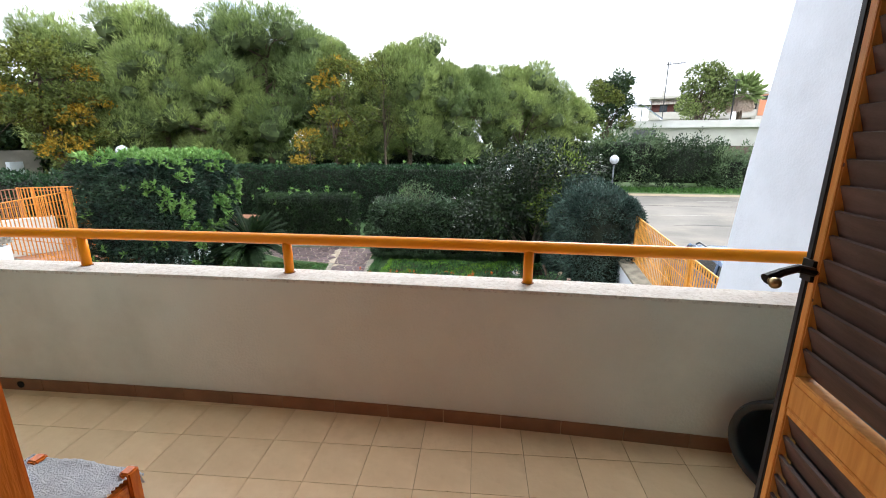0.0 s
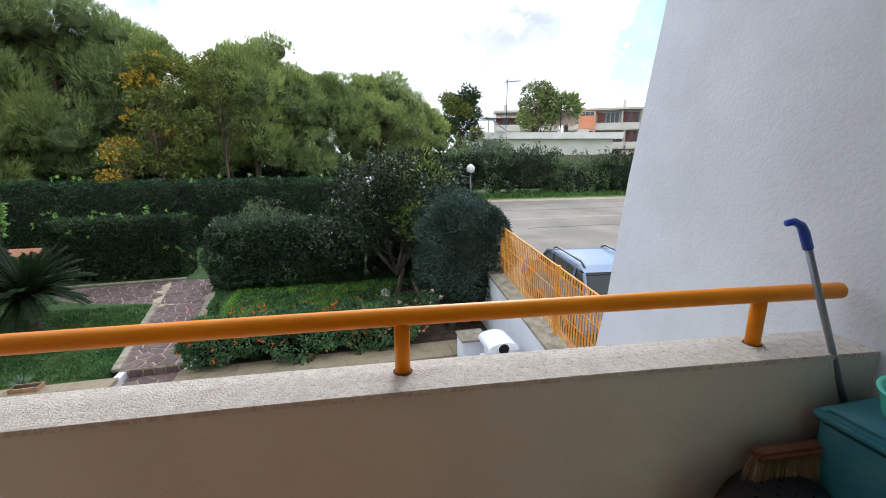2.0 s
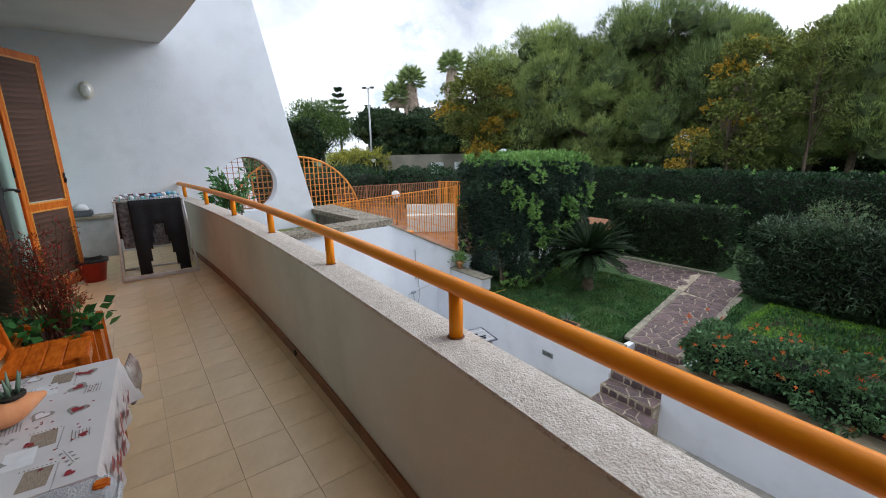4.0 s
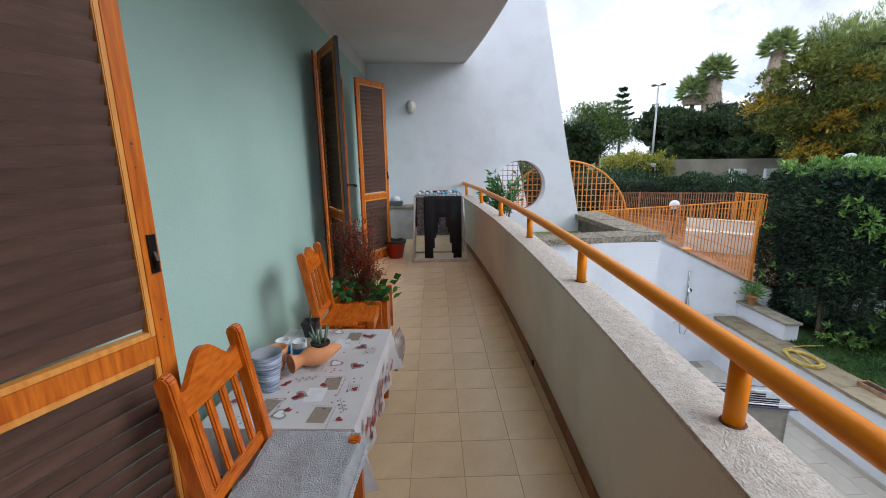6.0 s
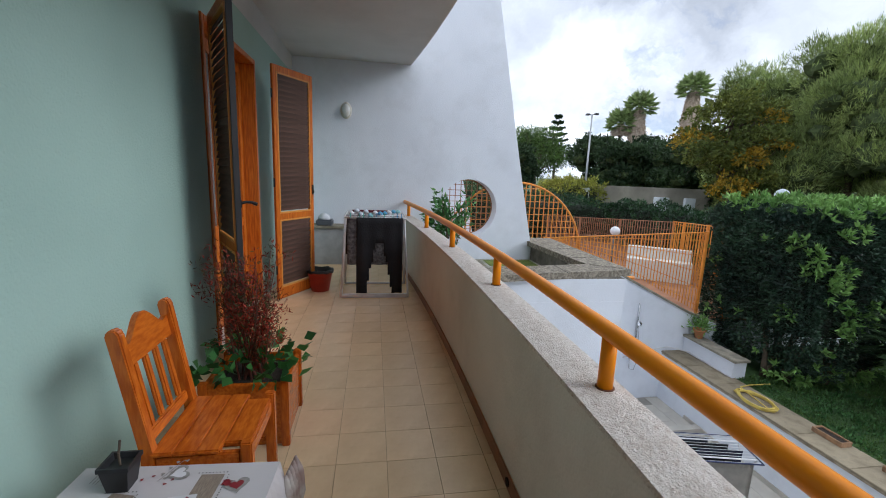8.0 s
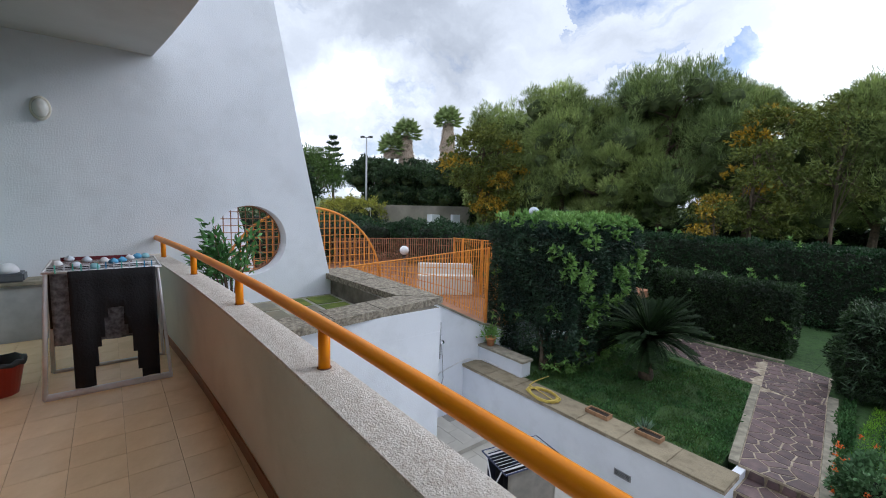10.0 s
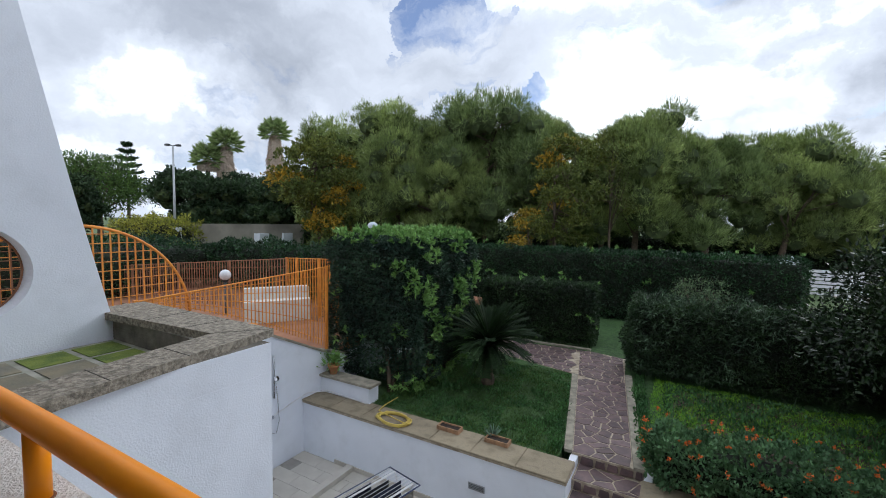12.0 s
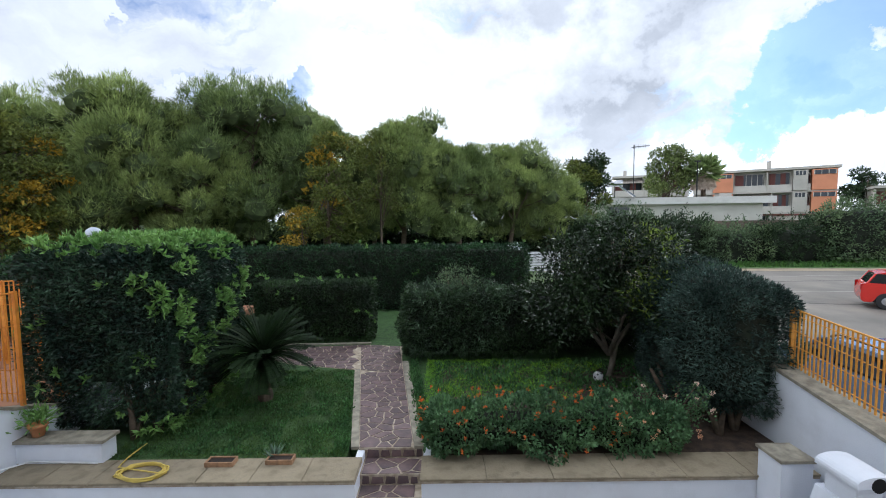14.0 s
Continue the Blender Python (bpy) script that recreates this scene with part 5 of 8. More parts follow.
# hanging gathered corner
bm = bmesh.new()
for k in range(5):
    lathe(bm, [(0.004, 0.0), (0.03, -0.06), (0.035, -0.15), (0.012, -0.24)], 8, (-hx - 0.03 + 0.014 * k, hy + 0.05 - 0.006 * k, 0.0 - 0.01 * k))
part("gathered_corner", bm, mat("cloth_brown_print", (0.4, 0.36, 0.33), 0.5, (0.22, 0.15, 0.13), 14), cloth, "gathered corner with brown print", smooth=True)

# pots on the table
pot = thing("plant_pot", (-1.97, -1.215, TZ + 0.002), "empty tapered plant pot with blue-grey and white stripes", "pot")
prof = [(0.062, 0.0), (0.066, 0.01)] + [(0.066 + 0.0042 * k + (0.0022 if k % 2 else 0), 0.012 + 0.0125 * k) for k in range(12)] + [(0.118, 0.165), (0.118, 0.172), (0.110, 0.172), (0.062, 0.02), (0.0, 0.02)]
mp = mat("striped_glaze", (0.50, 0.56, 0.66), 0.5, (0.09, 0.12, 0.20), 14, 0.3, 40, stretch=(0.7, 0.7, 9))
bm = bmesh.new(); lathe(bm, [(q0 * 0.62, q1 * 1.12) for q0, q1 in [(0.001, 0.0)] + prof[:-3]], 40, lids=False); part("pot_body", bm, mp, pot, smooth=True)
bm = bmesh.new(); lathe(bm, [(q0 * 0.62, q1 * 1.12) for q0, q1 in prof[-4:]], 40, lids=False); part("pot_inside", bm, mat("slate_glaze", (0.30, 0.31, 0.35), 0.5), pot, "dark grey inside", smooth=True)

am = thing("amphora_planter", (-2.20, -1.05, TZ + 0.066), "terracotta jug planter lying on its side with small succulents", "planter", turn=-47)
mm = pose(0, 0, 0, 0, -90, 0)
bm = bmesh.new(); lathe(bm, [(r_ * 0.95, z_ * 0.84) for r_, z_ in [(0.0, -0.19), (0.012, -0.18), (0.035, -0.12), (0.058, -0.05), (0.064, 0.0), (0.055, 0.05), (0.036, 0.09), (0.032, 0.11), (0.04, 0.14), (0.052, 0.165), (0.055, 0.17), (0.045, 0.168), (0.028, 0.12), (0.0, 0.1)]], 300, m=pose(0, 0, 0, 0, 90, 0)); part("jug_body", bm, M_TERRA, am, smooth=True)
bm = bmesh.new(); lathe(bm, [(0.0, 0.0), (0.05, 0.0), (0.052, 0.012), (0.045, 0.014), (0.0, 0.01)], 20, (-0.03, 0, 0.052)); part("soil", bm, M_SOILP, am)
msuc = mat("succulent", (0.13, 0.19, 0.13), 0.5, (0.07, 0.12, 0.08), 30)
for k in range(6):
    bm = bmesh.new(); a = k * 1.05; x, y = -0.03 + 0.028 * math.cos(a), 0.02 * math.sin(a)
    tube(bm, [(x, y, 0.06), (x + 0.012 * math.cos(a), y + 0.01 * math.sin(a), 0.10), (x + 0.03 * math.cos(a), y + 0.018 * math.sin(a), 0.14 + 0.012 * (k % 3))], [0.009, 0.008, 0.002], 7)
    part("succulent_leaf", bm, msuc, am, smooth=True)
sp = thing("flower_pot", (-2.60, -1.19, TZ + 0.002), "small square black plastic pot with a dry stem", "pot")
bm = bmesh.new(); lathe(bm, [(0.045, 0.0), (0.062, 0.085), (0.068, 0.085), (0.068, 0.1), (0.058, 0.1), (0.05, 0.08), (0.0, 0.08)], 4, m=pose(0, 0, 0, 0, 0, 45)); part("pot_body", bm, M_BLACKP, sp)
bm = bmesh.new(); tube(bm, [(0, 0, 0.08), (0.004, 0, 0.12), (-0.004, 0.004, 0.17)], 0.004, 6); tube(bm, [(0.002, 0, 0.12), (0.02, 0.01, 0.14)], 0.003, 5); part("dry_stem", bm, M_BARK, sp)
mblue = mat("tin_blue_print", (0.05, 0.28, 0.55), 0.35)
mtin = mat("tin_white", (0.7, 0.72, 0.74), 0.35)
for x, y, s in ((-2.34, -1.275, 1.0), (-2.32, -1.175, 1.0)):
    tn = thing("tin_can", (x, y, TZ + 0.002), "small white and blue printed tin", "tin", "tins on the table")
    bm = bmesh.new(); lathe(bm, [(0.038, 0.0), (0.04, 0.004), (0.04, 0.088), (0.042, 0.092), (0.036, 0.092), (0.036, 0.07), (0.0, 0.07)], 24); part("can_body", bm, mtin, tn, smooth=False)
    bm = bmesh.new(); lathe(bm, [(0.0405, 0.012), (0.0408, 0.012), (0.0408, 0.058), (0.0405, 0.058)], 24); part("can_label", bm, mblue, tn, "blue printed band")
for x, y, r, h, lab in ((-2.20, -1.26, 0.055, 0.11, "small leaning terracotta pot stained dark at the rim"), (-2.09, -1.24, 0.045, 0.07, "small terracotta pot lying beside the striped pot")):
    tp = thing("flower_pot", (x, y, TZ + 0.003 + (0.0 if h > 0.1 else 0.0)), lab, "pot")
    bm = bmesh.new(); lathe(bm, [(r * 0.65, 0.0), (r * 0.92, h * 0.72), (r * 1.05, h * 0.74), (r * 1.07, h), (r * 0.93, h), (r * 0.8, h * 0.7), (0.0, h * 0.6)], 24); part("pot_body", bm, M_TERRA, tp, smooth=True)

# wooden flower box with a red-stemmed shrub
fb = thing("flower_box", (-3.65, -1.04, 0), "varnished pine flower box with a red-stemmed spiky shrub", "planter")
for nm, b in (("front_board", (0.19, 0.215, -0.22, 0.22, 0.03, 0.38)), ("back_board", (-0.215, -0.19, -0.22, 0.22, 0.03, 0.38)), ("side_board", (-0.215, 0.215, 0.195, 0.22, 0.03, 0.375)), ("side_board", (-0.215, 0.215, -0.22, -0.195, 0.03, 0.375)), ("base_board", (-0.2, 0.2, -0.2, 0.2, 0.0, 0.03))):
    bm = bmesh.new(); box(bm, *b); part(nm, bm, M_CHAIR, fb, bevel=0.004)
for sx in (-1, 1):
    for sy in (-1, 1):
        bm = bmesh.new(); box(bm, sx * 0.205 - 0.022, sx * 0.205 + 0.022, sy * 0.21 - 0.022, sy * 0.21 + 0.022, 0.0, 0.395); part("corner_post", bm, M_CHAIRV, fb, bevel=0.005)
bm = bmesh.new(); box(bm, -0.19, 0.19, -0.195, 0.195, 0.28, 0.33); part("soil", bm, M_SOILP, fb)
bm = bmesh.new(); rr = random.Random(7); tips = []
for k in range(32):
    a, l, h = rr.uniform(0, 6.28), rr.uniform(0.03, 0.21), rr.uniform(0.3, 0.8)
    p0 = Vector((rr.uniform(-0.07, 0.07), rr.uniform(-0.07, 0.07), 0.32)); p2 = Vector((math.cos(a) * l, math.sin(a) * l, 0.32 + h)); p1 = p0.lerp(p2, 0.5) + Vector((rr.uniform(-0.05, 0.05), rr.uniform(-0.05, 0.05), 0.03))
    tube(bm, [p0, p1, p2], [0.006, 0.004, 0.0015], 5); tips.append((p0, p1, p2))
    for q in range(5):
        s0 = p1.lerp(p2, q / 5); e = s0 + Vector((rr.uniform(-1, 1), rr.uniform(-1, 1), rr.uniform(-0.2, 0.6))).normalized() * rr.uniform(0.05, 0.12)
        tube(bm, [s0, e], [0.002, 0.001], 4); tips.append((s0, s0.lerp(e, 0.5), e))
part("stem_growth", bm, mat("red_stem", (0.16, 0.035, 0.02), 0.7, (0.07, 0.025, 0.015), 9), fb)
rng = np.random.default_rng(3)
C = np.array([tuple(a.lerp(b, 0.5)) for a, b, c2 in tips] + [tuple(b.lerp(c2, 0.5)) for a, b, c2 in tips] + [tuple(c2) for a, b, c2 in tips])
c0 = np.repeat(C, 7, 0) + rng.normal(0, 0.02, (len(C) * 7, 3))
al, sd = leaf_frame(rng, unit(c0 - np.array((0, 0, 0.4))), 0.9)
half = rng.uniform(0, 1, len(c0)) < 0.35
ob = new("leaves", leaf_mesh("leaves", c0[half], al[half], sd[half], 0.036, 0.006, leafmat("spike_green", (0.10, 0.11, 0.04), (0.06, 0.06, 0.025)))); ob.parent = fb
ob = new("red_leaves", leaf_mesh("red_leaves", c0[~half], al[~half], sd[~half], 0.034, 0.007, leafmat("spike_red", (0.42, 0.05, 0.025), (0.2, 0.03, 0.02)))); ob.parent = fb
tagged(ob, "small red spiky leaves")
n = 130
c0 = np.stack([rng.uniform(-0.24, 0.26, n), rng.uniform(-0.26, 0.28, n), 0.36 + rng.uniform(0, 0.13, n)], 1)
al, sd = leaf_frame(rng, unit(c0 * np.array((1, 1, 0)) + np.array((0, 0, 0.1))), 0.4)
ob = new("broad_leaves", leaf_mesh("broad_leaves", c0, al, sd, 0.085 * rng.uniform(0.6, 1.2, n), 0.07, leafmat("broad_green", (0.06, 0.19, 0.045), (0.035, 0.11, 0.03), 0.4), 0.12)); ob.parent = fb
tagged(ob, "broad green leaves at the foot")

# ---- far end: clothes rack, bucket, shelf, lamp ----
M_WTUBE = mat("white_enamel_wire", (0.7, 0.7, 0.72), 0.4)
M_CLOTHB = mat("black_cloth", (0.010, 0.010, 0.013), 0.95, (0.006, 0.006, 0.008), 9, 0.5, 60)
rk = thing("clothes_rack", (-6.62, -0.33, 0), "white folding clothes rack hung with black trousers and small clothes", "clothes rack")
bm = bmesh.new()
for x0, x1 in ((0.36, 0.30), (-0.28, 0.05)):
    tube(bm, [(x0, -0.40, 0.014), (x1, -0.35, 0.98), (x1, 0.35, 0.98), (x0, 0.41, 0.014), (x0, -0.40, 0.014)], 0.017, 8)
part("leg_frame", bm, M_WTUBE, rk, smooth=True)
bm = bmesh.new(); box(bm, 0.345, 0.372, -0.41, 0.42, 0.0, 0.05); part("foot_board", bm, M_WTUBE, rk, bevel=0.004)
for k in range(9):
    bm = bmesh.new(); x = -0.36 + k * 0.085
    tube(bm, [(x, -0.36, 0.985), (x, 0.37, 0.985)], 0.003, 6); part("wire", bm, M_WTUBE, rk)
bm = bmesh.new(); tube(bm, [(-0.37, -0.365, 0.985), (0.34, -0.365, 0.985), (0.34, 0.375, 0.985), (-0.37, 0.375, 0.985), (-0.37, -0.365, 0.985)], 0.009, 8); part("top_frame", bm, M_WTUBE, rk, smooth=True)


def drape(nm, x, y0, y1, z0, z1, m, lab, seed, cut=None):
    """Cloth that hangs over a wire, with folds."""
    bm = bmesh.new(); r2 = random.Random(seed); ph = r2.uniform(0, 6)
    rows = []
    for j in range(13):
        z = z1 + (z0 - z1) * j / 12
        rows.append([bm.verts.new((x + 0.010 * math.sin(y * 38 + ph) * (0.2 + j / 12) + 0.012 * j / 12, y, z)) for y in [y0 + (y1 - y0) * i / 22 for i in range(23)]])
    for j in range(12):
        for i in range(22):
            y = y0 + (y1 - y0) * (i + 0.5) / 22
            z = z1 + (z0 - z1) * (j + 0.5) / 12
            if cut and cut(y, z):
                continue
            bm.faces.new((rows[j][i], rows[j][i + 1], rows[j + 1][i + 1], rows[j + 1][i]))
    bmesh.ops.delete(bm, geom=[v for v in bm.verts if not v.link_faces], context="VERTS")
    bmesh.ops.solidify(bm, geom=bm.faces[:], thickness=0.006)
    ob = thing(nm, (-6.62, -0.33, 0), lab, "clothes", "drying clothes")
    part("cloth", bm, m, ob, smooth=True)


drape("trousers", 0.385, -0.22, 0.33, 0.07, 0.995, M_CLOTHB, "black trousers hanging folded over the rack", 1, cut=lambda y, z: z < 0.66 and abs(y - 0.05) < 0.05 + (0.66 - z) * 0.18)
drape("shirt", 0.27, -0.33, 0.34, 0.40, 0.99, mat("grey_print_cloth", (0.25, 0.25, 0.27), 0.95, (0.08, 0.08, 0.09), 30), "grey printed shirt hanging on the rack", 2)
drape("dark_top", 0.10, -0.36, 0.30, 0.50, 0.99, M_CLOTHB, "black top hanging inside the rack", 3)
drape("maroon_top", -0.30, -0.30, 0.2, 0.45, 1.02, mat("maroon_cloth", (0.11, 0.012, 0.02), 0.95), "maroon cloth lying over the back of the rack", 4)
rr = random.Random(9)
for k in range(11):
    bm = bmesh.new(); x, y = -0.28 + rr.uniform(0, 0.6), -0.3 + k * 0.06
    lathe(bm, [(0.0, -0.02), (0.03, -0.014), (0.038, 0.004), (0.02, 0.024), (0.0, 0.03)], 9, (0, 0, 0))
    for v in bm.verts:
        v.co.x *= rr.uniform(1.0, 1.5); v.co.z *= rr.uniform(0.7, 1.2)
    s = thing("sock", (-6.62 + x, -0.33 + y, 1.005), "small washed cloth crumpled on the rack", "clothes", "small washing")
    part("cloth", bm, mat("sock_cloth", rr.choice(((0.6, 0.66, 0.75), (0.12, 0.38, 0.62), (0.75, 0.75, 0.78), (0.3, 0.55, 0.62))), 0.95), s, smooth=True)
for k in range(13):
    bm = bmesh.new(); box(bm, -0.005, 0.005, -0.004, 0.004, -0.02, 0.045); p = thing("clothes_peg", (-6.27 + rr.uniform(-0.02, 0.02), -0.62 + k * 0.05, 1.0), "small plastic clothes peg on the rack", "peg", "clothes pegs")
    part("peg_jaws", bm, mat("peg_plastic", rr.choice(((0.05, 0.3, 0.6), (0.1, 0.5, 0.4), (0.6, 0.3, 0.15), (0.6, 0.6, 0.65))), 0.4), p)
bk = thing("bucket", (-6.62, -1.02, 0), "red plastic bucket lined with a black bag", "bucket")
bm = bmesh.new(); lathe(bm, [(0.11, 0.0), (0.155, 0.25), (0.165, 0.25), (0.165, 0.265), (0.148, 0.265), (0.105, 0.02), (0.0, 0.02)], 28); part("bucket_body", bm, mat("red_plastic", (0.42, 0.035, 0.02), 0.4), bk, smooth=True)
bm = bmesh.new(); lathe(bm, [(0.168, 0.24), (0.172, 0.27), (0.15, 0.28), (0.13, 0.2), (0.0, 0.16)], 20, lids=False)
for v in bm.verts:
    v.co.z += 0.01 * math.sin(v.co.x * 90) * (1 if v.co.z > 0.22 else 0)
part("bin_liner", bm, M_BLACKP, bk, "black bin liner", smooth=True)
sh = thing("shelf", (XL, -1.1, 0.60), "grey stone ledge shelf on the end wall", "shelf")
bm = bmesh.new(); box(bm, 0.001, 0.3, -0.28, 0.33, -0.6, 0.0); part("cupboard", bm, mat("grey_white_panel", (0.42, 0.43, 0.45), 0.7), sh, bevel=0.005)
bm = bmesh.new(); box(bm, 0.001, 0.34, -0.3, 0.36, 0.001, 0.04); part("ledge_top", bm, M_STONE, sh, bevel=0.004)
tr = thing("tray", (XL + 0.2, -1.13, 0.641), "dark grey plastic tray holding a white cloth", "tray")
bm = bmesh.new(); box(bm, -0.12, 0.12, -0.13, 0.13, 0.0, 0.09); part("tray_body", bm, mat("grey_plastic", (0.10, 0.11, 0.13), 0.5), tr, bevel=0.015)
bm = bmesh.new(); lathe(bm, [(0.0, 0.0), (0.1, 0.0), (0.09, 0.05), (0.05, 0.09), (0.0, 0.1)], 12, (0, -0.01, 0.091)); part("cloth_heap", bm, mat("white_cloth", (0.65, 0.66, 0.7), 0.95), tr, smooth=True)
wl = thing("wall_lamp", (XL, -0.80, 2.47), "oval bulkhead wall lamp with ribbed glass", "lamp")
bm = bmesh.new(); lathe(bm, [(0.0, 0.0), (0.085, 0.001), (0.09, 0.02), (0.078, 0.035), (0.07, 0.035)], 28, m=pose(0, 0, 0, 0, 90, 0)); [setattr(v.co, "z", v.co.z * 1.45) for v in bm.verts]; part("rim", bm, mat("ivory_plastic", (0.6, 0.57, 0.5), 0.5), wl, smooth=True)
bm = bmesh.new(); lathe(bm, [(0.072, 0.03), (0.062, 0.055), (0.035, 0.075), (0.0, 0.08)], 28, m=pose(0, 0, 0, 0, 90, 0)); [setattr(v.co, "z", v.co.z * 1.45) for v in bm.verts]; part("glass_cover", bm, mat("frosted_glass", (0.72, 0.72, 0.7), 0.12), wl, "pale frosted glass cover", smooth=True)

# ---- east end: storage box, basin, tub, brooms ----
M_TEAL = mat("teal_plastic", (0.05, 0.22, 0.27), 0.5, (0.035, 0.17, 0.21), 3, 0.1, 30, stain=0.4, stain_color=(0.14, 0.27, 0.29), stain_scale=6)
bx = thing("storage_box", (1.895, -0.25, 0), "tall faded teal plastic storage box with a lid", "box")
bm = bmesh.new(); vs = box(bm, -0.145, 0.145, -0.26, 0.26, 0.0, 0.635)
for v in vs[:4]:
    v.co.x *= 0.92; v.co.y *= 0.95
part("box_body", bm, M_TEAL, bx, bevel=0.02)
bm = bmesh.new(); box(bm, -0.16, 0.16, -0.275, 0.275, 0.63, 0.662); part("lid", bm, M_TEAL, bx, "faded teal lid", bevel=0.012)
bm = bmesh.new(); box(bm, -0.135, 0.135, -0.245, 0.245, 0.663, 0.672); part("lid_panel", bm, M_TEAL, bx, bevel=0.006)
bn = thing("basin", (1.90, -0.24, 0.673), "mint green plastic wash basin", "basin")
bm = bmesh.new(); lathe(bm, [(0.0, 0.0), (0.09, 0.0), (0.145, 0.06), (0.158, 0.13), (0.17, 0.14), (0.17, 0.146), (0.154, 0.143), (0.138, 0.065), (0.085, 0.008), (0.0, 0.008)], 36); part("basin_body", bm, mat("mint_plastic", (0.10, 0.62, 0.46), 0.35), bn, smooth=True)
tub = thing("plastic_tub", (1.42, -0.16, 0.238), "black perforated plastic tub lying on its side", "tub", turn=34)
mtub = mat("black_tub", (0.022, 0.024, 0.03), 0.35)
T90 = pose(0, 0, 0, 0, 90, 0)
bm = bmesh.new(); lathe(bm, [(0.227, -0.06), (0.235, -0.03), (0.218, -0.02), (0.185, 0.30), (0.178, 0.31), (0.000, 0.31), (0.000, 0.30), (0.165, 0.295), (0.195, -0.02), (0.200, -0.06), (0.227, -0.06)], 40, m=T90, lids=False); part("tub_body", bm, mtub, tub, smooth=True)
rr = random.Random(3)
# near-black for discs that paint the shade of a hole
mh = mat("hole_shade_black", (0.002, 0.002, 0.002), 0.9)
for i in range(4):
    for j in range(6):
        a = math.radians(40 + j * 14); x = 0.04 + i * 0.05; r = 0.2158 - (x + 0.02) * 0.103
        bm = bmesh.new(); lathe(bm, [(0.0, 0.0), (0.008, 0.0), (0.008, 0.0015), (0.0, 0.002)], 8, m=Matrix.Translation((x, r * math.cos(a) * -1, r * math.sin(a))) @ pose(0, 0, 0, math.degrees(math.pi / 2 - a), 0, 0)); part("drain_hole", bm, mh, tub)
br = thing("broom_head", (1.66, 0.0, 0.375), "brown broom head with pale bristles on the tub", "broom", turn=-4)
bm = bmesh.new(); box(bm, -0.17, 0.17, -0.03, 0.03, 0.12, 0.155); part("broom_block", bm, mat("brown_plastic", (0.16, 0.06, 0.03), 0.4), br, bevel=0.012)
rngb = np.random.default_rng(1); nb = 1500
bb = np.stack([rngb.uniform(-0.16, 0.16, nb), rngb.uniform(-0.025, 0.025, nb), np.full(nb, 0.122)], 1)
al = unit(np.stack([bb[:, 0] * 1.2, bb[:, 1] * 4, -np.ones(nb)], 1)); sd = unit(np.cross(al, rngb.normal(0, 1, (nb, 3))))
ob = new("bristles", leaf_mesh("bristles", bb, al, sd, 0.12, 0.003, mat("bristle", (0.4, 0.3, 0.18), 0.8))); ob.parent = br
dp = thing("dustpan", (1.85, 0.075, 0.0), "blue plastic dustpan behind the tub", "dustpan", turn=0)
bm = bmesh.new(); box(bm, -0.14, 0.15, -0.03, 0.0, 0.0, 0.47); part("pan", bm, mat("blue_plastic", (0.02, 0.06, 0.45), 0.4), dp, bevel=0.01)
mo = thing("mop_stick", (2.0, 0.03, 0.471), "grey metal mop handle with curved blue grip against the rail", "mop")
bm = bmesh.new(); tube(bm, [(0, 0, 0.0), (-0.28, 0.10, 0.77)], 0.012, 12); part("stick", bm, mat("grey_metal", (0.3, 0.32, 0.36), 0.35, metal=0.6), mo, smooth=True)
bm = bmesh.new(); tube(bm, [(-0.277, 0.099, 0.76), (-0.30, 0.107, 0.82), (-0.32, 0.107, 0.845), (-0.355, 0.107, 0.86), (-0.385, 0.107, 0.855)], [0.017, 0.017, 0.015, 0.013, 0.012], 12); part("grip", bm, mat("blue_grip", (0.02, 0.07, 0.5), 0.35), mo, "curved blue plastic grip", smooth=True)

# ---- planter on the outbuilding ----
M_MOSS = mat("mossy_slab", (0.21, 0.18, 0.115), 0.9, (0.14, 0.13, 0.1), 4, 0.5, 30, island=0.2)
M_GASKETJ = mat("dark_joint", (0.05, 0.045, 0.035), 1.0)
M_MOSSG = mat("green_moss", (0.16, 0.20, 0.03), 0.95, (0.08, 0.12, 0.02), 6, 0.8, 40)
for nm, pts in (("planter_cap", [(-8.4, 2.42), (-6.5, 2.56), (-6.14, 3.02), (-8.8, 3.02), (-8.8, 2.42)]), ("planter_cap_side", [(-6.18, 0.65), (-5.77, 0.65), (-6.138, 3.018), (-6.496, 2.556)])):
    n = 5 if nm == "planter_cap" else 5
    bm = bmesh.new(); prism(bm, pts, 0.301, 0.385)
    structure(nm, bm, mat("capstone", (0.34, 0.30, 0.235), 0.95, (0.13, 0.11, 0.085), 30, 1.0, 60, stain=0.8, stain_color=(0.07, 0.062, 0.05), stain_scale=16), "weathered brown-grey stone cap of the roof planter", "wall")
bm = bmesh.new(); box(bm, -8.4, -6.2, 0.62, 2.5, 0.0, 0.045)
for k, (x0, y0, x1, y1) in enumerate(((-7.62, 2.46, -7.68, 3.02), (-6.95, 2.53, -6.90, 3.02), (-6.50, 2.555, -6.14, 3.018), (-6.40, 2.05, -5.985, 2.05), (-6.31, 1.45, -5.90, 1.45))):
    d = Vector((x1 - x0, y1 - y0)).normalized() * 0.004
    bmj = bmesh.new(); prism(bmj, [(x0 - d.y, y0 + d.x), (x1 - d.y, y1 + d.x), (x1 + d.y, y1 - d.x), (x0 + d.y, y0 - d.x)], 0.380, 0.3875)
    structure("cap_joint", bmj, M_GASKETJ, "dark open joint between two cap stones", "wall")
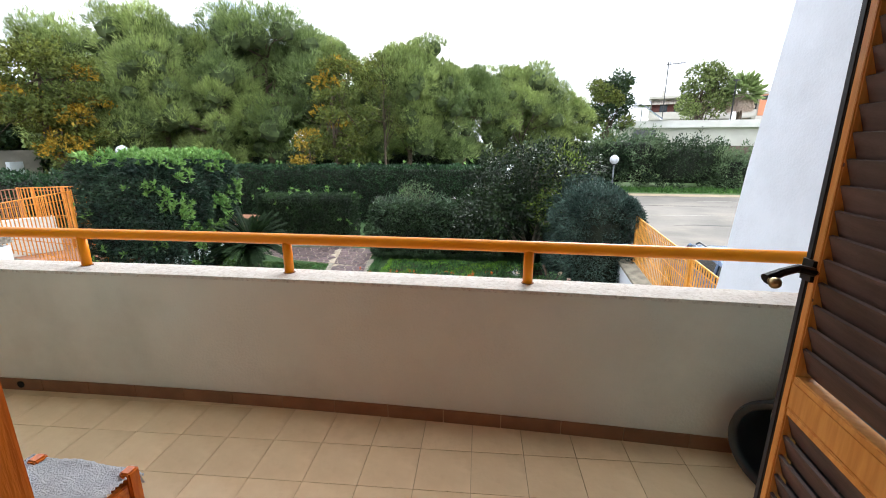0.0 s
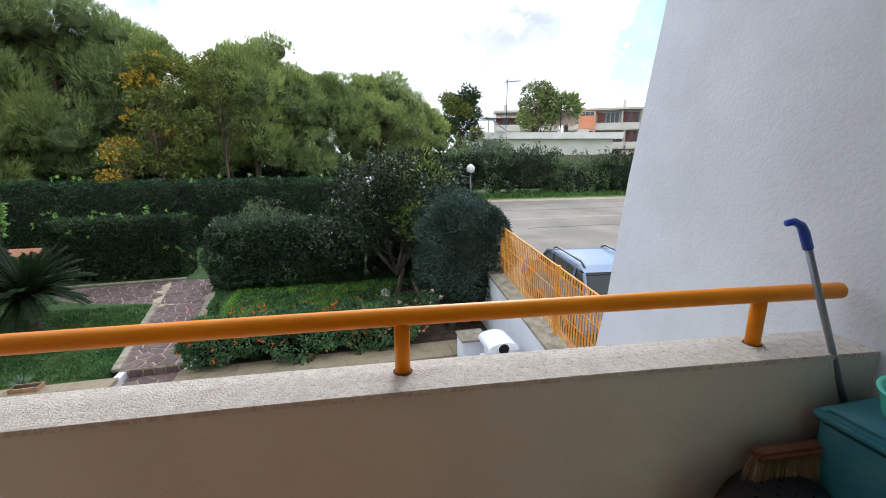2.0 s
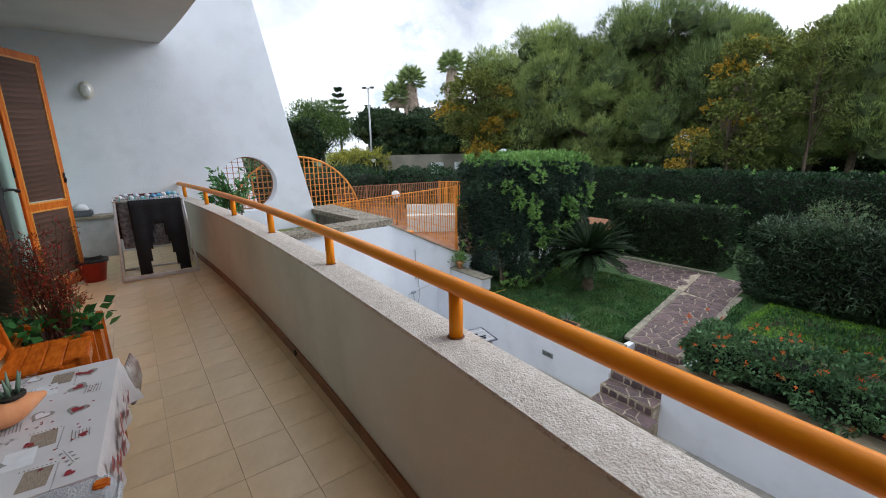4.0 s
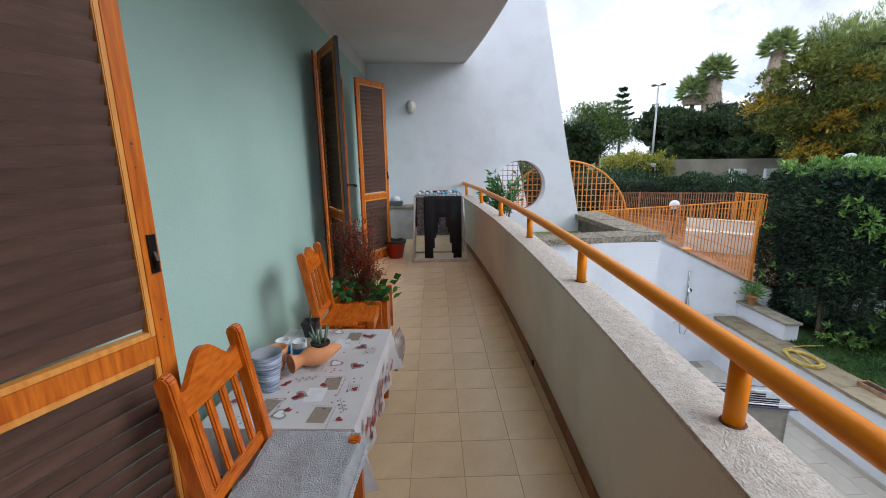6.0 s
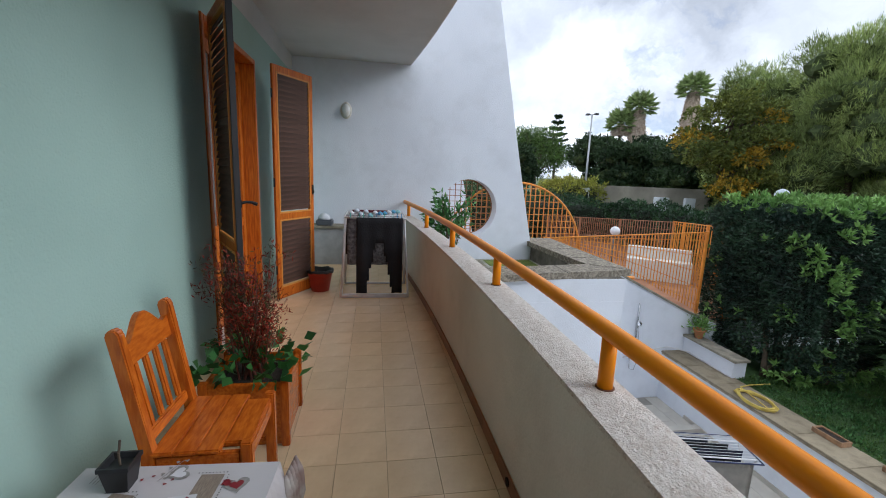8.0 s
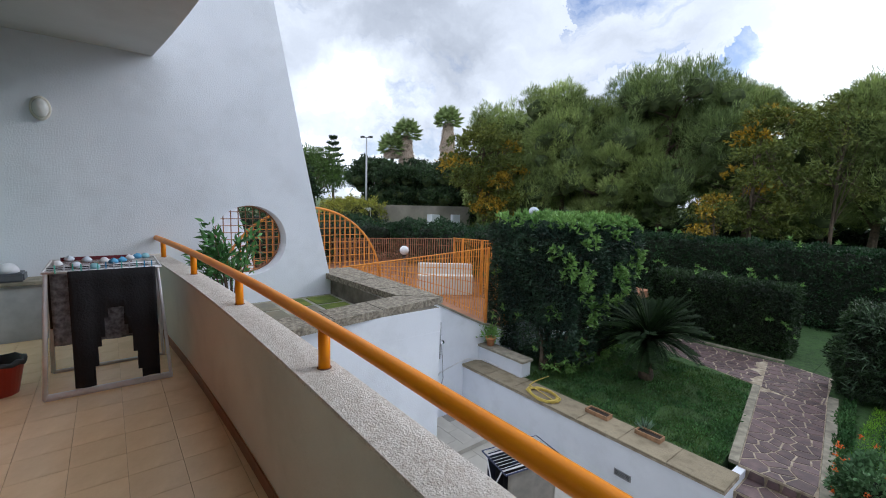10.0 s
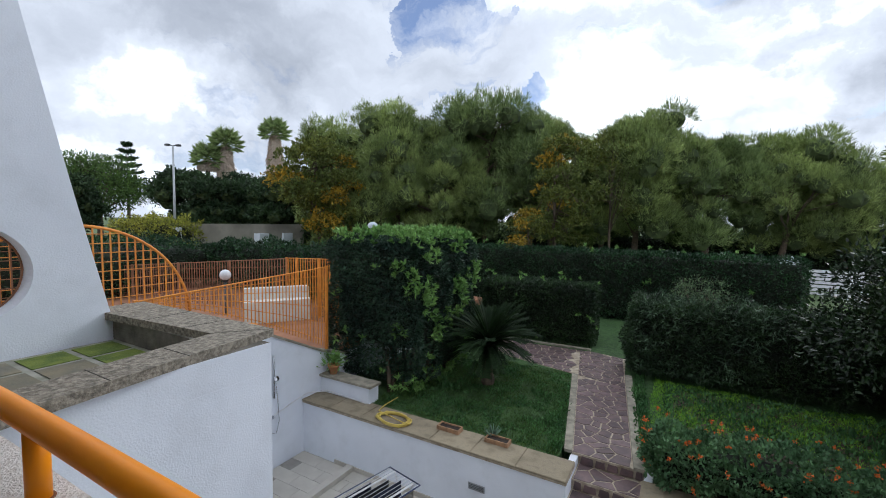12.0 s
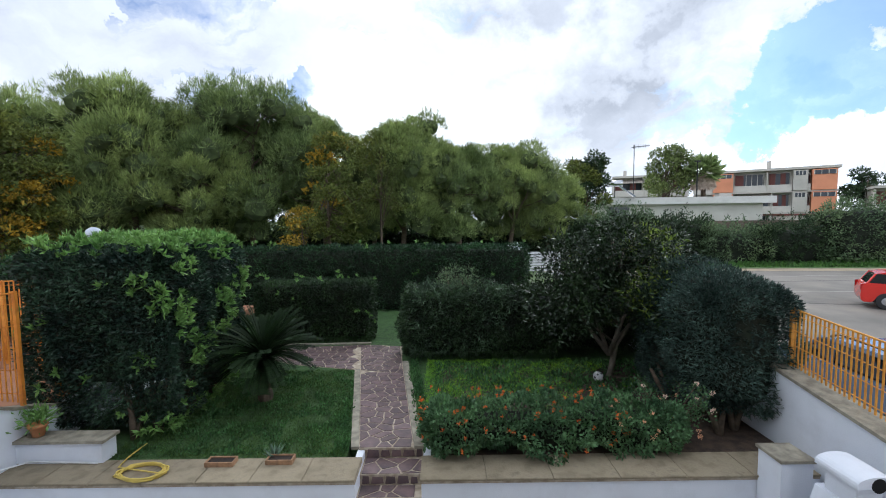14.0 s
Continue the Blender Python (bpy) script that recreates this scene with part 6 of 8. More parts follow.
ps = structure("planter_slabs", bm, mat("slab_joint", (0.34, 0.33, 0.28), 0.9, (0.2, 0.2, 0.15), 5), "pale joints between mossy slabs", "floor")
for i in range(4):
    for j in range(4):
        bm = bmesh.new(); x, y = -8.3 + i * 0.52, 0.66 + j * 0.46
        box(bm, x, x + 0.46, y, y + 0.40, 0.045, 0.052)
        part("slab", bm, M_MOSSG if (j == 3 and i in (0, 1, 3)) or (i, j) == (0, 2) else M_MOSS, ps, "mossy green slab" if j == 3 and i in (0, 1, 3) else "", bevel=0.004)
pl = thing("potted_shrub", (-7.55, 0.85, 0.05), "leafy green shrub with arching stems on the outbuilding roof", "plant")
bm = bmesh.new(); rr = random.Random(6); tips = []
for k in range(13):
    a, l, h = rr.uniform(0, 6.28), rr.uniform(0.15, 0.5), rr.uniform(0.55, 1.15)
    e = Vector((math.cos(a) * l, math.sin(a) * l * 0.8, h)); m = e * 0.5 + Vector((0, 0, 0.15)); tube(bm, [(0, 0, 0), m, e], [0.012, 0.008, 0.003], 6); tips += [m, m.lerp(e, 0.35), m.lerp(e, 0.7), e]
part("stem_growth", bm, M_BARK, pl)
C = np.repeat(np.array([tuple(t) for t in tips]), 12, 0); C = C + rng.normal(0, 0.045, C.shape)
al, sd = leaf_frame(rng, unit(C * np.array((1, 1, 0.2))), 0.8)
ob = new("leaves", leaf_mesh("leaves", C, al, sd, 0.12, 0.04, leafmat("citrus_young_leaf", (0.11, 0.26, 0.08), (0.06, 0.17, 0.05), 0.35))); ob.parent = pl
cb = thing("white_cable", (-7.2, 0.7, 0.06), "loops of white cable lying on the roof slabs", "cable")
bm = bmesh.new(); tube(bm, [(0.25 * math.cos(a * 0.5) + 0.02 * a, 0.18 * math.sin(a * 0.5), 0.02 + 0.12 * max(0, math.sin(a * 0.25))) for a in range(40)], 0.012, 7); part("cable", bm, M_WTUBE, cb, smooth=True)

# ---- shower ----
sw = thing("outdoor_shower", (-8.849, 5.14, -3.12), "wall-mounted chrome garden shower with hanging hose", "shower")
CH = mat("chrome", (0.55, 0.56, 0.58), 0.2, metal=1.0)
bm = bmesh.new(); tube(bm, [(0.03, 0, 1.35), (0.03, 0, 2.15)], 0.014, 10); part("rail", bm, CH, sw, smooth=True)
bm = bmesh.new(); lathe(bm, [(0.02, 0), (0.05, 0.02), (0.05, 0.04), (0, 0.05)], 14, m=Matrix.Translation((0.07, 0, 1.72)) @ pose(0, 0, 0, 0, 60, 0)); part("hand_shower", bm, CH, sw)
bm = bmesh.new(); tube(bm, [(0.06, 0, 1.7), (0.05, 0.05, 1.4), (0.05, 0.09, 0.9), (0.05, 0.02, 0.68), (0.05, -0.08, 0.72), (0.03, -0.1, 1.0)], 0.009, 8); part("hose", bm, CH, sw, smooth=True)
bm = bmesh.new(); box(bm, 0.0, 0.06, -0.16, -0.02, 0.98, 1.03); part("tap", bm, CH, sw, bevel=0.008)
bm = bmesh.new(); tube(bm, [(-8.83, 4.9, -2.15), (-8.83, 5.7, -1.98), (-8.83, 5.95, -1.95), (-8.6, 6.28, -1.98), (-7.6, 6.29, -2.02)], 0.012, 8)
pp = tagged(new("water_pipe", finish("water_pipe", bm, M_WTUBE, True)), "thin white water pipe along the courtyard wall", "pipe")

# ---- hose, trays, ball, vent, lamps in the garden ----
hs_ = thing("garden_hose", (-6.75, 6.02, ZG + 0.012), "coiled yellow garden hose on the stone edge", "hose")
bm = bmesh.new(); rr = random.Random(5)
pts = [(math.cos(a * 0.45) * (0.27 + 0.012 * (a % 9) + 0.02 * math.sin(a)) , math.sin(a * 0.45) * (0.17 + 0.01 * (a % 7)), 0.02 + 0.0065 * (a // 14) + 0.008 * math.sin(a * 0.9)) for a in range(98)] + [(-0.3, 0.1, 0.03), (-0.45, 0.15, 0.02), (-0.5, 0.4, 0.02), (-0.48, 0.8, 0.03)]
tube(bm, pts, 0.011, 8); part("hose_coil", bm, mat("yellow_rubber", (0.62, 0.47, 0.10), 0.5), hs_, smooth=True)
for x, y, l in ((-5.73, 6.26, 0.42), (-4.86, 6.3, 0.40)):
    ty = thing("planter_tray", (x, y, ZG + 0.012), "shallow rectangular terracotta tray with soil", "tray", "terracotta trays")
    bm = bmesh.new()
    for b in ((-l / 2, l / 2, -0.09, -0.07, 0, 0.07), (-l / 2, l / 2, 0.07, 0.09, 0, 0.07), (-l / 2, -l / 2 + 0.02, -0.07, 0.07, 0, 0.07), (l / 2 - 0.02, l / 2, -0.07, 0.07, 0, 0.07), (-l / 2 + 0.02, l / 2 - 0.02, -0.07, 0.07, 0, 0.015)):
        box(bm, *b)
    part("tray_body", bm, mat("dirty_terracotta", (0.38, 0.22, 0.12), 0.95, (0.2, 0.12, 0.07), 14, 0.4, 40), ty)
    bm = bmesh.new(); box(bm, -l / 2 + 0.021, l / 2 - 0.021, -0.069, 0.069, 0.016, 0.05); part("soil", bm, M_SOILP, ty)
ag = thing("aloe", (-5.0, 6.42, ZG), "small grey-green aloe beside the tray", "plant")
bb = np.zeros((26, 3)); al = unit(np.stack([rng.normal(0, 0.6, 26), rng.normal(0, 0.6, 26), rng.uniform(0.5, 1.3, 26)], 1)); sd = unit(np.cross(al, rng.normal(0, 1, (26, 3))))
ob = new("leaves", leaf_mesh("leaves", bb, al, sd, 0.24, 0.03, leafmat("aloe_leaf", (0.18, 0.26, 0.19), (0.12, 0.19, 0.13)))); ob.parent = ag
ba = thing("football", (1.05, 9.3, ZG + 0.11), "scuffed white football on the soil under the tree", "ball")
bm = bmesh.new(); bmesh.ops.create_icosphere(bm, subdivisions=3, radius=0.11)
part("ball_skin", bm, mat("white_leather", (0.6, 0.6, 0.6), 0.6, (0.45, 0.45, 0.45), 9), ba, smooth=True)
for k in range(6):
    a = k * 1.05; d = Vector((math.cos(a) * 0.8, -0.75 + 0.3 * (k % 2), math.sin(a) * 0.8)).normalized()
    bm = bmesh.new(); lathe(bm, [(0.0, 0.002), (0.026, -0.0015), (0.026, -0.004)], 5, m=Matrix.Translation(d * 0.1105) @ d.to_track_quat("Z", "Y").to_matrix().to_4x4()); part("black_patch", bm, M_BLACKP, ba)
vt = thing("wall_vent", (-5.02, 5.849, -2.6), "small grey louvred vent in the white wall", "vent")
bm = bmesh.new(); box(bm, -0.14, 0.14, -0.012, 0.0, -0.055, 0.055); part("frame", bm, mat("grey_frame", (0.3, 0.31, 0.33), 0.5), vt, bevel=0.003)
bm = bmesh.new(); box(bm, -0.12, 0.12, -0.016, -0.0125, -0.038, 0.038); part("grille", bm, mat("dark_grille", (0.06, 0.07, 0.07), 0.5), vt)
for k in range(3):
    bm = bmesh.new(); box(bm, -0.12, 0.12, -0.021, -0.0165, -0.03 + k * 0.024, -0.022 + k * 0.024); part("louvre", bm, mat("grey_louvre", (0.25, 0.26, 0.27), 0.5), vt)


def globe_lamp(at, h, r, label, globe_c=(0.75, 0.76, 0.78), glass=False):
    t = thing("garden_lamp", at, label, "lamp", "globe lamps")
    bm = bmesh.new(); tube(bm, [(0, 0, 0), (0, 0, h)], 0.035, 10); part("pole", bm, mat("lamp_pole", (0.10, 0.11, 0.12), 0.5), t, smooth=True)
    bm = bmesh.new(); lathe(bm, [(0.08, h - 0.02), (0.09, h + 0.03), (0.05, h + 0.06)], 14); part("collar", bm, M_BLACKP, t)
    bm = bmesh.new(); bmesh.ops.create_icosphere(bm, subdivisions=3, radius=r, matrix=Matrix.Translation((0, 0, h + r + 0.02))); part("globe", bm, mat("lamp_globe", globe_c, 0.12), t, "round glass globe", smooth=True)


globe_lamp((-14.7, 8.05, -1.45), 1.02, 0.17, "white globe lamp by the neighbour's fence")
globe_lamp((-9.9, 9.3, -1.45), 2.6, 0.16, "clear bluish globe lamp behind the tall hedge", (0.5, 0.55, 0.62))
globe_lamp((6.6, 20.0, -2.2), 2.65, 0.22, "clear globe street lamp by the parking area", (0.5, 0.53, 0.56))

pr = thing("wall_pillar", (2.2, 5.66, 0), "short white pillar with sandstone cap at the wall's end", "pillar")
pr["kind"] = "structure"
bm = bmesh.new(); box(bm, -0.2, 0.22, -0.22, 0.18, ZF, -1.64); part("pillar_body", bm, M_WHITE, pr)
bm = bmesh.new(); box(bm, -0.23, 0.25, -0.25, 0.21, -1.639, -1.595); part("pillar_cap", bm, M_STONE, pr, "sandstone cap", bevel=0.006)
bb_ = thing("barbecue", (2.42, 4.9, ZF), "white rendered garden barbecue with arched smoke hood", "barbecue", turn=0)
bm = bmesh.new(); prism(bm, [(-0.42, 0), (0.32, 0), (0.32, 0.85), (-0.42, 0.85)], -0.35, 0.35, "y"); part("barbecue_base", bm, M_WHITE, bb_, bevel=0.01)
bm = bmesh.new()
prism(bm, [(-0.36, 0.851), (0.30, 0.851), (0.16, 1.38), (-0.2, 1.38)], -0.25, 0.30, "y"); part("hood", bm, M_WHITE, bb_, bevel=0.01)
bm = bmesh.new(); box(bm, -0.17, 0.13, -0.2, 0.2, 1.381, 1.66); part("chimney", bm, M_WHITE, bb_, bevel=0.006)
bm = bmesh.new(); prism(bm, [(0.24 * math.cos(a), 1.70 + 0.10 * math.sin(a)) for a in [math.pi * k / 12 for k in range(13)]] + [(-0.24, 1.661), (0.24, 1.661)], -0.27, 0.27, "y")
part("arched_cap", bm, M_WHITE, bb_, "arched white chimney cap")
# flat black disc on the closed cap, painted as the opening's shade
bm = bmesh.new(); lathe(bm, [(0.0, 0.0), (0.085, 0.0), (0.085, 0.006), (0.0, 0.008)], 20, m=Matrix.Translation((0.0, -0.271, 1.70)) @ pose(0, 0, 0, 90, 0, 0)); part("smoke_opening", bm, mh, bb_, "round black disc, the smoke opening's shade as colour")
cp = thing("flower_pot", (1.95, 5.0, ZF + 0.45), "round terracotta bowl with grey-green succulents", "pot")
bm = bmesh.new(); lathe(bm, [(0.12, 0.0), (0.2, 0.2), (0.225, 0.2), (0.23, 0.24), (0.2, 0.24), (0.17, 0.18), (0.0, 0.18)], 26); part("bowl", bm, M_TERRA, cp, smooth=True)
q = 260; c0 = np.stack([rng.uniform(-0.16, 0.16, q), rng.uniform(-0.16, 0.16, q), rng.uniform(0.19, 0.30, q)], 1); al, sd = leaf_frame(rng, np.tile((0.0, 0, 1.0), (q, 1)), 0.7)
ob = new("succulents", leaf_mesh("succulents", c0, al, sd, 0.06, 0.03, M_BLUE)); ob.parent = cp
pb = thing("pot_stand", (1.95, 5.0, ZF), "low white rendered stand under the terracotta bowl", "stand")
bm = bmesh.new(); box(bm, -0.24, 0.24, -0.24, 0.24, 0, 0.449); part("stand_block", bm, M_WHITE, pb, bevel=0.006)
hp = thing("flower_pot", (-8.62, 6.46, -1.674), "terracotta pot with a small green plant on the low wall", "pot")
bm = bmesh.new(); lathe(bm, [(0.07, 0.0), (0.11, 0.16), (0.125, 0.16), (0.125, 0.2), (0.1, 0.2), (0.0, 0.18)], 20); part("pot_body", bm, M_TERRA, hp, smooth=True)
q = 240; c0 = rng.normal(0, 0.08, (q, 3)) + np.array((0, 0, 0.28)); al, sd = leaf_frame(rng, unit(c0 - np.array((0, 0, 0.15))), 0.6)
ob = new("leaves", leaf_mesh("leaves", c0, al, sd, 0.11, 0.03, M_FRESH)); ob.parent = hp

# ---- drying rack in the courtyard ----
dr = thing("clothes_rack", (-5.8, 4.35, ZF), "folding clothes rack in the courtyard with navy and pale clothes", "clothes rack", turn=-12)
for nm, z0 in (("leg_frame", 0),):
    bm = bmesh.new(); tube(bm, [(-0.3, -0.5, 0.0), (0.2, -0.5, 1.02), (0.2, 0.5, 1.02), (-0.3, 0.5, 0.0)], 0.011, 8); tube(bm, [(0.3, -0.5, 0.0), (-0.2, -0.5, 1.02), (-0.2, 0.5, 1.02), (0.3, 0.5, 0.0)], 0.011, 8); part(nm, bm, M_WTUBE, dr, smooth=True)
for k in range(10):
    bm = bmesh.new(); x = -0.3 + k * 0.066; tube(bm, [(x, -0.5, 1.03), (x, 0.5, 1.03)], 0.004, 6); part("wire", bm, M_WTUBE, dr)
bm = bmesh.new(); tube(bm, [(-0.31, -0.51, 1.03), (0.31, -0.51, 1.03), (0.31, 0.51, 1.03), (-0.31, 0.51, 1.03), (-0.31, -0.51, 1.03)], 0.012, 8); part("top_frame", bm, mat("navy_tube", (0.02, 0.03, 0.09), 0.4), dr)
for x, y0, y1, c, zz in ((-0.24, -0.45, 0.1, (0.02, 0.025, 0.05), 0.5), (-0.1, -0.4, 0.3, (0.012, 0.012, 0.016), 0.4), (0.03, -0.2, 0.42, (0.02, 0.025, 0.06), 0.45), (0.16, -0.45, 0.2, (0.015, 0.015, 0.02), 0.5), (0.29, -0.46, 0.4, (0.5, 0.47, 0.42), 0.25)):
    bm = bmesh.new(); rows = []
    for j in range(7):
        z = 1.035 - j / 6 * (1.035 - zz)
        rows.append([bm.verts.new((x + 0.012 * math.sin(y0 * 9 + i * 1.1) * j / 6, y0 + (y1 - y0) * i / 12, z)) for i in range(13)])
    for j in range(6):
        for i in range(12):
            bm.faces.new((rows[j][i], rows[j][i + 1], rows[j + 1][i + 1], rows[j + 1][i]))
    bmesh.ops.solidify(bm, geom=bm.faces[:], thickness=0.02)
    tw_ = thing("hanging_cloth", (-5.8, 4.35, ZF), "dark washed cloth hanging on the courtyard rack" if c[0] < 0.1 else "pale beige cloth hanging on the courtyard rack", "clothes", "courtyard washing", -12)
    part("cloth", bm, mat("wash_cloth", c, 0.95), tw_, smooth=True)


# ---- fences ----
def grille(name, p0, p1, bottom, top, pitch, m, label, rails=(0.12, 0.36, 0.62, 0.88), flat=(0.013, 0.005), group="", posts=(), solid=False):
    """A fence of upright bars between two points in plan; bottom and top give heights along it, from 0 to 1."""
    p0, p1 = Vector((p0[0], p0[1], 0)), Vector((p1[0], p1[1], 0))
    L = (p1 - p0).length
    turn = math.degrees(math.atan2(p1.y - p0.y, p1.x - p0.x))
    f = thing(name, (p0.x, p0.y, bottom(0)), label, "fence", group, turn)
    z_ = bottom(0)
    n = int(L / pitch)
    for k in range(n + 1):
        t = k / n
        bm = bmesh.new(); w = flat[0] * (1.0)
        box(bm, t * L - w / 2, t * L + w / 2, -flat[1], flat[1], bottom(t) - z_, top(t) - z_)
        part("bar", bm, m, f)
    for q in rails:
        bm = bmesh.new(); K = 16
        pts = [(t * L, 0.008, bottom(t) + (top(t) - bottom(t)) * q - z_) for t in [i / K for i in range(K + 1)]]
        tube(bm, pts, 0.007, 5); part("cross_bar", bm, m, f)
    bm = bmesh.new(); pts = [(t * L, 0, top(t) - z_) for t in [i / 16 for i in range(17)]]; tube(bm, pts, 0.014, 6); part("top_bar", bm, m, f)
    for t in posts:
        bm = bmesh.new(); box(bm, t * L - 0.025, t * L + 0.025, -0.026, 0.026, bottom(t) - z_ - 0.05, top(t) - z_ + 0.02); part("fence_post", bm, m, f)
    return f


M_FENCE = mat("orange_fence_paint", (0.74, 0.29, 0.035), 0.55, (0.58, 0.2, 0.025), 4, 0.2, 30, stain=0.5, stain_color=(0.22, 0.08, 0.03), stain_scale=9)
M_FENCEY = mat("ochre_fence_paint", (0.72, 0.33, 0.045), 0.55, (0.60, 0.25, 0.03), 4, 0.2, 30, stain=0.5, stain_color=(0.25, 0.11, 0.04), stain_scale=14)
M_FENCEB = mat("rusty_brown_fence", (0.36, 0.17, 0.09), 0.7, (0.24, 0.11, 0.06), 4, 0.2, 30)
grille("fence", (3.2, 2.2), (3.2, 6.8), lambda t: -1.50 + 0.69 * t, lambda t: -0.33 + 0.43 * t, 0.07, M_FENCEY, "ochre steel bar fence on the boundary wall", rails=(0.1, 0.37, 0.63, 0.9), flat=(0.024, 0.006), posts=(0.0, 0.5, 1.0))
grille("fence", (-8.98, 3.0), (-8.98, 6.62), lambda t: 0.33 - 0.1 * t - 1.45 * t ** 1.3 if t > 0 else 0.33, lambda t: 0.36 + 0.17 * t, 0.075, M_FENCE, "orange steel bar fence above the shower wall", rails=(0.08, 0.3, 0.5, 0.7, 0.9), flat=(0.016, 0.006), posts=(0.0, 1.0))
grille("fence", (-22.0, 7.3), (-13.2, 9.12), lambda t: -1.4, lambda t: -0.42 + 0.70 * t, 0.11, M_FENCEB, "rusty brown bar fence across the neighbour's yard", rails=(0.1, 0.35, 0.6, 0.85), flat=(0.022, 0.008), posts=(0.0, 0.25, 0.5, 0.75, 1.0))
grille("gate", (-13.2, 9.12), (-11.4, 9.2), lambda t: -1.4, lambda t: 0.30 + 0.06 * t, 0.10, M_FENCE, "orange steel gate between square posts", rails=(0.05, 0.5, 0.95), flat=(0.02, 0.008), posts=(0.0, 0.25, 0.75, 1.0))
grille("fence", (-11.3, 9.2), (-9.1, 7.4), lambda t: -1.4, lambda t: 0.36 - 0.1 * t, 0.10, M_FENCE, "orange steel bar fence beside the tall hedge", rails=(0.1, 0.4, 0.7, 0.95), flat=(0.018, 0.006), posts=(0.0, 1.0))

# the round grid behind the party wall
gd = thing("round_grille", (-9.1, 2.39, 0.0), "large round orange steel grid between the two terraces", "grille")
bm = bmesh.new(); R0, cz = 1.42, 0.0
tube(bm, [(0, R0 * math.cos(a), cz + R0 * math.sin(a)) for a in [math.pi * k / 48 for k in range(-2, 51)]], 0.02, 8); part("ring", bm, M_FENCE, gd, smooth=True)
k = 0
for i in range(-14, 15):
    y = i * 0.098
    if abs(y) < R0 - 0.02:
        h = math.sqrt(R0 * R0 - y * y)
        bm = bmesh.new(); box(bm, -0.006, 0.006, y - 0.009, y + 0.009, -0.05, h); part("bar", bm, M_FENCE, gd)
for i in range(0, 11):
    z = 0.06 + i * 0.125
    if z < R0 - 0.03:
        h = math.sqrt(R0 * R0 - z * z)
        bm = bmesh.new(); tube(bm, [(0.012, -h, z), (0.012, h, z)], 0.006, 5); part("cross_bar", bm, M_FENCE, gd)
bm = bmesh.new(); box(bm, -9.4, -9.13, 0.8, 3.9, -1.45, -0.06); structure("grille_wall", bm, M_WHITE, "low white rendered wall under the round grid", "wall")
hg = thing("round_window_grille", (-8.69, 1.30, 0.955), "rusty orange round steel grille in the wall opening", "grille")
bm = bmesh.new(); tube(bm, [(0, 0.485 * math.cos(a), 0.485 * math.sin(a)) for a in [2 * math.pi * k / 40 for k in range(41)]], 0.012, 6); part("ring", bm, M_FENCEB, hg)
for i in range(-4, 5):
    u = i * 0.1; h = math.sqrt(0.48 ** 2 - u * u)
    bm = bmesh.new(); box(bm, -0.006, 0.006, u - 0.006, u + 0.006, -h, h); part("bar", bm, M_FENCEB, hg)
    bm = bmesh.new(); box(bm, 0.007, 0.013, -h, h, u - 0.005, u + 0.005); part("cross_bar", bm, M_FENCEB, hg)
gb = thing("garden_bench", (-12.6, 8.3, -1.45), "white stepped masonry bench in the neighbour's yard", "bench", turn=55)
bm = bmesh.new(); box(bm, -0.9, 0.9, -0.2, 0.2, 0, 0.62); part("seat_block", bm, M_BEIGE, gb, bevel=0.01)
bm = bmesh.new(); box(bm, -0.9, 0.9, 0.201, 0.45, 0, 0.95); part("back_block", bm, M_BEIGE, gb, bevel=0.01)
pz = thing("flower_pot", (-11.9, 6.9, -1.45), "orange plastic pot on the neighbour's paving", "pot")
bm = bmesh.new(); lathe(bm, [(0.1, 0), (0.15, 0.25), (0.16, 0.28), (0.13, 0.28), (0, 0.24)], 16); part("pot_body", bm, M_FENCE, pz)

# ---- distance, west ----
bm = bmesh.new(); prism(bm, [(-44, 17.5), (-37.6, 18.8), (-35.5, 30.0), (-35.8, 30.0), (-37.9, 19.1), (-44, 17.8)], -2.4, 0.95)
structure("far_boundary_wall", bm, mat("old_concrete", (0.34, 0.31, 0.26), 0.95, (0.24, 0.22, 0.19), 0.8, 0.4, 10, stain=0.5, stain_color=(0.14, 0.13, 0.11), stain_scale=0.9), "old beige concrete boundary wall", "wall")
for z0, y in ((0.1, 25.5), (0.1, 28.2)):
    bm = bmesh.new(); box(bm, -36.4, -35.6, y - 0.5, y + 0.5, -1.9, z0); structure("meter_cabinet", bm, M_WHITE, "small white cabinet set in the boundary wall", "cabinet")
sg = thing("street_sign", (-37.2, 18.2, -2.4), "small white blank board on two posts", "sign", turn=60)
bm = bmesh.new(); box(bm, -0.75, 0.75, -0.02, 0.02, 2.75, 3.1); part("board", bm, M_WHITE, sg)
for x in (-0.7, 0.7):
    bm = bmesh.new(); tube(bm, [(x, 0, 0), (x, 0, 3.0)], 0.04, 6); part("sign_post", bm, M_WTUBE, sg)
lp = thing("street_lamp", (-41.8, 21.0, -2.4), "tall grey street lamp pole with double head", "lamp")
bm = bmesh.new(); tube(bm, [(0, 0, 0), (0, 0, 10.2)], [0.13, 0.07], 10); part("pole", bm, mat("galvanised", (0.42, 0.44, 0.46), 0.5, metal=0.3), lp, smooth=True)
for sgn in (-1, 1):
    bm = bmesh.new(); tube(bm, [(0, 0, 10.15), (sgn * 0.3, sgn * 0.3, 10.2)], 0.04, 6); box(bm, sgn * 0.3 - 0.2, sgn * 0.3 + 0.2, sgn * 0.3 - 0.15, sgn * 0.3 + 0.15, 10.12, 10.28); part("lamp_head", bm, M_BLACKP, lp)


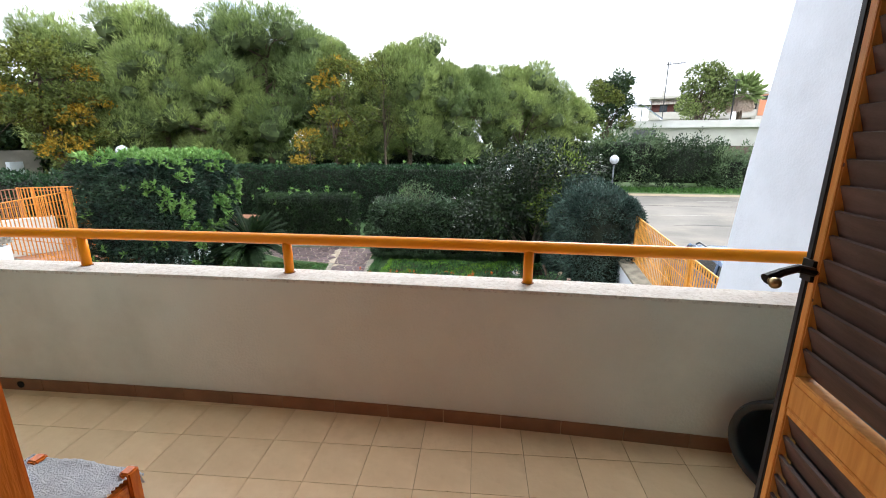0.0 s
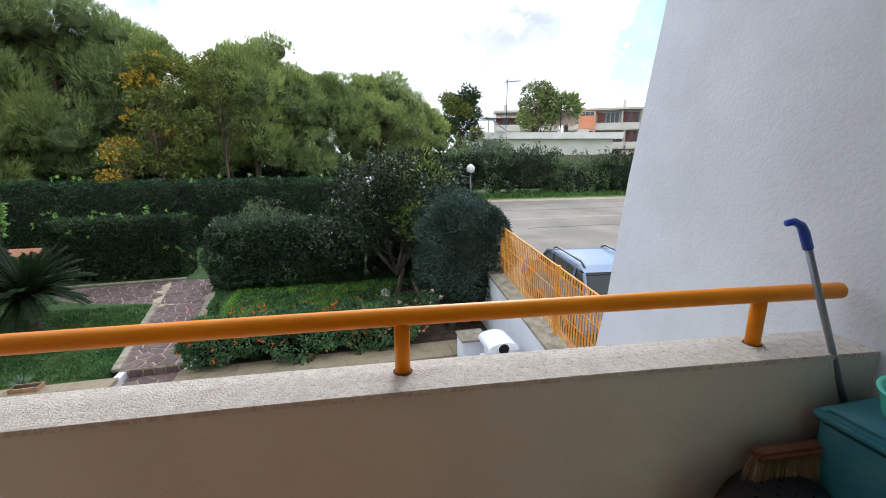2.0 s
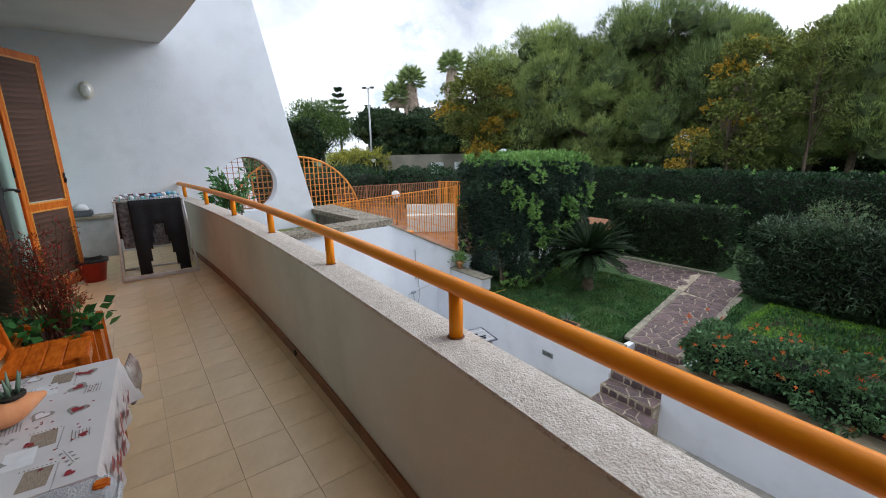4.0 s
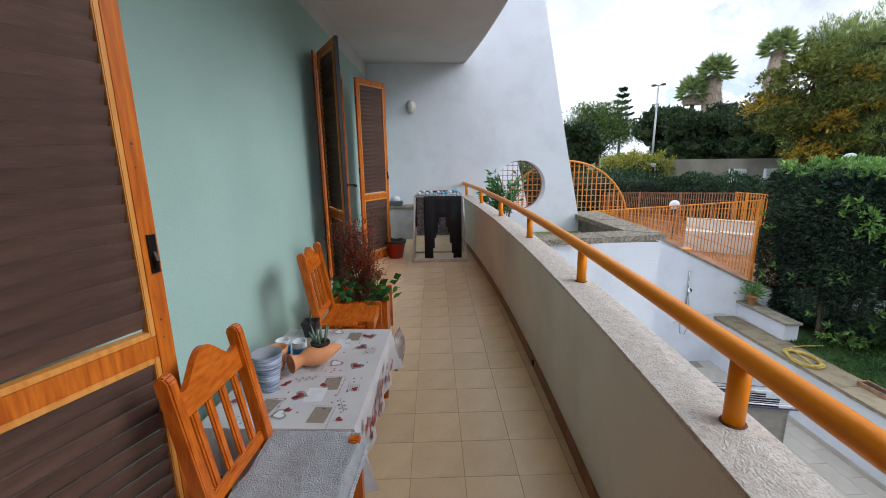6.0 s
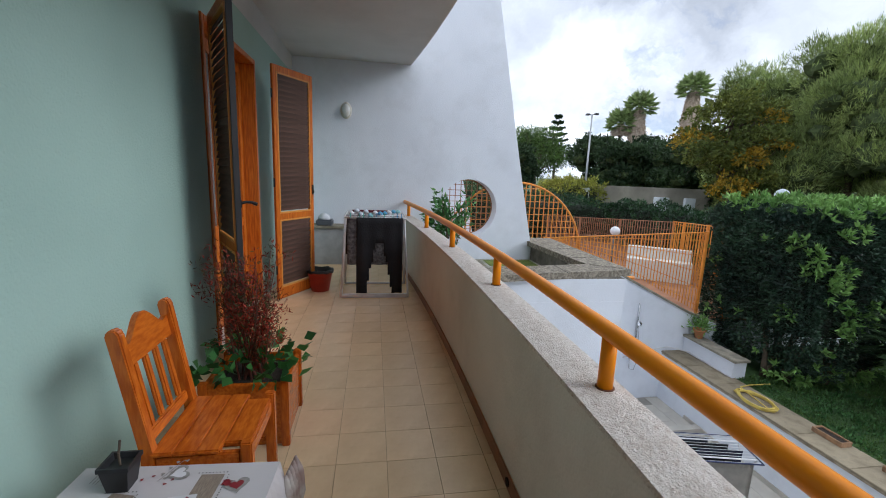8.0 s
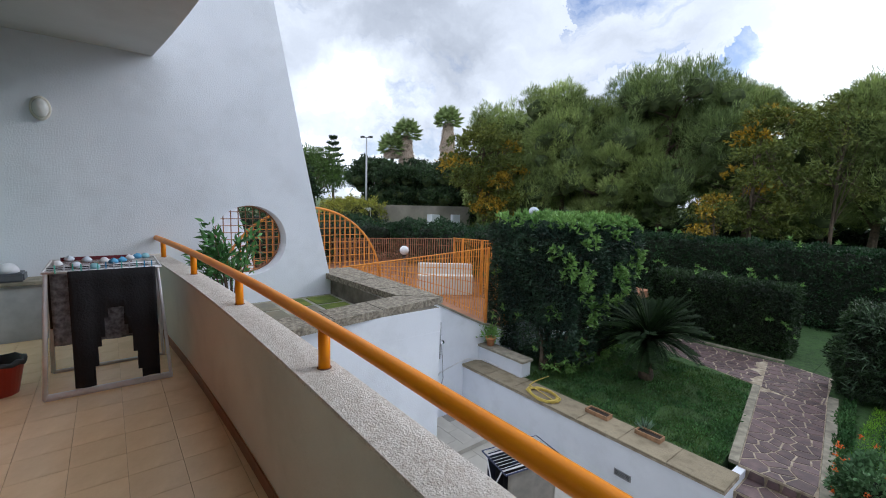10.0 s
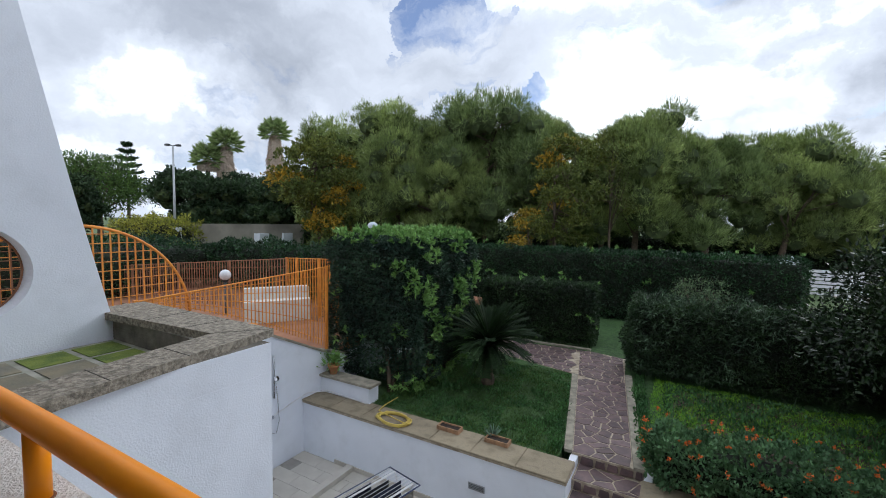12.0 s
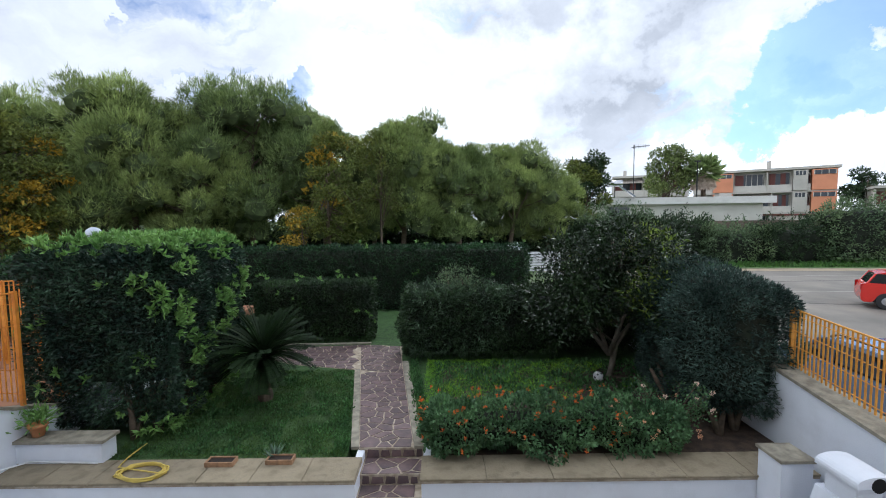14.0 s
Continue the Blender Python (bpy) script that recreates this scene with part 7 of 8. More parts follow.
# ---- distance, east: houses ----
M_BWHITE = mat("pale_render", (0.52, 0.49, 0.44), 0.9, (0.44, 0.42, 0.38), 0.6, 0.2, 10, stain=0.4, stain_color=(0.3, 0.28, 0.25), stain_scale=0.5)
M_PEACH = mat("peach_render", (0.72, 0.30, 0.17), 0.9, (0.62, 0.25, 0.14), 0.6)
M_SHUT = mat("red_brown_shutter", (0.16, 0.045, 0.035), 0.6)
M_WIN = mat("dark_window", (0.04, 0.05, 0.06), 0.08, (0.03, 0.035, 0.045), 1.0)
M_RAILW = mat("balcony_front", (0.58, 0.55, 0.50), 0.8, (0.5, 0.47, 0.43), 1.0)


def apartments(at, length, floors, label, turn=0.0, bays=(), z0=0.0):
    """A block of flats: slabs, recessed floors with windows, coloured bays, parapets, chimneys."""
    h = thing("apartment_building", at, label, "building", "", turn)
    def bar(nm, b, m, par=None, lab=""):
        bm = bmesh.new(); box(bm, *b)
        return part(nm, bm, m, par or h, lab)
    H = 3.15
    bar("wall", (0, length, 1.2, 9, 0, H * floors), M_BWHITE)
    bar("roof", (-0.2, length + 0.2, -0.2, 9.2, H * floors, H * floors + 0.35), M_BWHITE)
    rr = random.Random(int(length * 7))
    for f in range(floors):
        z = f * H
        bar("floor_slab", (0, length, 0, 1.2, z - 0.12, z + 0.12), M_BWHITE)
        x = 0.0
        while x < length - 1.5:
            bay = [b for b in bays if b[0] <= x < b[1]]
            if bay:
                b = bay[0]
                if f == 0 or b[2] == "grey":
                    pass
                bar("bay_panel", (b[0], b[1], -0.25, 1.2, z + 0.13, z + H - 0.13), M_PEACH if b[2] == "peach" else M_BWHITE, None, "peach coloured panel" if b[2] == "peach" else "")
                wd = bar("bay_window", (b[0] + 0.2, b[1] - 0.2, -0.30, -0.251, z + H - 0.85, z + H - 0.25), M_WIN)
                for q in range(4):
                    u = b[0] + 0.2 + (b[1] - b[0] - 0.4) * q / 3
                    bar("window_bar", (u - 0.04, u + 0.04, -0.34, -0.301, z + H - 0.85, z + H - 0.25), M_RAILW)
                x = b[1]
                continue
            w = rr.choice((3.4, 4.2, 4.8))
            w = min(w, length - x)
            nxt = [b[0] for b in bays if b[0] > x]
            if nxt:
                w = min(w, min(nxt) - x)
            if w < 0.4:
                x += w + 0.01
                continue
            bar("balcony_front", (x + 0.1, x + w - 0.1, 0, 0.12, z + 0.121, z + 1.05), M_RAILW)
            bar("party_fin", (x - 0.08, x + 0.08, 0.0, 1.2, z + 0.121, z + H - 0.121), M_BWHITE)
            bar("dark_opening", (x + 0.3, x + w - 0.3, 1.12, 1.199, z + 0.3, z + H - 0.4), M_WIN)
            bar("shutter_panel", (x + 0.3, x + 0.3 + w * 0.25, 1.05, 1.119, z + 0.3, z + H - 0.4), M_SHUT, None, "red-brown shutter")
            if rr.random() < 0.5:
                bar("shutter_panel", (x + w * 0.55, x + w * 0.75, 1.05, 1.119, z + 0.3, z + H - 0.4), M_SHUT, None, "red-brown shutter")
            else:
                for q in range(4):
                    u = x + w * 0.4 + w * 0.5 * q / 3
                    bar("window_bar", (u - 0.04, u + 0.04, 1.06, 1.118, z + 0.3, z + H - 0.4), M_RAILW)
            if rr.random() < 0.35:
                bm = bmesh.new(); prism(bm, [(0.9, z + H - 0.25), (-0.3, z + H - 0.85), (-0.3, z + H - 0.95), (0.9, z + H - 0.33)], x + 0.3, x + w - 0.3, "x"); part("awning", bm, mat("striped_awning", (0.5, 0.46, 0.4), 0.8, (0.2, 0.16, 0.14), 3, stretch=(12, 0.1, 0.1)), h, "striped fabric awning")
            x += w
    for k in range(int(length / 7)):
        x = 2 + k * 7 + rr.uniform(-1, 1)
        bar("chimney", (x, x + 0.5, 2, 2.5, H * floors + 0.351, H * floors + rr.uniform(1.0, 1.7)), M_BWHITE)
    return h


apartments((38.5, 68.6, -1.25), 17.4, 3, "long three-storey apartment block with peach panels", -33, bays=((2.6, 5.2, "peach"), (12.4, 14.0, "grey"), (14.5, 17.2, "peach")))
apartments((27.5, 73.5, -1.25), 11.5, 3, "pale apartment block with shuttered loggias", -20)
apartments((55.6, 56.6, -1.25), 26.0, 2, "lower pale apartment block with shuttered windows", -38)
apartments((12.8, 84.0, -1.0), 5.2, 3, "distant peach and white apartment house", 0, bays=((0.3, 4.6, "peach"),))
lh = thing("low_house", (15.8, 51.5, -2.2), "low white flat-roofed house behind the bushes", "building", turn=-7)
bm = bmesh.new(); box(bm, 0.3, 19.6, 0.5, 9, 0, 5.25); part("wall", bm, mat("white_house_render", (0.6, 0.59, 0.54), 0.9, (0.52, 0.5, 0.46), 0.4), lh)
bm = bmesh.new(); box(bm, 0, 20.6, -0.3, 9.3, 5.251, 6.05); part("roof", bm, mat("white_fascia", (0.66, 0.65, 0.62), 0.85, (0.56, 0.55, 0.52), 0.7), lh)
bm = bmesh.new(); box(bm, 2.2, 4.6, 0.4, 0.499, 3.9, 5.0); part("window", bm, M_WIN, lh)
bm = bmesh.new(); box(bm, 15.0, 16.4, 1, 2, 6.051, 6.5); part("roof_box", bm, M_BWHITE, lh)
bm = bmesh.new(); box(bm, 20.7, 26.2, -1, 2.6, 2.6, 3.0); box(bm, 20.7, 26.2, -1, -0.8, 3.01, 3.7); part("terrace", bm, M_BWHITE, lh)
bm = bmesh.new(); box(bm, 20.65, 26.4, -1.2, 2.8, 3.75, 3.95); part("terrace_awning", bm, M_SHUT, lh, "dark red flat awning")
sd_ = thing("satellite_dish", (16.6, 51.6, 3.86), "white satellite dish on the low house roof", "dish")
bm = bmesh.new(); lathe(bm, [(0.0, 0.0), (0.35, 0.06), (0.6, 0.2), (0.62, 0.2), (0.36, 0.03), (0.0, -0.03)], 24, m=Matrix.Translation((0, 0, 0.85)) @ pose(0, 0, 0, 65, 0, 35)); part("reflector", bm, M_WTUBE, sd_, smooth=True)
bm = bmesh.new(); tube(bm, [(0, 0.1, 0), (0, 0.1, 0.85)], 0.05, 8); part("mast", bm, M_BLACKP, sd_)
wh = thing("solar_water_heater", (18.6, 51.4, 3.86), "rooftop solar water heater with steel tank", "water heater", turn=-20)
bm = bmesh.new(); tube(bm, [(-0.9, 0, 1.75), (0.9, 0, 1.75)], 0.38, 16); part("tank", bm, CH, wh, smooth=True)
bm = bmesh.new(); prism(bm, [(0.35, 1.5), (0.45, 1.5), (2.3, 0.15), (2.2, 0.05)], -0.9, 0.9, "y"); part("panel", bm, mat("solar_glass", (0.2, 0.24, 0.3), 0.15), wh)
bm = bmesh.new(); tube(bm, [(0, 0, 0), (0, 0, 1.5)], 0.05, 6); part("stand_leg", bm, CH, wh)
an = thing("tv_antenna", (21.6, 53.0, 3.86), "tall rooftop aerial on a thin mast", "aerial")
bm = bmesh.new(); tube(bm, [(0, 0, 0), (0, 0, 6.6)], 0.05, 6); part("mast", bm, M_BLACKP, an)
bm = bmesh.new(); tube(bm, [(-0.3, 0, 6.3), (1.9, 0, 6.5)], 0.03, 5); part("boom", bm, M_BLACKP, an)
for k in range(7):
    bm = bmesh.new(); x = -0.1 + k * 0.3; tube(bm, [(x, -0.5, 6.32 + k * 0.027), (x - 0.1, 0.5, 6.32 + k * 0.027)], 0.02, 4); tube(bm, [(x, 0, 6.1 + k * 0.027), (x, 0, 6.6 + k * 0.02)], 0.02, 4); part("element", bm, M_BLACKP, an)
sp_ = thing("street_lamp", (28.5, 51.3, -2.2), "slim grey street lamp pole near the apartments", "lamp")
bm = bmesh.new(); tube(bm, [(0, 0, 0), (0, 0, 10.3)], [0.12, 0.06], 8); part("pole", bm, M_BLACKP, sp_)
bm = bmesh.new(); box(bm, -0.3, 0.3, -0.15, 0.15, 10.3, 10.45); part("lamp_head", bm, M_BLACKP, sp_)
bm = bmesh.new(); box(bm, 18.5, 60, 38.8, 39.1, -2.3, 1.15); structure("verge_wall", bm, mat("brown_fence_screen", (0.17, 0.13, 0.1), 0.95, (0.1, 0.08, 0.06), 0.7), "brown boundary screen behind the bushes", "wall")
ga = thing("gate_pier", (1.75, 23.5, -2.2), "white gate pier with a small pitched cap", "pier")
bm = bmesh.new(); box(bm, -0.3, 0.3, -0.3, 0.3, 0, 2.15); part("pier_body", bm, M_WHITE, ga)
bm = bmesh.new(); lathe(bm, [(0.62, 2.151), (0.62, 2.22), (0.05, 2.45)], 4, m=pose(0, 0, 0, 0, 0, 45)); part("pier_cap", bm, M_WHITE, ga)
wg = thing("louvred_gate", (2.4, 23.4, -2.2), "white louvred steel gate beside the pier", "gate")
for k in range(11):
    bm = bmesh.new(); box(bm, 0, 1.9, -0.03, 0.03, 0.2 + k * 0.16, 0.31 + k * 0.16); part("slat", bm, M_WTUBE, wg)


# ---- cars ----
def car(at, turn, paint, label, h=1.5, L=4.1, rails=False):
    c = thing("car", at, label, "car", "parked cars", turn)
    M_CG = mat("car_glass", (0.015, 0.02, 0.022), 0.05)
    def shape(nm, pts, w, m, zoff=0.0, lab=""):
        bm = bmesh.new(); prism(bm, pts, -w, w, "y")
        part(nm, bm, m, c, lab, smooth=False, bevel=0.035)
    a, b = -L / 2, L / 2
    arch = [[(x + 0.38 * math.cos(math.pi * (1 - q / 10)), 0.26 + 0.42 * math.sin(math.pi * q / 10)) for q in range(11)] for x in (a + 0.75, b - 0.8)]
    shape("body", [(a + 0.06, 0.26)] + arch[0] + arch[1] + [(b - 0.04, 0.26), (b, 0.42), (b - 0.02, 0.62), (b - 0.14, 0.78), (b - 0.5, 0.9), (b - 0.95, 0.99), (a + 0.14, 1.03), (a + 0.03, 0.92), (a, 0.7), (a, 0.42)], 0.84, paint)
    shape("wheel_well", [(a + 0.3, 0.3), (b - 0.35, 0.3), (b - 0.4, 0.7), (a + 0.3, 0.7)], 0.62, M_BLACKP, 0, "black underbody")
    k = h / 1.5
    shape("cabin", [(a + 0.15, 1.0), (b - 1.0, 0.97), (b - 1.65, 1.40 * k), (b - 2.1, 1.46 * k), (a + 0.75, 1.46 * k), (a + 0.4, 1.38 * k)], 0.70, M_CG, 0, "dark glazed cabin")
    shape("roof", [(b - 1.68, 1.405 * k), (b - 2.1, 1.47 * k), (a + 0.72, 1.47 * k), (a + 0.40, 1.40 * k), (a + 0.6, 1.40 * k), (b - 1.9, 1.40 * k)], 0.71, paint)
    for sy in (-1, 1):
        for u, v in (((b - 1.05, 0.97), (b - 1.72, 1.41 * k)), ((0.1, 0.98), (0.05, 1.42 * k)), ((a + 0.95, 0.98), (a + 0.8, 1.42 * k)), ((a + 0.18, 1.0), (a + 0.42, 1.4 * k))):
            bm = bmesh.new(); tube(bm, [(u[0], sy * 0.715, u[1]), (v[0], sy * 0.70, v[1])], 0.035, 6); part("window_pillar", bm, paint, c)
        for x in (a + 0.75, b - 0.8):
            bm = bmesh.new(); lathe(bm, [(0.18, -0.1), (0.31, -0.1), (0.33, -0.06), (0.33, 0.06), (0.31, 0.1), (0.18, 0.1)], 26, m=Matrix.Translation((x, sy * 0.78, 0.33)) @ pose(0, 0, 0, 90, 0, 0))
            w = part("wheel", bm, M_BLACKP, c, "black tyre")
            bm = bmesh.new(); lathe(bm, [(0.0, -0.015), (0.05, -0.02), (0.19, 0.0), (0.2, 0.03), (0.0, 0.03)], 14, m=Matrix.Translation((x, sy * 0.875, 0.33)) @ pose(0, 0, 0, 90 * sy, 0, 0))
            part("rim", bm, mat("alloy", (0.5, 0.5, 0.52), 0.3, metal=0.8), w, "silver wheel rim")
        bm = bmesh.new(); box(bm, b - 0.13, b + 0.012, sy * 0.62 - 0.16, sy * 0.62 + 0.16, 0.62, 0.78); part("headlight", bm, mat("lamp_glass", (0.6, 0.62, 0.64), 0.1), c, bevel=0.02)
        bm = bmesh.new(); box(bm, a - 0.012, a + 0.12, sy * 0.70 - 0.1, sy * 0.70 + 0.1, 0.72, 0.98); part("tail_light", bm, mat("tail_red", (0.4, 0.01, 0.01), 0.2), c, bevel=0.02)
        bm = bmesh.new(); box(bm, b - 1.35, b - 1.2, sy * 0.86 - 0.07, sy * 0.86 + 0.07, 0.95, 1.07); part("door_mirror", bm, paint, c, bevel=0.02)
        if rails:
            bm = bmesh.new(); tube(bm, [(b - 1.8, sy * 0.6, 1.45 * k), (b - 2.0, sy * 0.6, 1.53 * k), (a + 0.8, sy * 0.6, 1.53 * k), (a + 0.6, sy * 0.6, 1.44 * k)], 0.022, 8); part("roof_rail", bm, M_BLACKP, c, "black roof rail", smooth=True)
    return c


car((5.6, 7.7, -2.2), 82, mat("blue_grey_paint", (0.16, 0.22, 0.34), 0.2, (0.14, 0.2, 0.31), 1, spec=0.7), "dusty blue-grey car with roof rails behind the fence", 1.52, 4.2, True)
car((16.65, 16.5, -2.2), -38, mat("red_paint", (0.62, 0.03, 0.02), 0.15, (0.55, 0.025, 0.018), 1, spec=0.7), "small bright red hatchback parked on the asphalt", 1.5, 3.9)

# ---- paving, steps and tiles ----
M_PORPH = mat("porphyry", (0.155, 0.10, 0.098), 0.6, (0.09, 0.062, 0.066), 7, 0.4, 60, island=0.3)
M_MORTAR = mat("mortar", (0.50, 0.43, 0.33), 0.95, (0.26, 0.21, 0.15), 9, 0.5, 60)
path_poly = [(-3.75, 6.66), (-2.87, 6.66), (-3.44, 10.75), (-3.55, 12.0), (-4.45, 12.2), (-7.2, 12.0), (-7.2, 11.2), (-6.2, 10.6), (-4.40, 10.15)]
bm = bmesh.new(); prism(bm, path_poly, ZG - 0.03, ZG + 0.006)
PATH_O = structure("garden_path", bm, M_MORTAR, "garden path of brown crazy paving with pale mortar", "path")


def inside(p, poly):
    c = False
    for (x0, y0), (x1, y1) in zip(poly, poly[1:] + poly[:1]):
        if (y0 > p[1]) != (y1 > p[1]) and p[0] < (x1 - x0) * (p[1] - y0) / (y1 - y0) + x0:
            c = not c
    return c


def clip_half(poly, n, d):
    out = []
    for p, q in zip(poly, poly[1:] + poly[:1]):
        a, b = p[0] * n[0] + p[1] * n[1] - d, q[0] * n[0] + q[1] * n[1] - d
        if a <= 0:
            out.append(p)
        if (a < 0 < b) or (b < 0 < a):
            t = a / (a - b)
            out.append((p[0] + (q[0] - p[0]) * t, p[1] + (q[1] - p[1]) * t))
    return out


def crazy(poly, cell, seed, z0, z1, parent, name="stone", gap=0.014):
    """Irregular flat stones that fill a polygon, each an object under the path."""
    r = random.Random(seed)
    xs, ys = [p[0] for p in poly], [p[1] for p in poly]
    sites = []
    y = min(ys) - cell
    while y < max(ys) + cell:
        x = min(xs) - cell
        while x < max(xs) + cell:
            sites.append((x + r.uniform(-0.45, 0.45) * cell, y + r.uniform(-0.45, 0.45) * cell)); x += cell
        y += cell
    sites = [s for s in sites if inside(s, poly)]
    for s in sites:
        c = [(s[0] - cell, s[1] - cell), (s[0] + cell, s[1] - cell), (s[0] + cell, s[1] + cell), (s[0] - cell, s[1] + cell)]
        for q in sites:
            if q is s or math.hypot(q[0] - s[0], q[1] - s[1]) > 2.6 * cell:
                continue
            n = Vector((q[0] - s[0], q[1] - s[1])); L = n.length; n /= L
            c = clip_half(c, n, n.x * (s[0] + q[0]) / 2 + n.y * (s[1] + q[1]) / 2 - gap)
            if len(c) < 3:
                break
        if len(c) >= 3:
            for e0, e1 in zip(poly, poly[1:] + poly[:1]):
                nx, ny = e1[1] - e0[1], -(e1[0] - e0[0]); L = math.hypot(nx, ny)
                mx_, my_ = (e0[0] + e1[0]) / 2, (e0[1] + e1[1]) / 2
                if math.hypot(s[0] - mx_, s[1] - my_) < L:
                    c2 = clip_half(c, (nx / L, ny / L), (nx * e0[0] + ny * e0[1]) / L - 0.015)
                    if len(c2) >= 3 and inside(((c2[0][0] + s[0]) / 2, (c2[0][1] + s[1]) / 2), poly):
                        c = c2
        if len(c) >= 3:
            bm = bmesh.new(); prism(bm, c, z0, z1 + r.uniform(-0.002, 0.002)); part(name, bm, M_PORPH, parent)


crazy(path_poly, 0.225, 3, ZG + 0.006, ZG + 0.014, PATH_O)
for nm, pts in (("path_kerb", [(-3.752, 6.66), (-4.402, 10.15), (-4.53, 10.15), (-3.88, 6.66)]), ("path_kerb_east", [(-2.868, 6.66), (-3.43, 10.7), (-3.28, 10.7), (-2.72, 6.66)]), ("bed_kerb", [(-8.0, 12.28), (-4.5, 12.42), (-4.5, 12.30), (-8.0, 12.16)])):
    bm = bmesh.new(); prism(bm, pts, ZG - 0.02, ZG + 0.03)
    structure(nm, bm, M_STONE, "pale stone kerb along the path", "kerb")
nos = (6.66, 6.22, 5.92, 5.62, 5.32, 5.02)
for k, y in enumerate(nos):
    z = ZG + 0.012 - 0.163 * (k + 1)
    y1 = nos[k + 1] if k < 5 else 4.72
    bm = bmesh.new(); box(bm, -3.66, -2.72, y1 + 0.002, y + 0.02, ZF, z - 0.008)
    st = structure("garden_step", bm, M_MORTAR, "garden step of brown stone pieces", "step")
    crazy([(-3.65, y1), (-2.73, y1), (-2.73, y - 0.01), (-3.65, y - 0.01)], 0.22, 20 + k, z - 0.008, z, st)
    r2 = random.Random(k); x = -3.64
    while x < -2.8:
        w = r2.uniform(0.12, 0.24); w = min(w, -2.73 - x)
        bm = bmesh.new(); h = r2.uniform(0.105, 0.13); c0, c1 = x + 0.012, x + w - 0.012
        yy = y + 0.004
        prism(bm, [(c0, z + 0.018), (c0 + w * 0.2, z + 0.006), (c1, z + 0.02), (c1 - w * 0.06, z + h), (c0 + w * 0.1, z + h + 0.01)], yy - 0.012, yy + 0.015, "y")
        part("riser_stone", bm, M_PORPH, st, "dark rounded riser stone"); x += w
bm = bmesh.new(); box(bm, -3.66, -2.72, 6.68, 6.9, ZF, ZG - 0.031); structure("step_core", bm, M_MORTAR, "mortared core behind the top step", "step")


def cap_slabs(x0, x1, y0, y1, n, nm, lab):
    bm = bmesh.new(); box(bm, x0, x1, y0 + 0.02, y1 - 0.02, ZG - 0.06, ZG - 0.02)
    o = structure(nm, bm, M_MORTAR, lab, "coping")
    for k in range(n):
        a, b = x0 + (x1 - x0) * k / n, x0 + (x1 - x0) * (k + 1) / n
        bm = bmesh.new(); box(bm, a + 0.003, b - 0.003, y0, y1, ZG - 0.019, ZG + 0.012); part("cap_stone", bm, M_CAP, o, bevel=0.006)


M_CAP = mat("lichen_cap", (0.34, 0.285, 0.195), 0.95, (0.20, 0.165, 0.11), 4, 0.9, 45, stain=0.8, stain_color=(0.12, 0.10, 0.07), stain_scale=4, island=0.08)
cap_slabs(-8.85, -3.65, 5.81, 6.40, 7, "wall_coping_west", "weathered stone slabs capping the garden wall")
cap_slabs(-2.74, 2.88, 5.81, 6.42, 6, "wall_coping_east", "weathered stone slabs capping the garden wall")

M_CTILE = mat("court_tile", (0.52, 0.49, 0.43), 0.6, (0.45, 0.42, 0.37), 3, 0.1, 40, island=0.05)
bm = bmesh.new(); box(bm, 0.0, 0.594, 0.0, 0.294, 0, 0.008); ct = finish("court_tile", bm, M_CTILE)
for i in range(11):
    for j in range(17):
        x, y = -8.84 + i * 0.6 + (0.3 if j % 2 else 0), 0.75 + j * 0.3
        if x + 0.6 < -2.2 and not (x < -5.9 and y < 2.7):
            o = new("tile", ct); o.parent = COURT; o.location = (x, y, ZF - 0.008)
bm = bmesh.new(); box(bm, -7.66, -7.52, 3.0, 5.84, ZF + 0.001, ZF + 0.09); structure("shower_kerb", bm, M_CTILE, "low tiled kerb round the shower tray", "kerb")
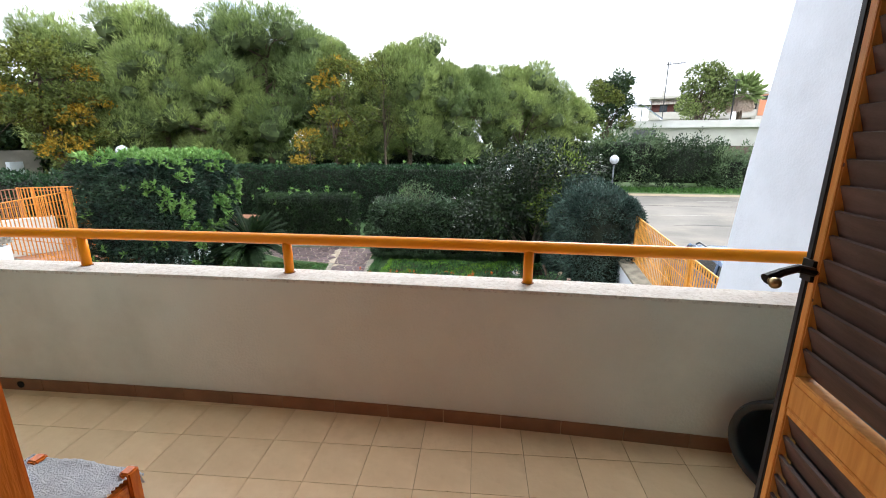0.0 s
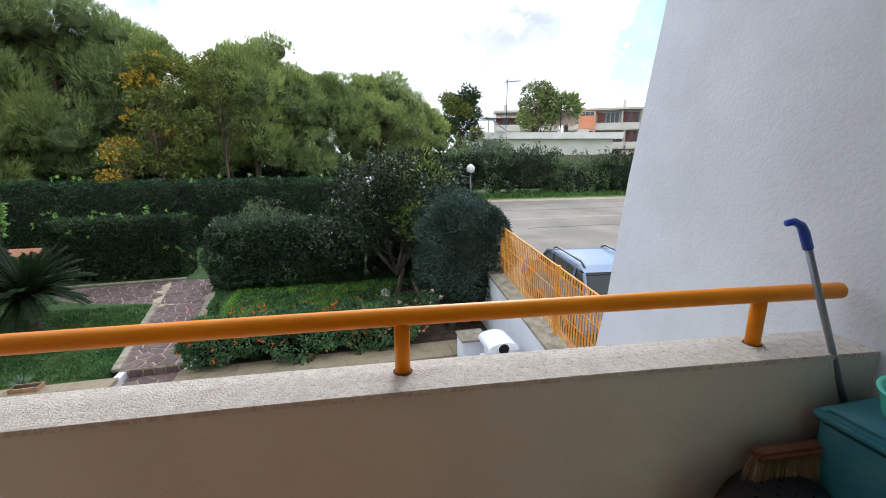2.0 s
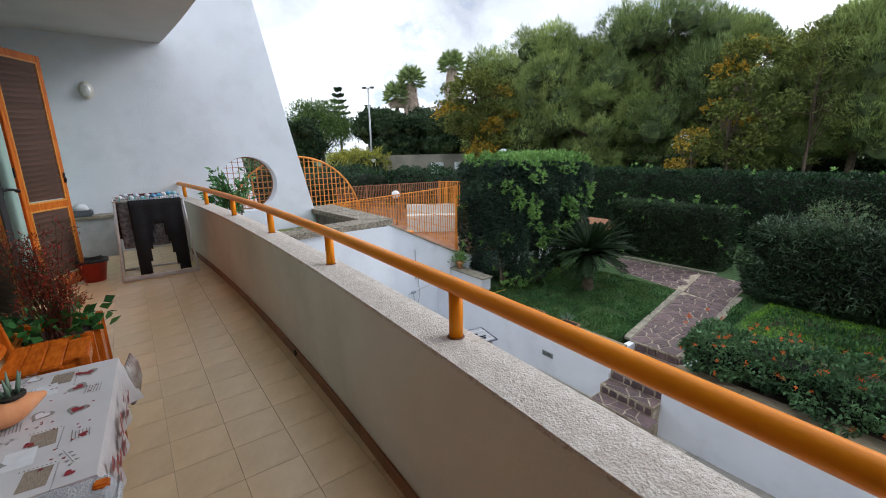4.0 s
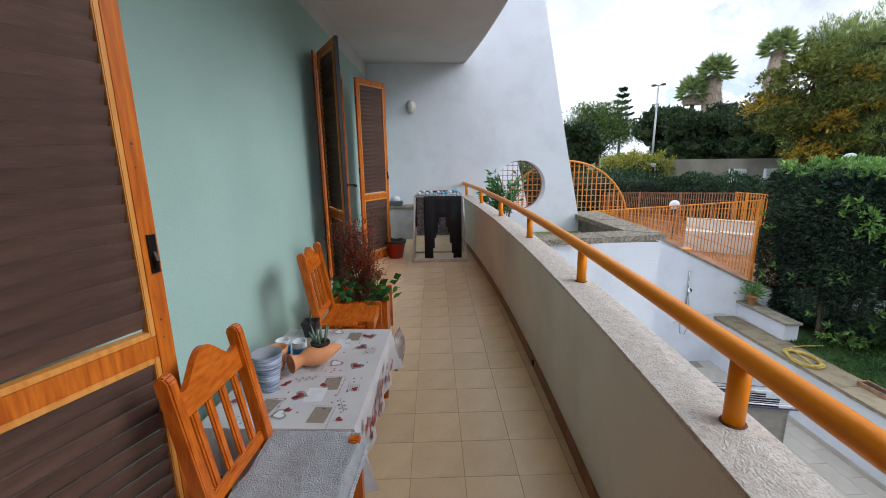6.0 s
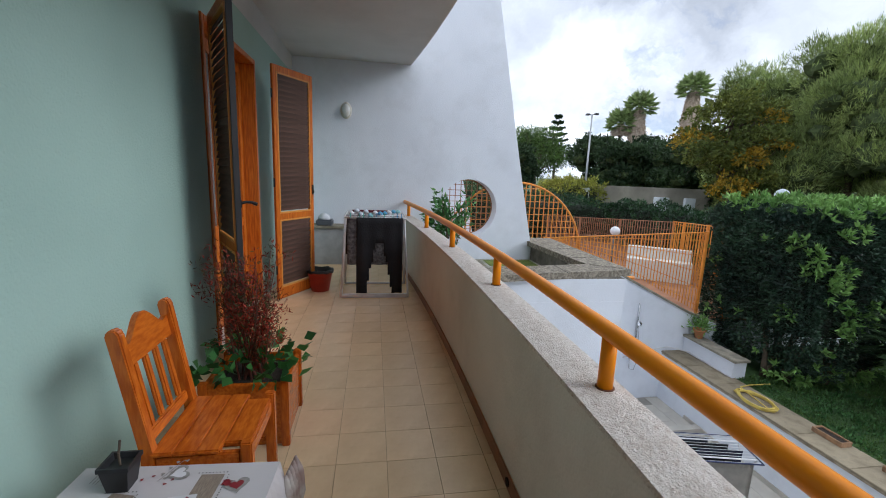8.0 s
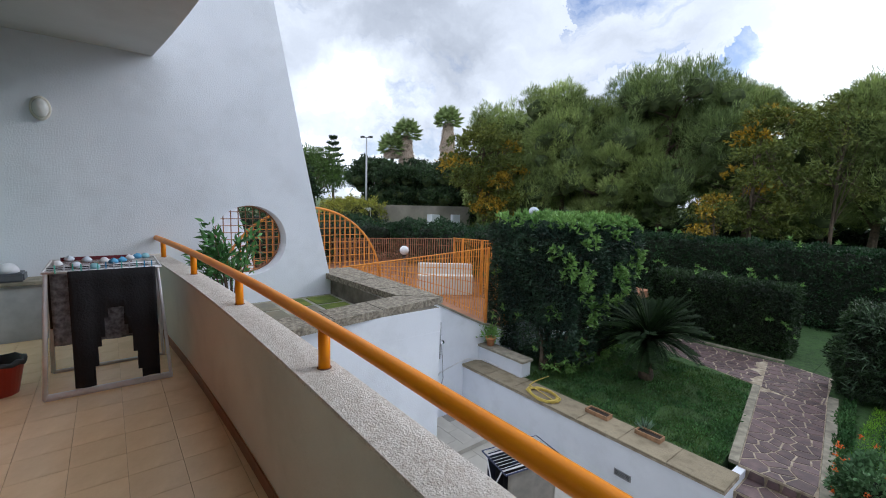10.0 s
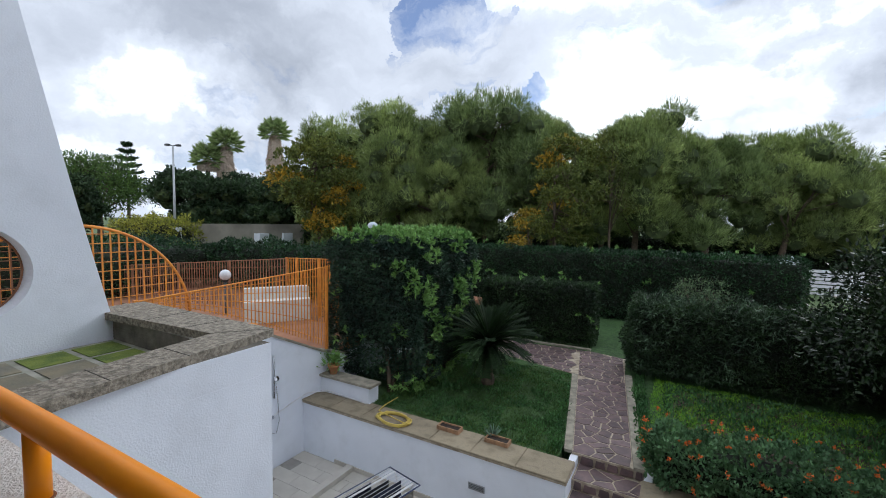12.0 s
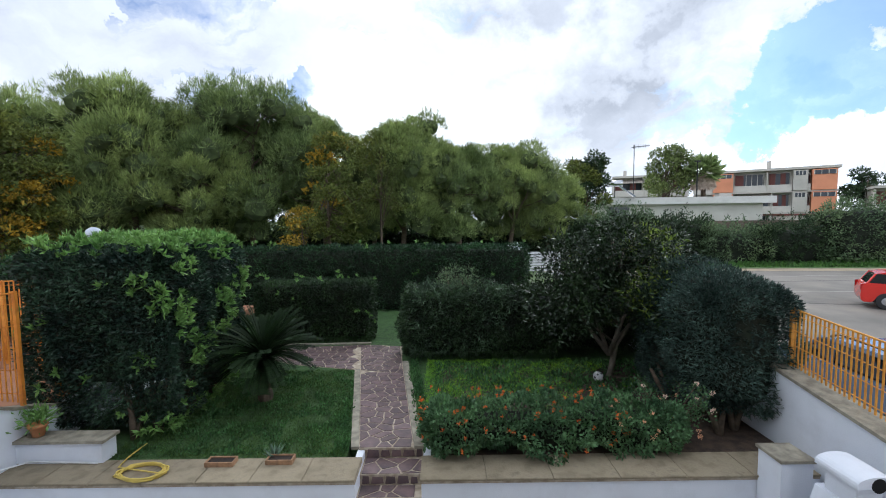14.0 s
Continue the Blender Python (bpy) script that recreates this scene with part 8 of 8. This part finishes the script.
bm = bmesh.new(); box(bm, -8.0, -3.9, 5.83, 5.848, ZF + 0.001, ZF + 0.08); structure("court_skirting", bm, M_CTILE, "pale tile skirting of the courtyard", "baseboard")

bm = bmesh.new(); box(bm, 0.0, 0.267, 0.0, 0.267, 0, 0.008)
tile_me = finish("tile", bm, M_TILE)
for i in range(-32, 8):
    for j in range(-6, 2):
        x, y = i * 0.27, j * 0.27
        x0, x1 = max(x, XL) + 0.002, min(x + 0.27, XR) - 0.002
        lim0, lim1 = arc(x0) - 0.127, arc(x1) - 0.127
        if x1 - x0 < 0.02 or min(lim0, lim1) < y + 0.01:
            if max(lim0, lim1) < y + 0.012:
                continue
        if x >= XL and x + 0.27 <= XR and min(lim0, lim1) > y + 0.27:
            o = new("tile", tile_me); o.parent = FLOOR; o.location = (x + 0.0015, y + 0.0015, -0.008)
        else:
            ya, yb = min(y + 0.268, lim0), min(y + 0.268, lim1)
            if ya > y + 0.004 and yb > y + 0.004 and x1 > x0:
                bm = bmesh.new(); prism(bm, [(x0, y + 0.002), (x1, y + 0.002), (x1, yb), (x0, ya)], -0.008, 0); part("tile", bm, M_TILE, FLOOR)
bm = bmesh.new(); strip(bm, -0.13, -0.126, 0.0, 0.078)
SK = structure("baseboard", bm, M_GROUT, "brown tile baseboard along the parapet", "baseboard")
k = 0
x = XL
while x < XR - 0.05:
    x1 = min(x + 0.33, XR)
    bm = bmesh.new()
    y0, y1 = arc(x + 0.002) - 0.131, arc(x1 - 0.002) - 0.131
    prism(bm, [(x + 0.002, y0 - 0.008), (x1 - 0.002, y1 - 0.008), (x1 - 0.002, y1), (x + 0.002, y0)], 0.0, 0.08); part("baseboard_tile", bm, M_SKIRT, SK); x = x1
dn = thing("floor_drain", (-2.96, arc(-2.96) - 0.141, 0.045), "small drain disc in the baseboard, blackened as a shaded hole", "drain")
# no real recess: the black disc is the drain's shade as colour
bm = bmesh.new(); lathe(bm, [(0.0, 0.0), (0.022, 0.0), (0.024, 0.006), (0.0, 0.004)], 14, m=pose(0, 0, 0, 90, 0, 0)); part("drain_mouth", bm, mh, dn)
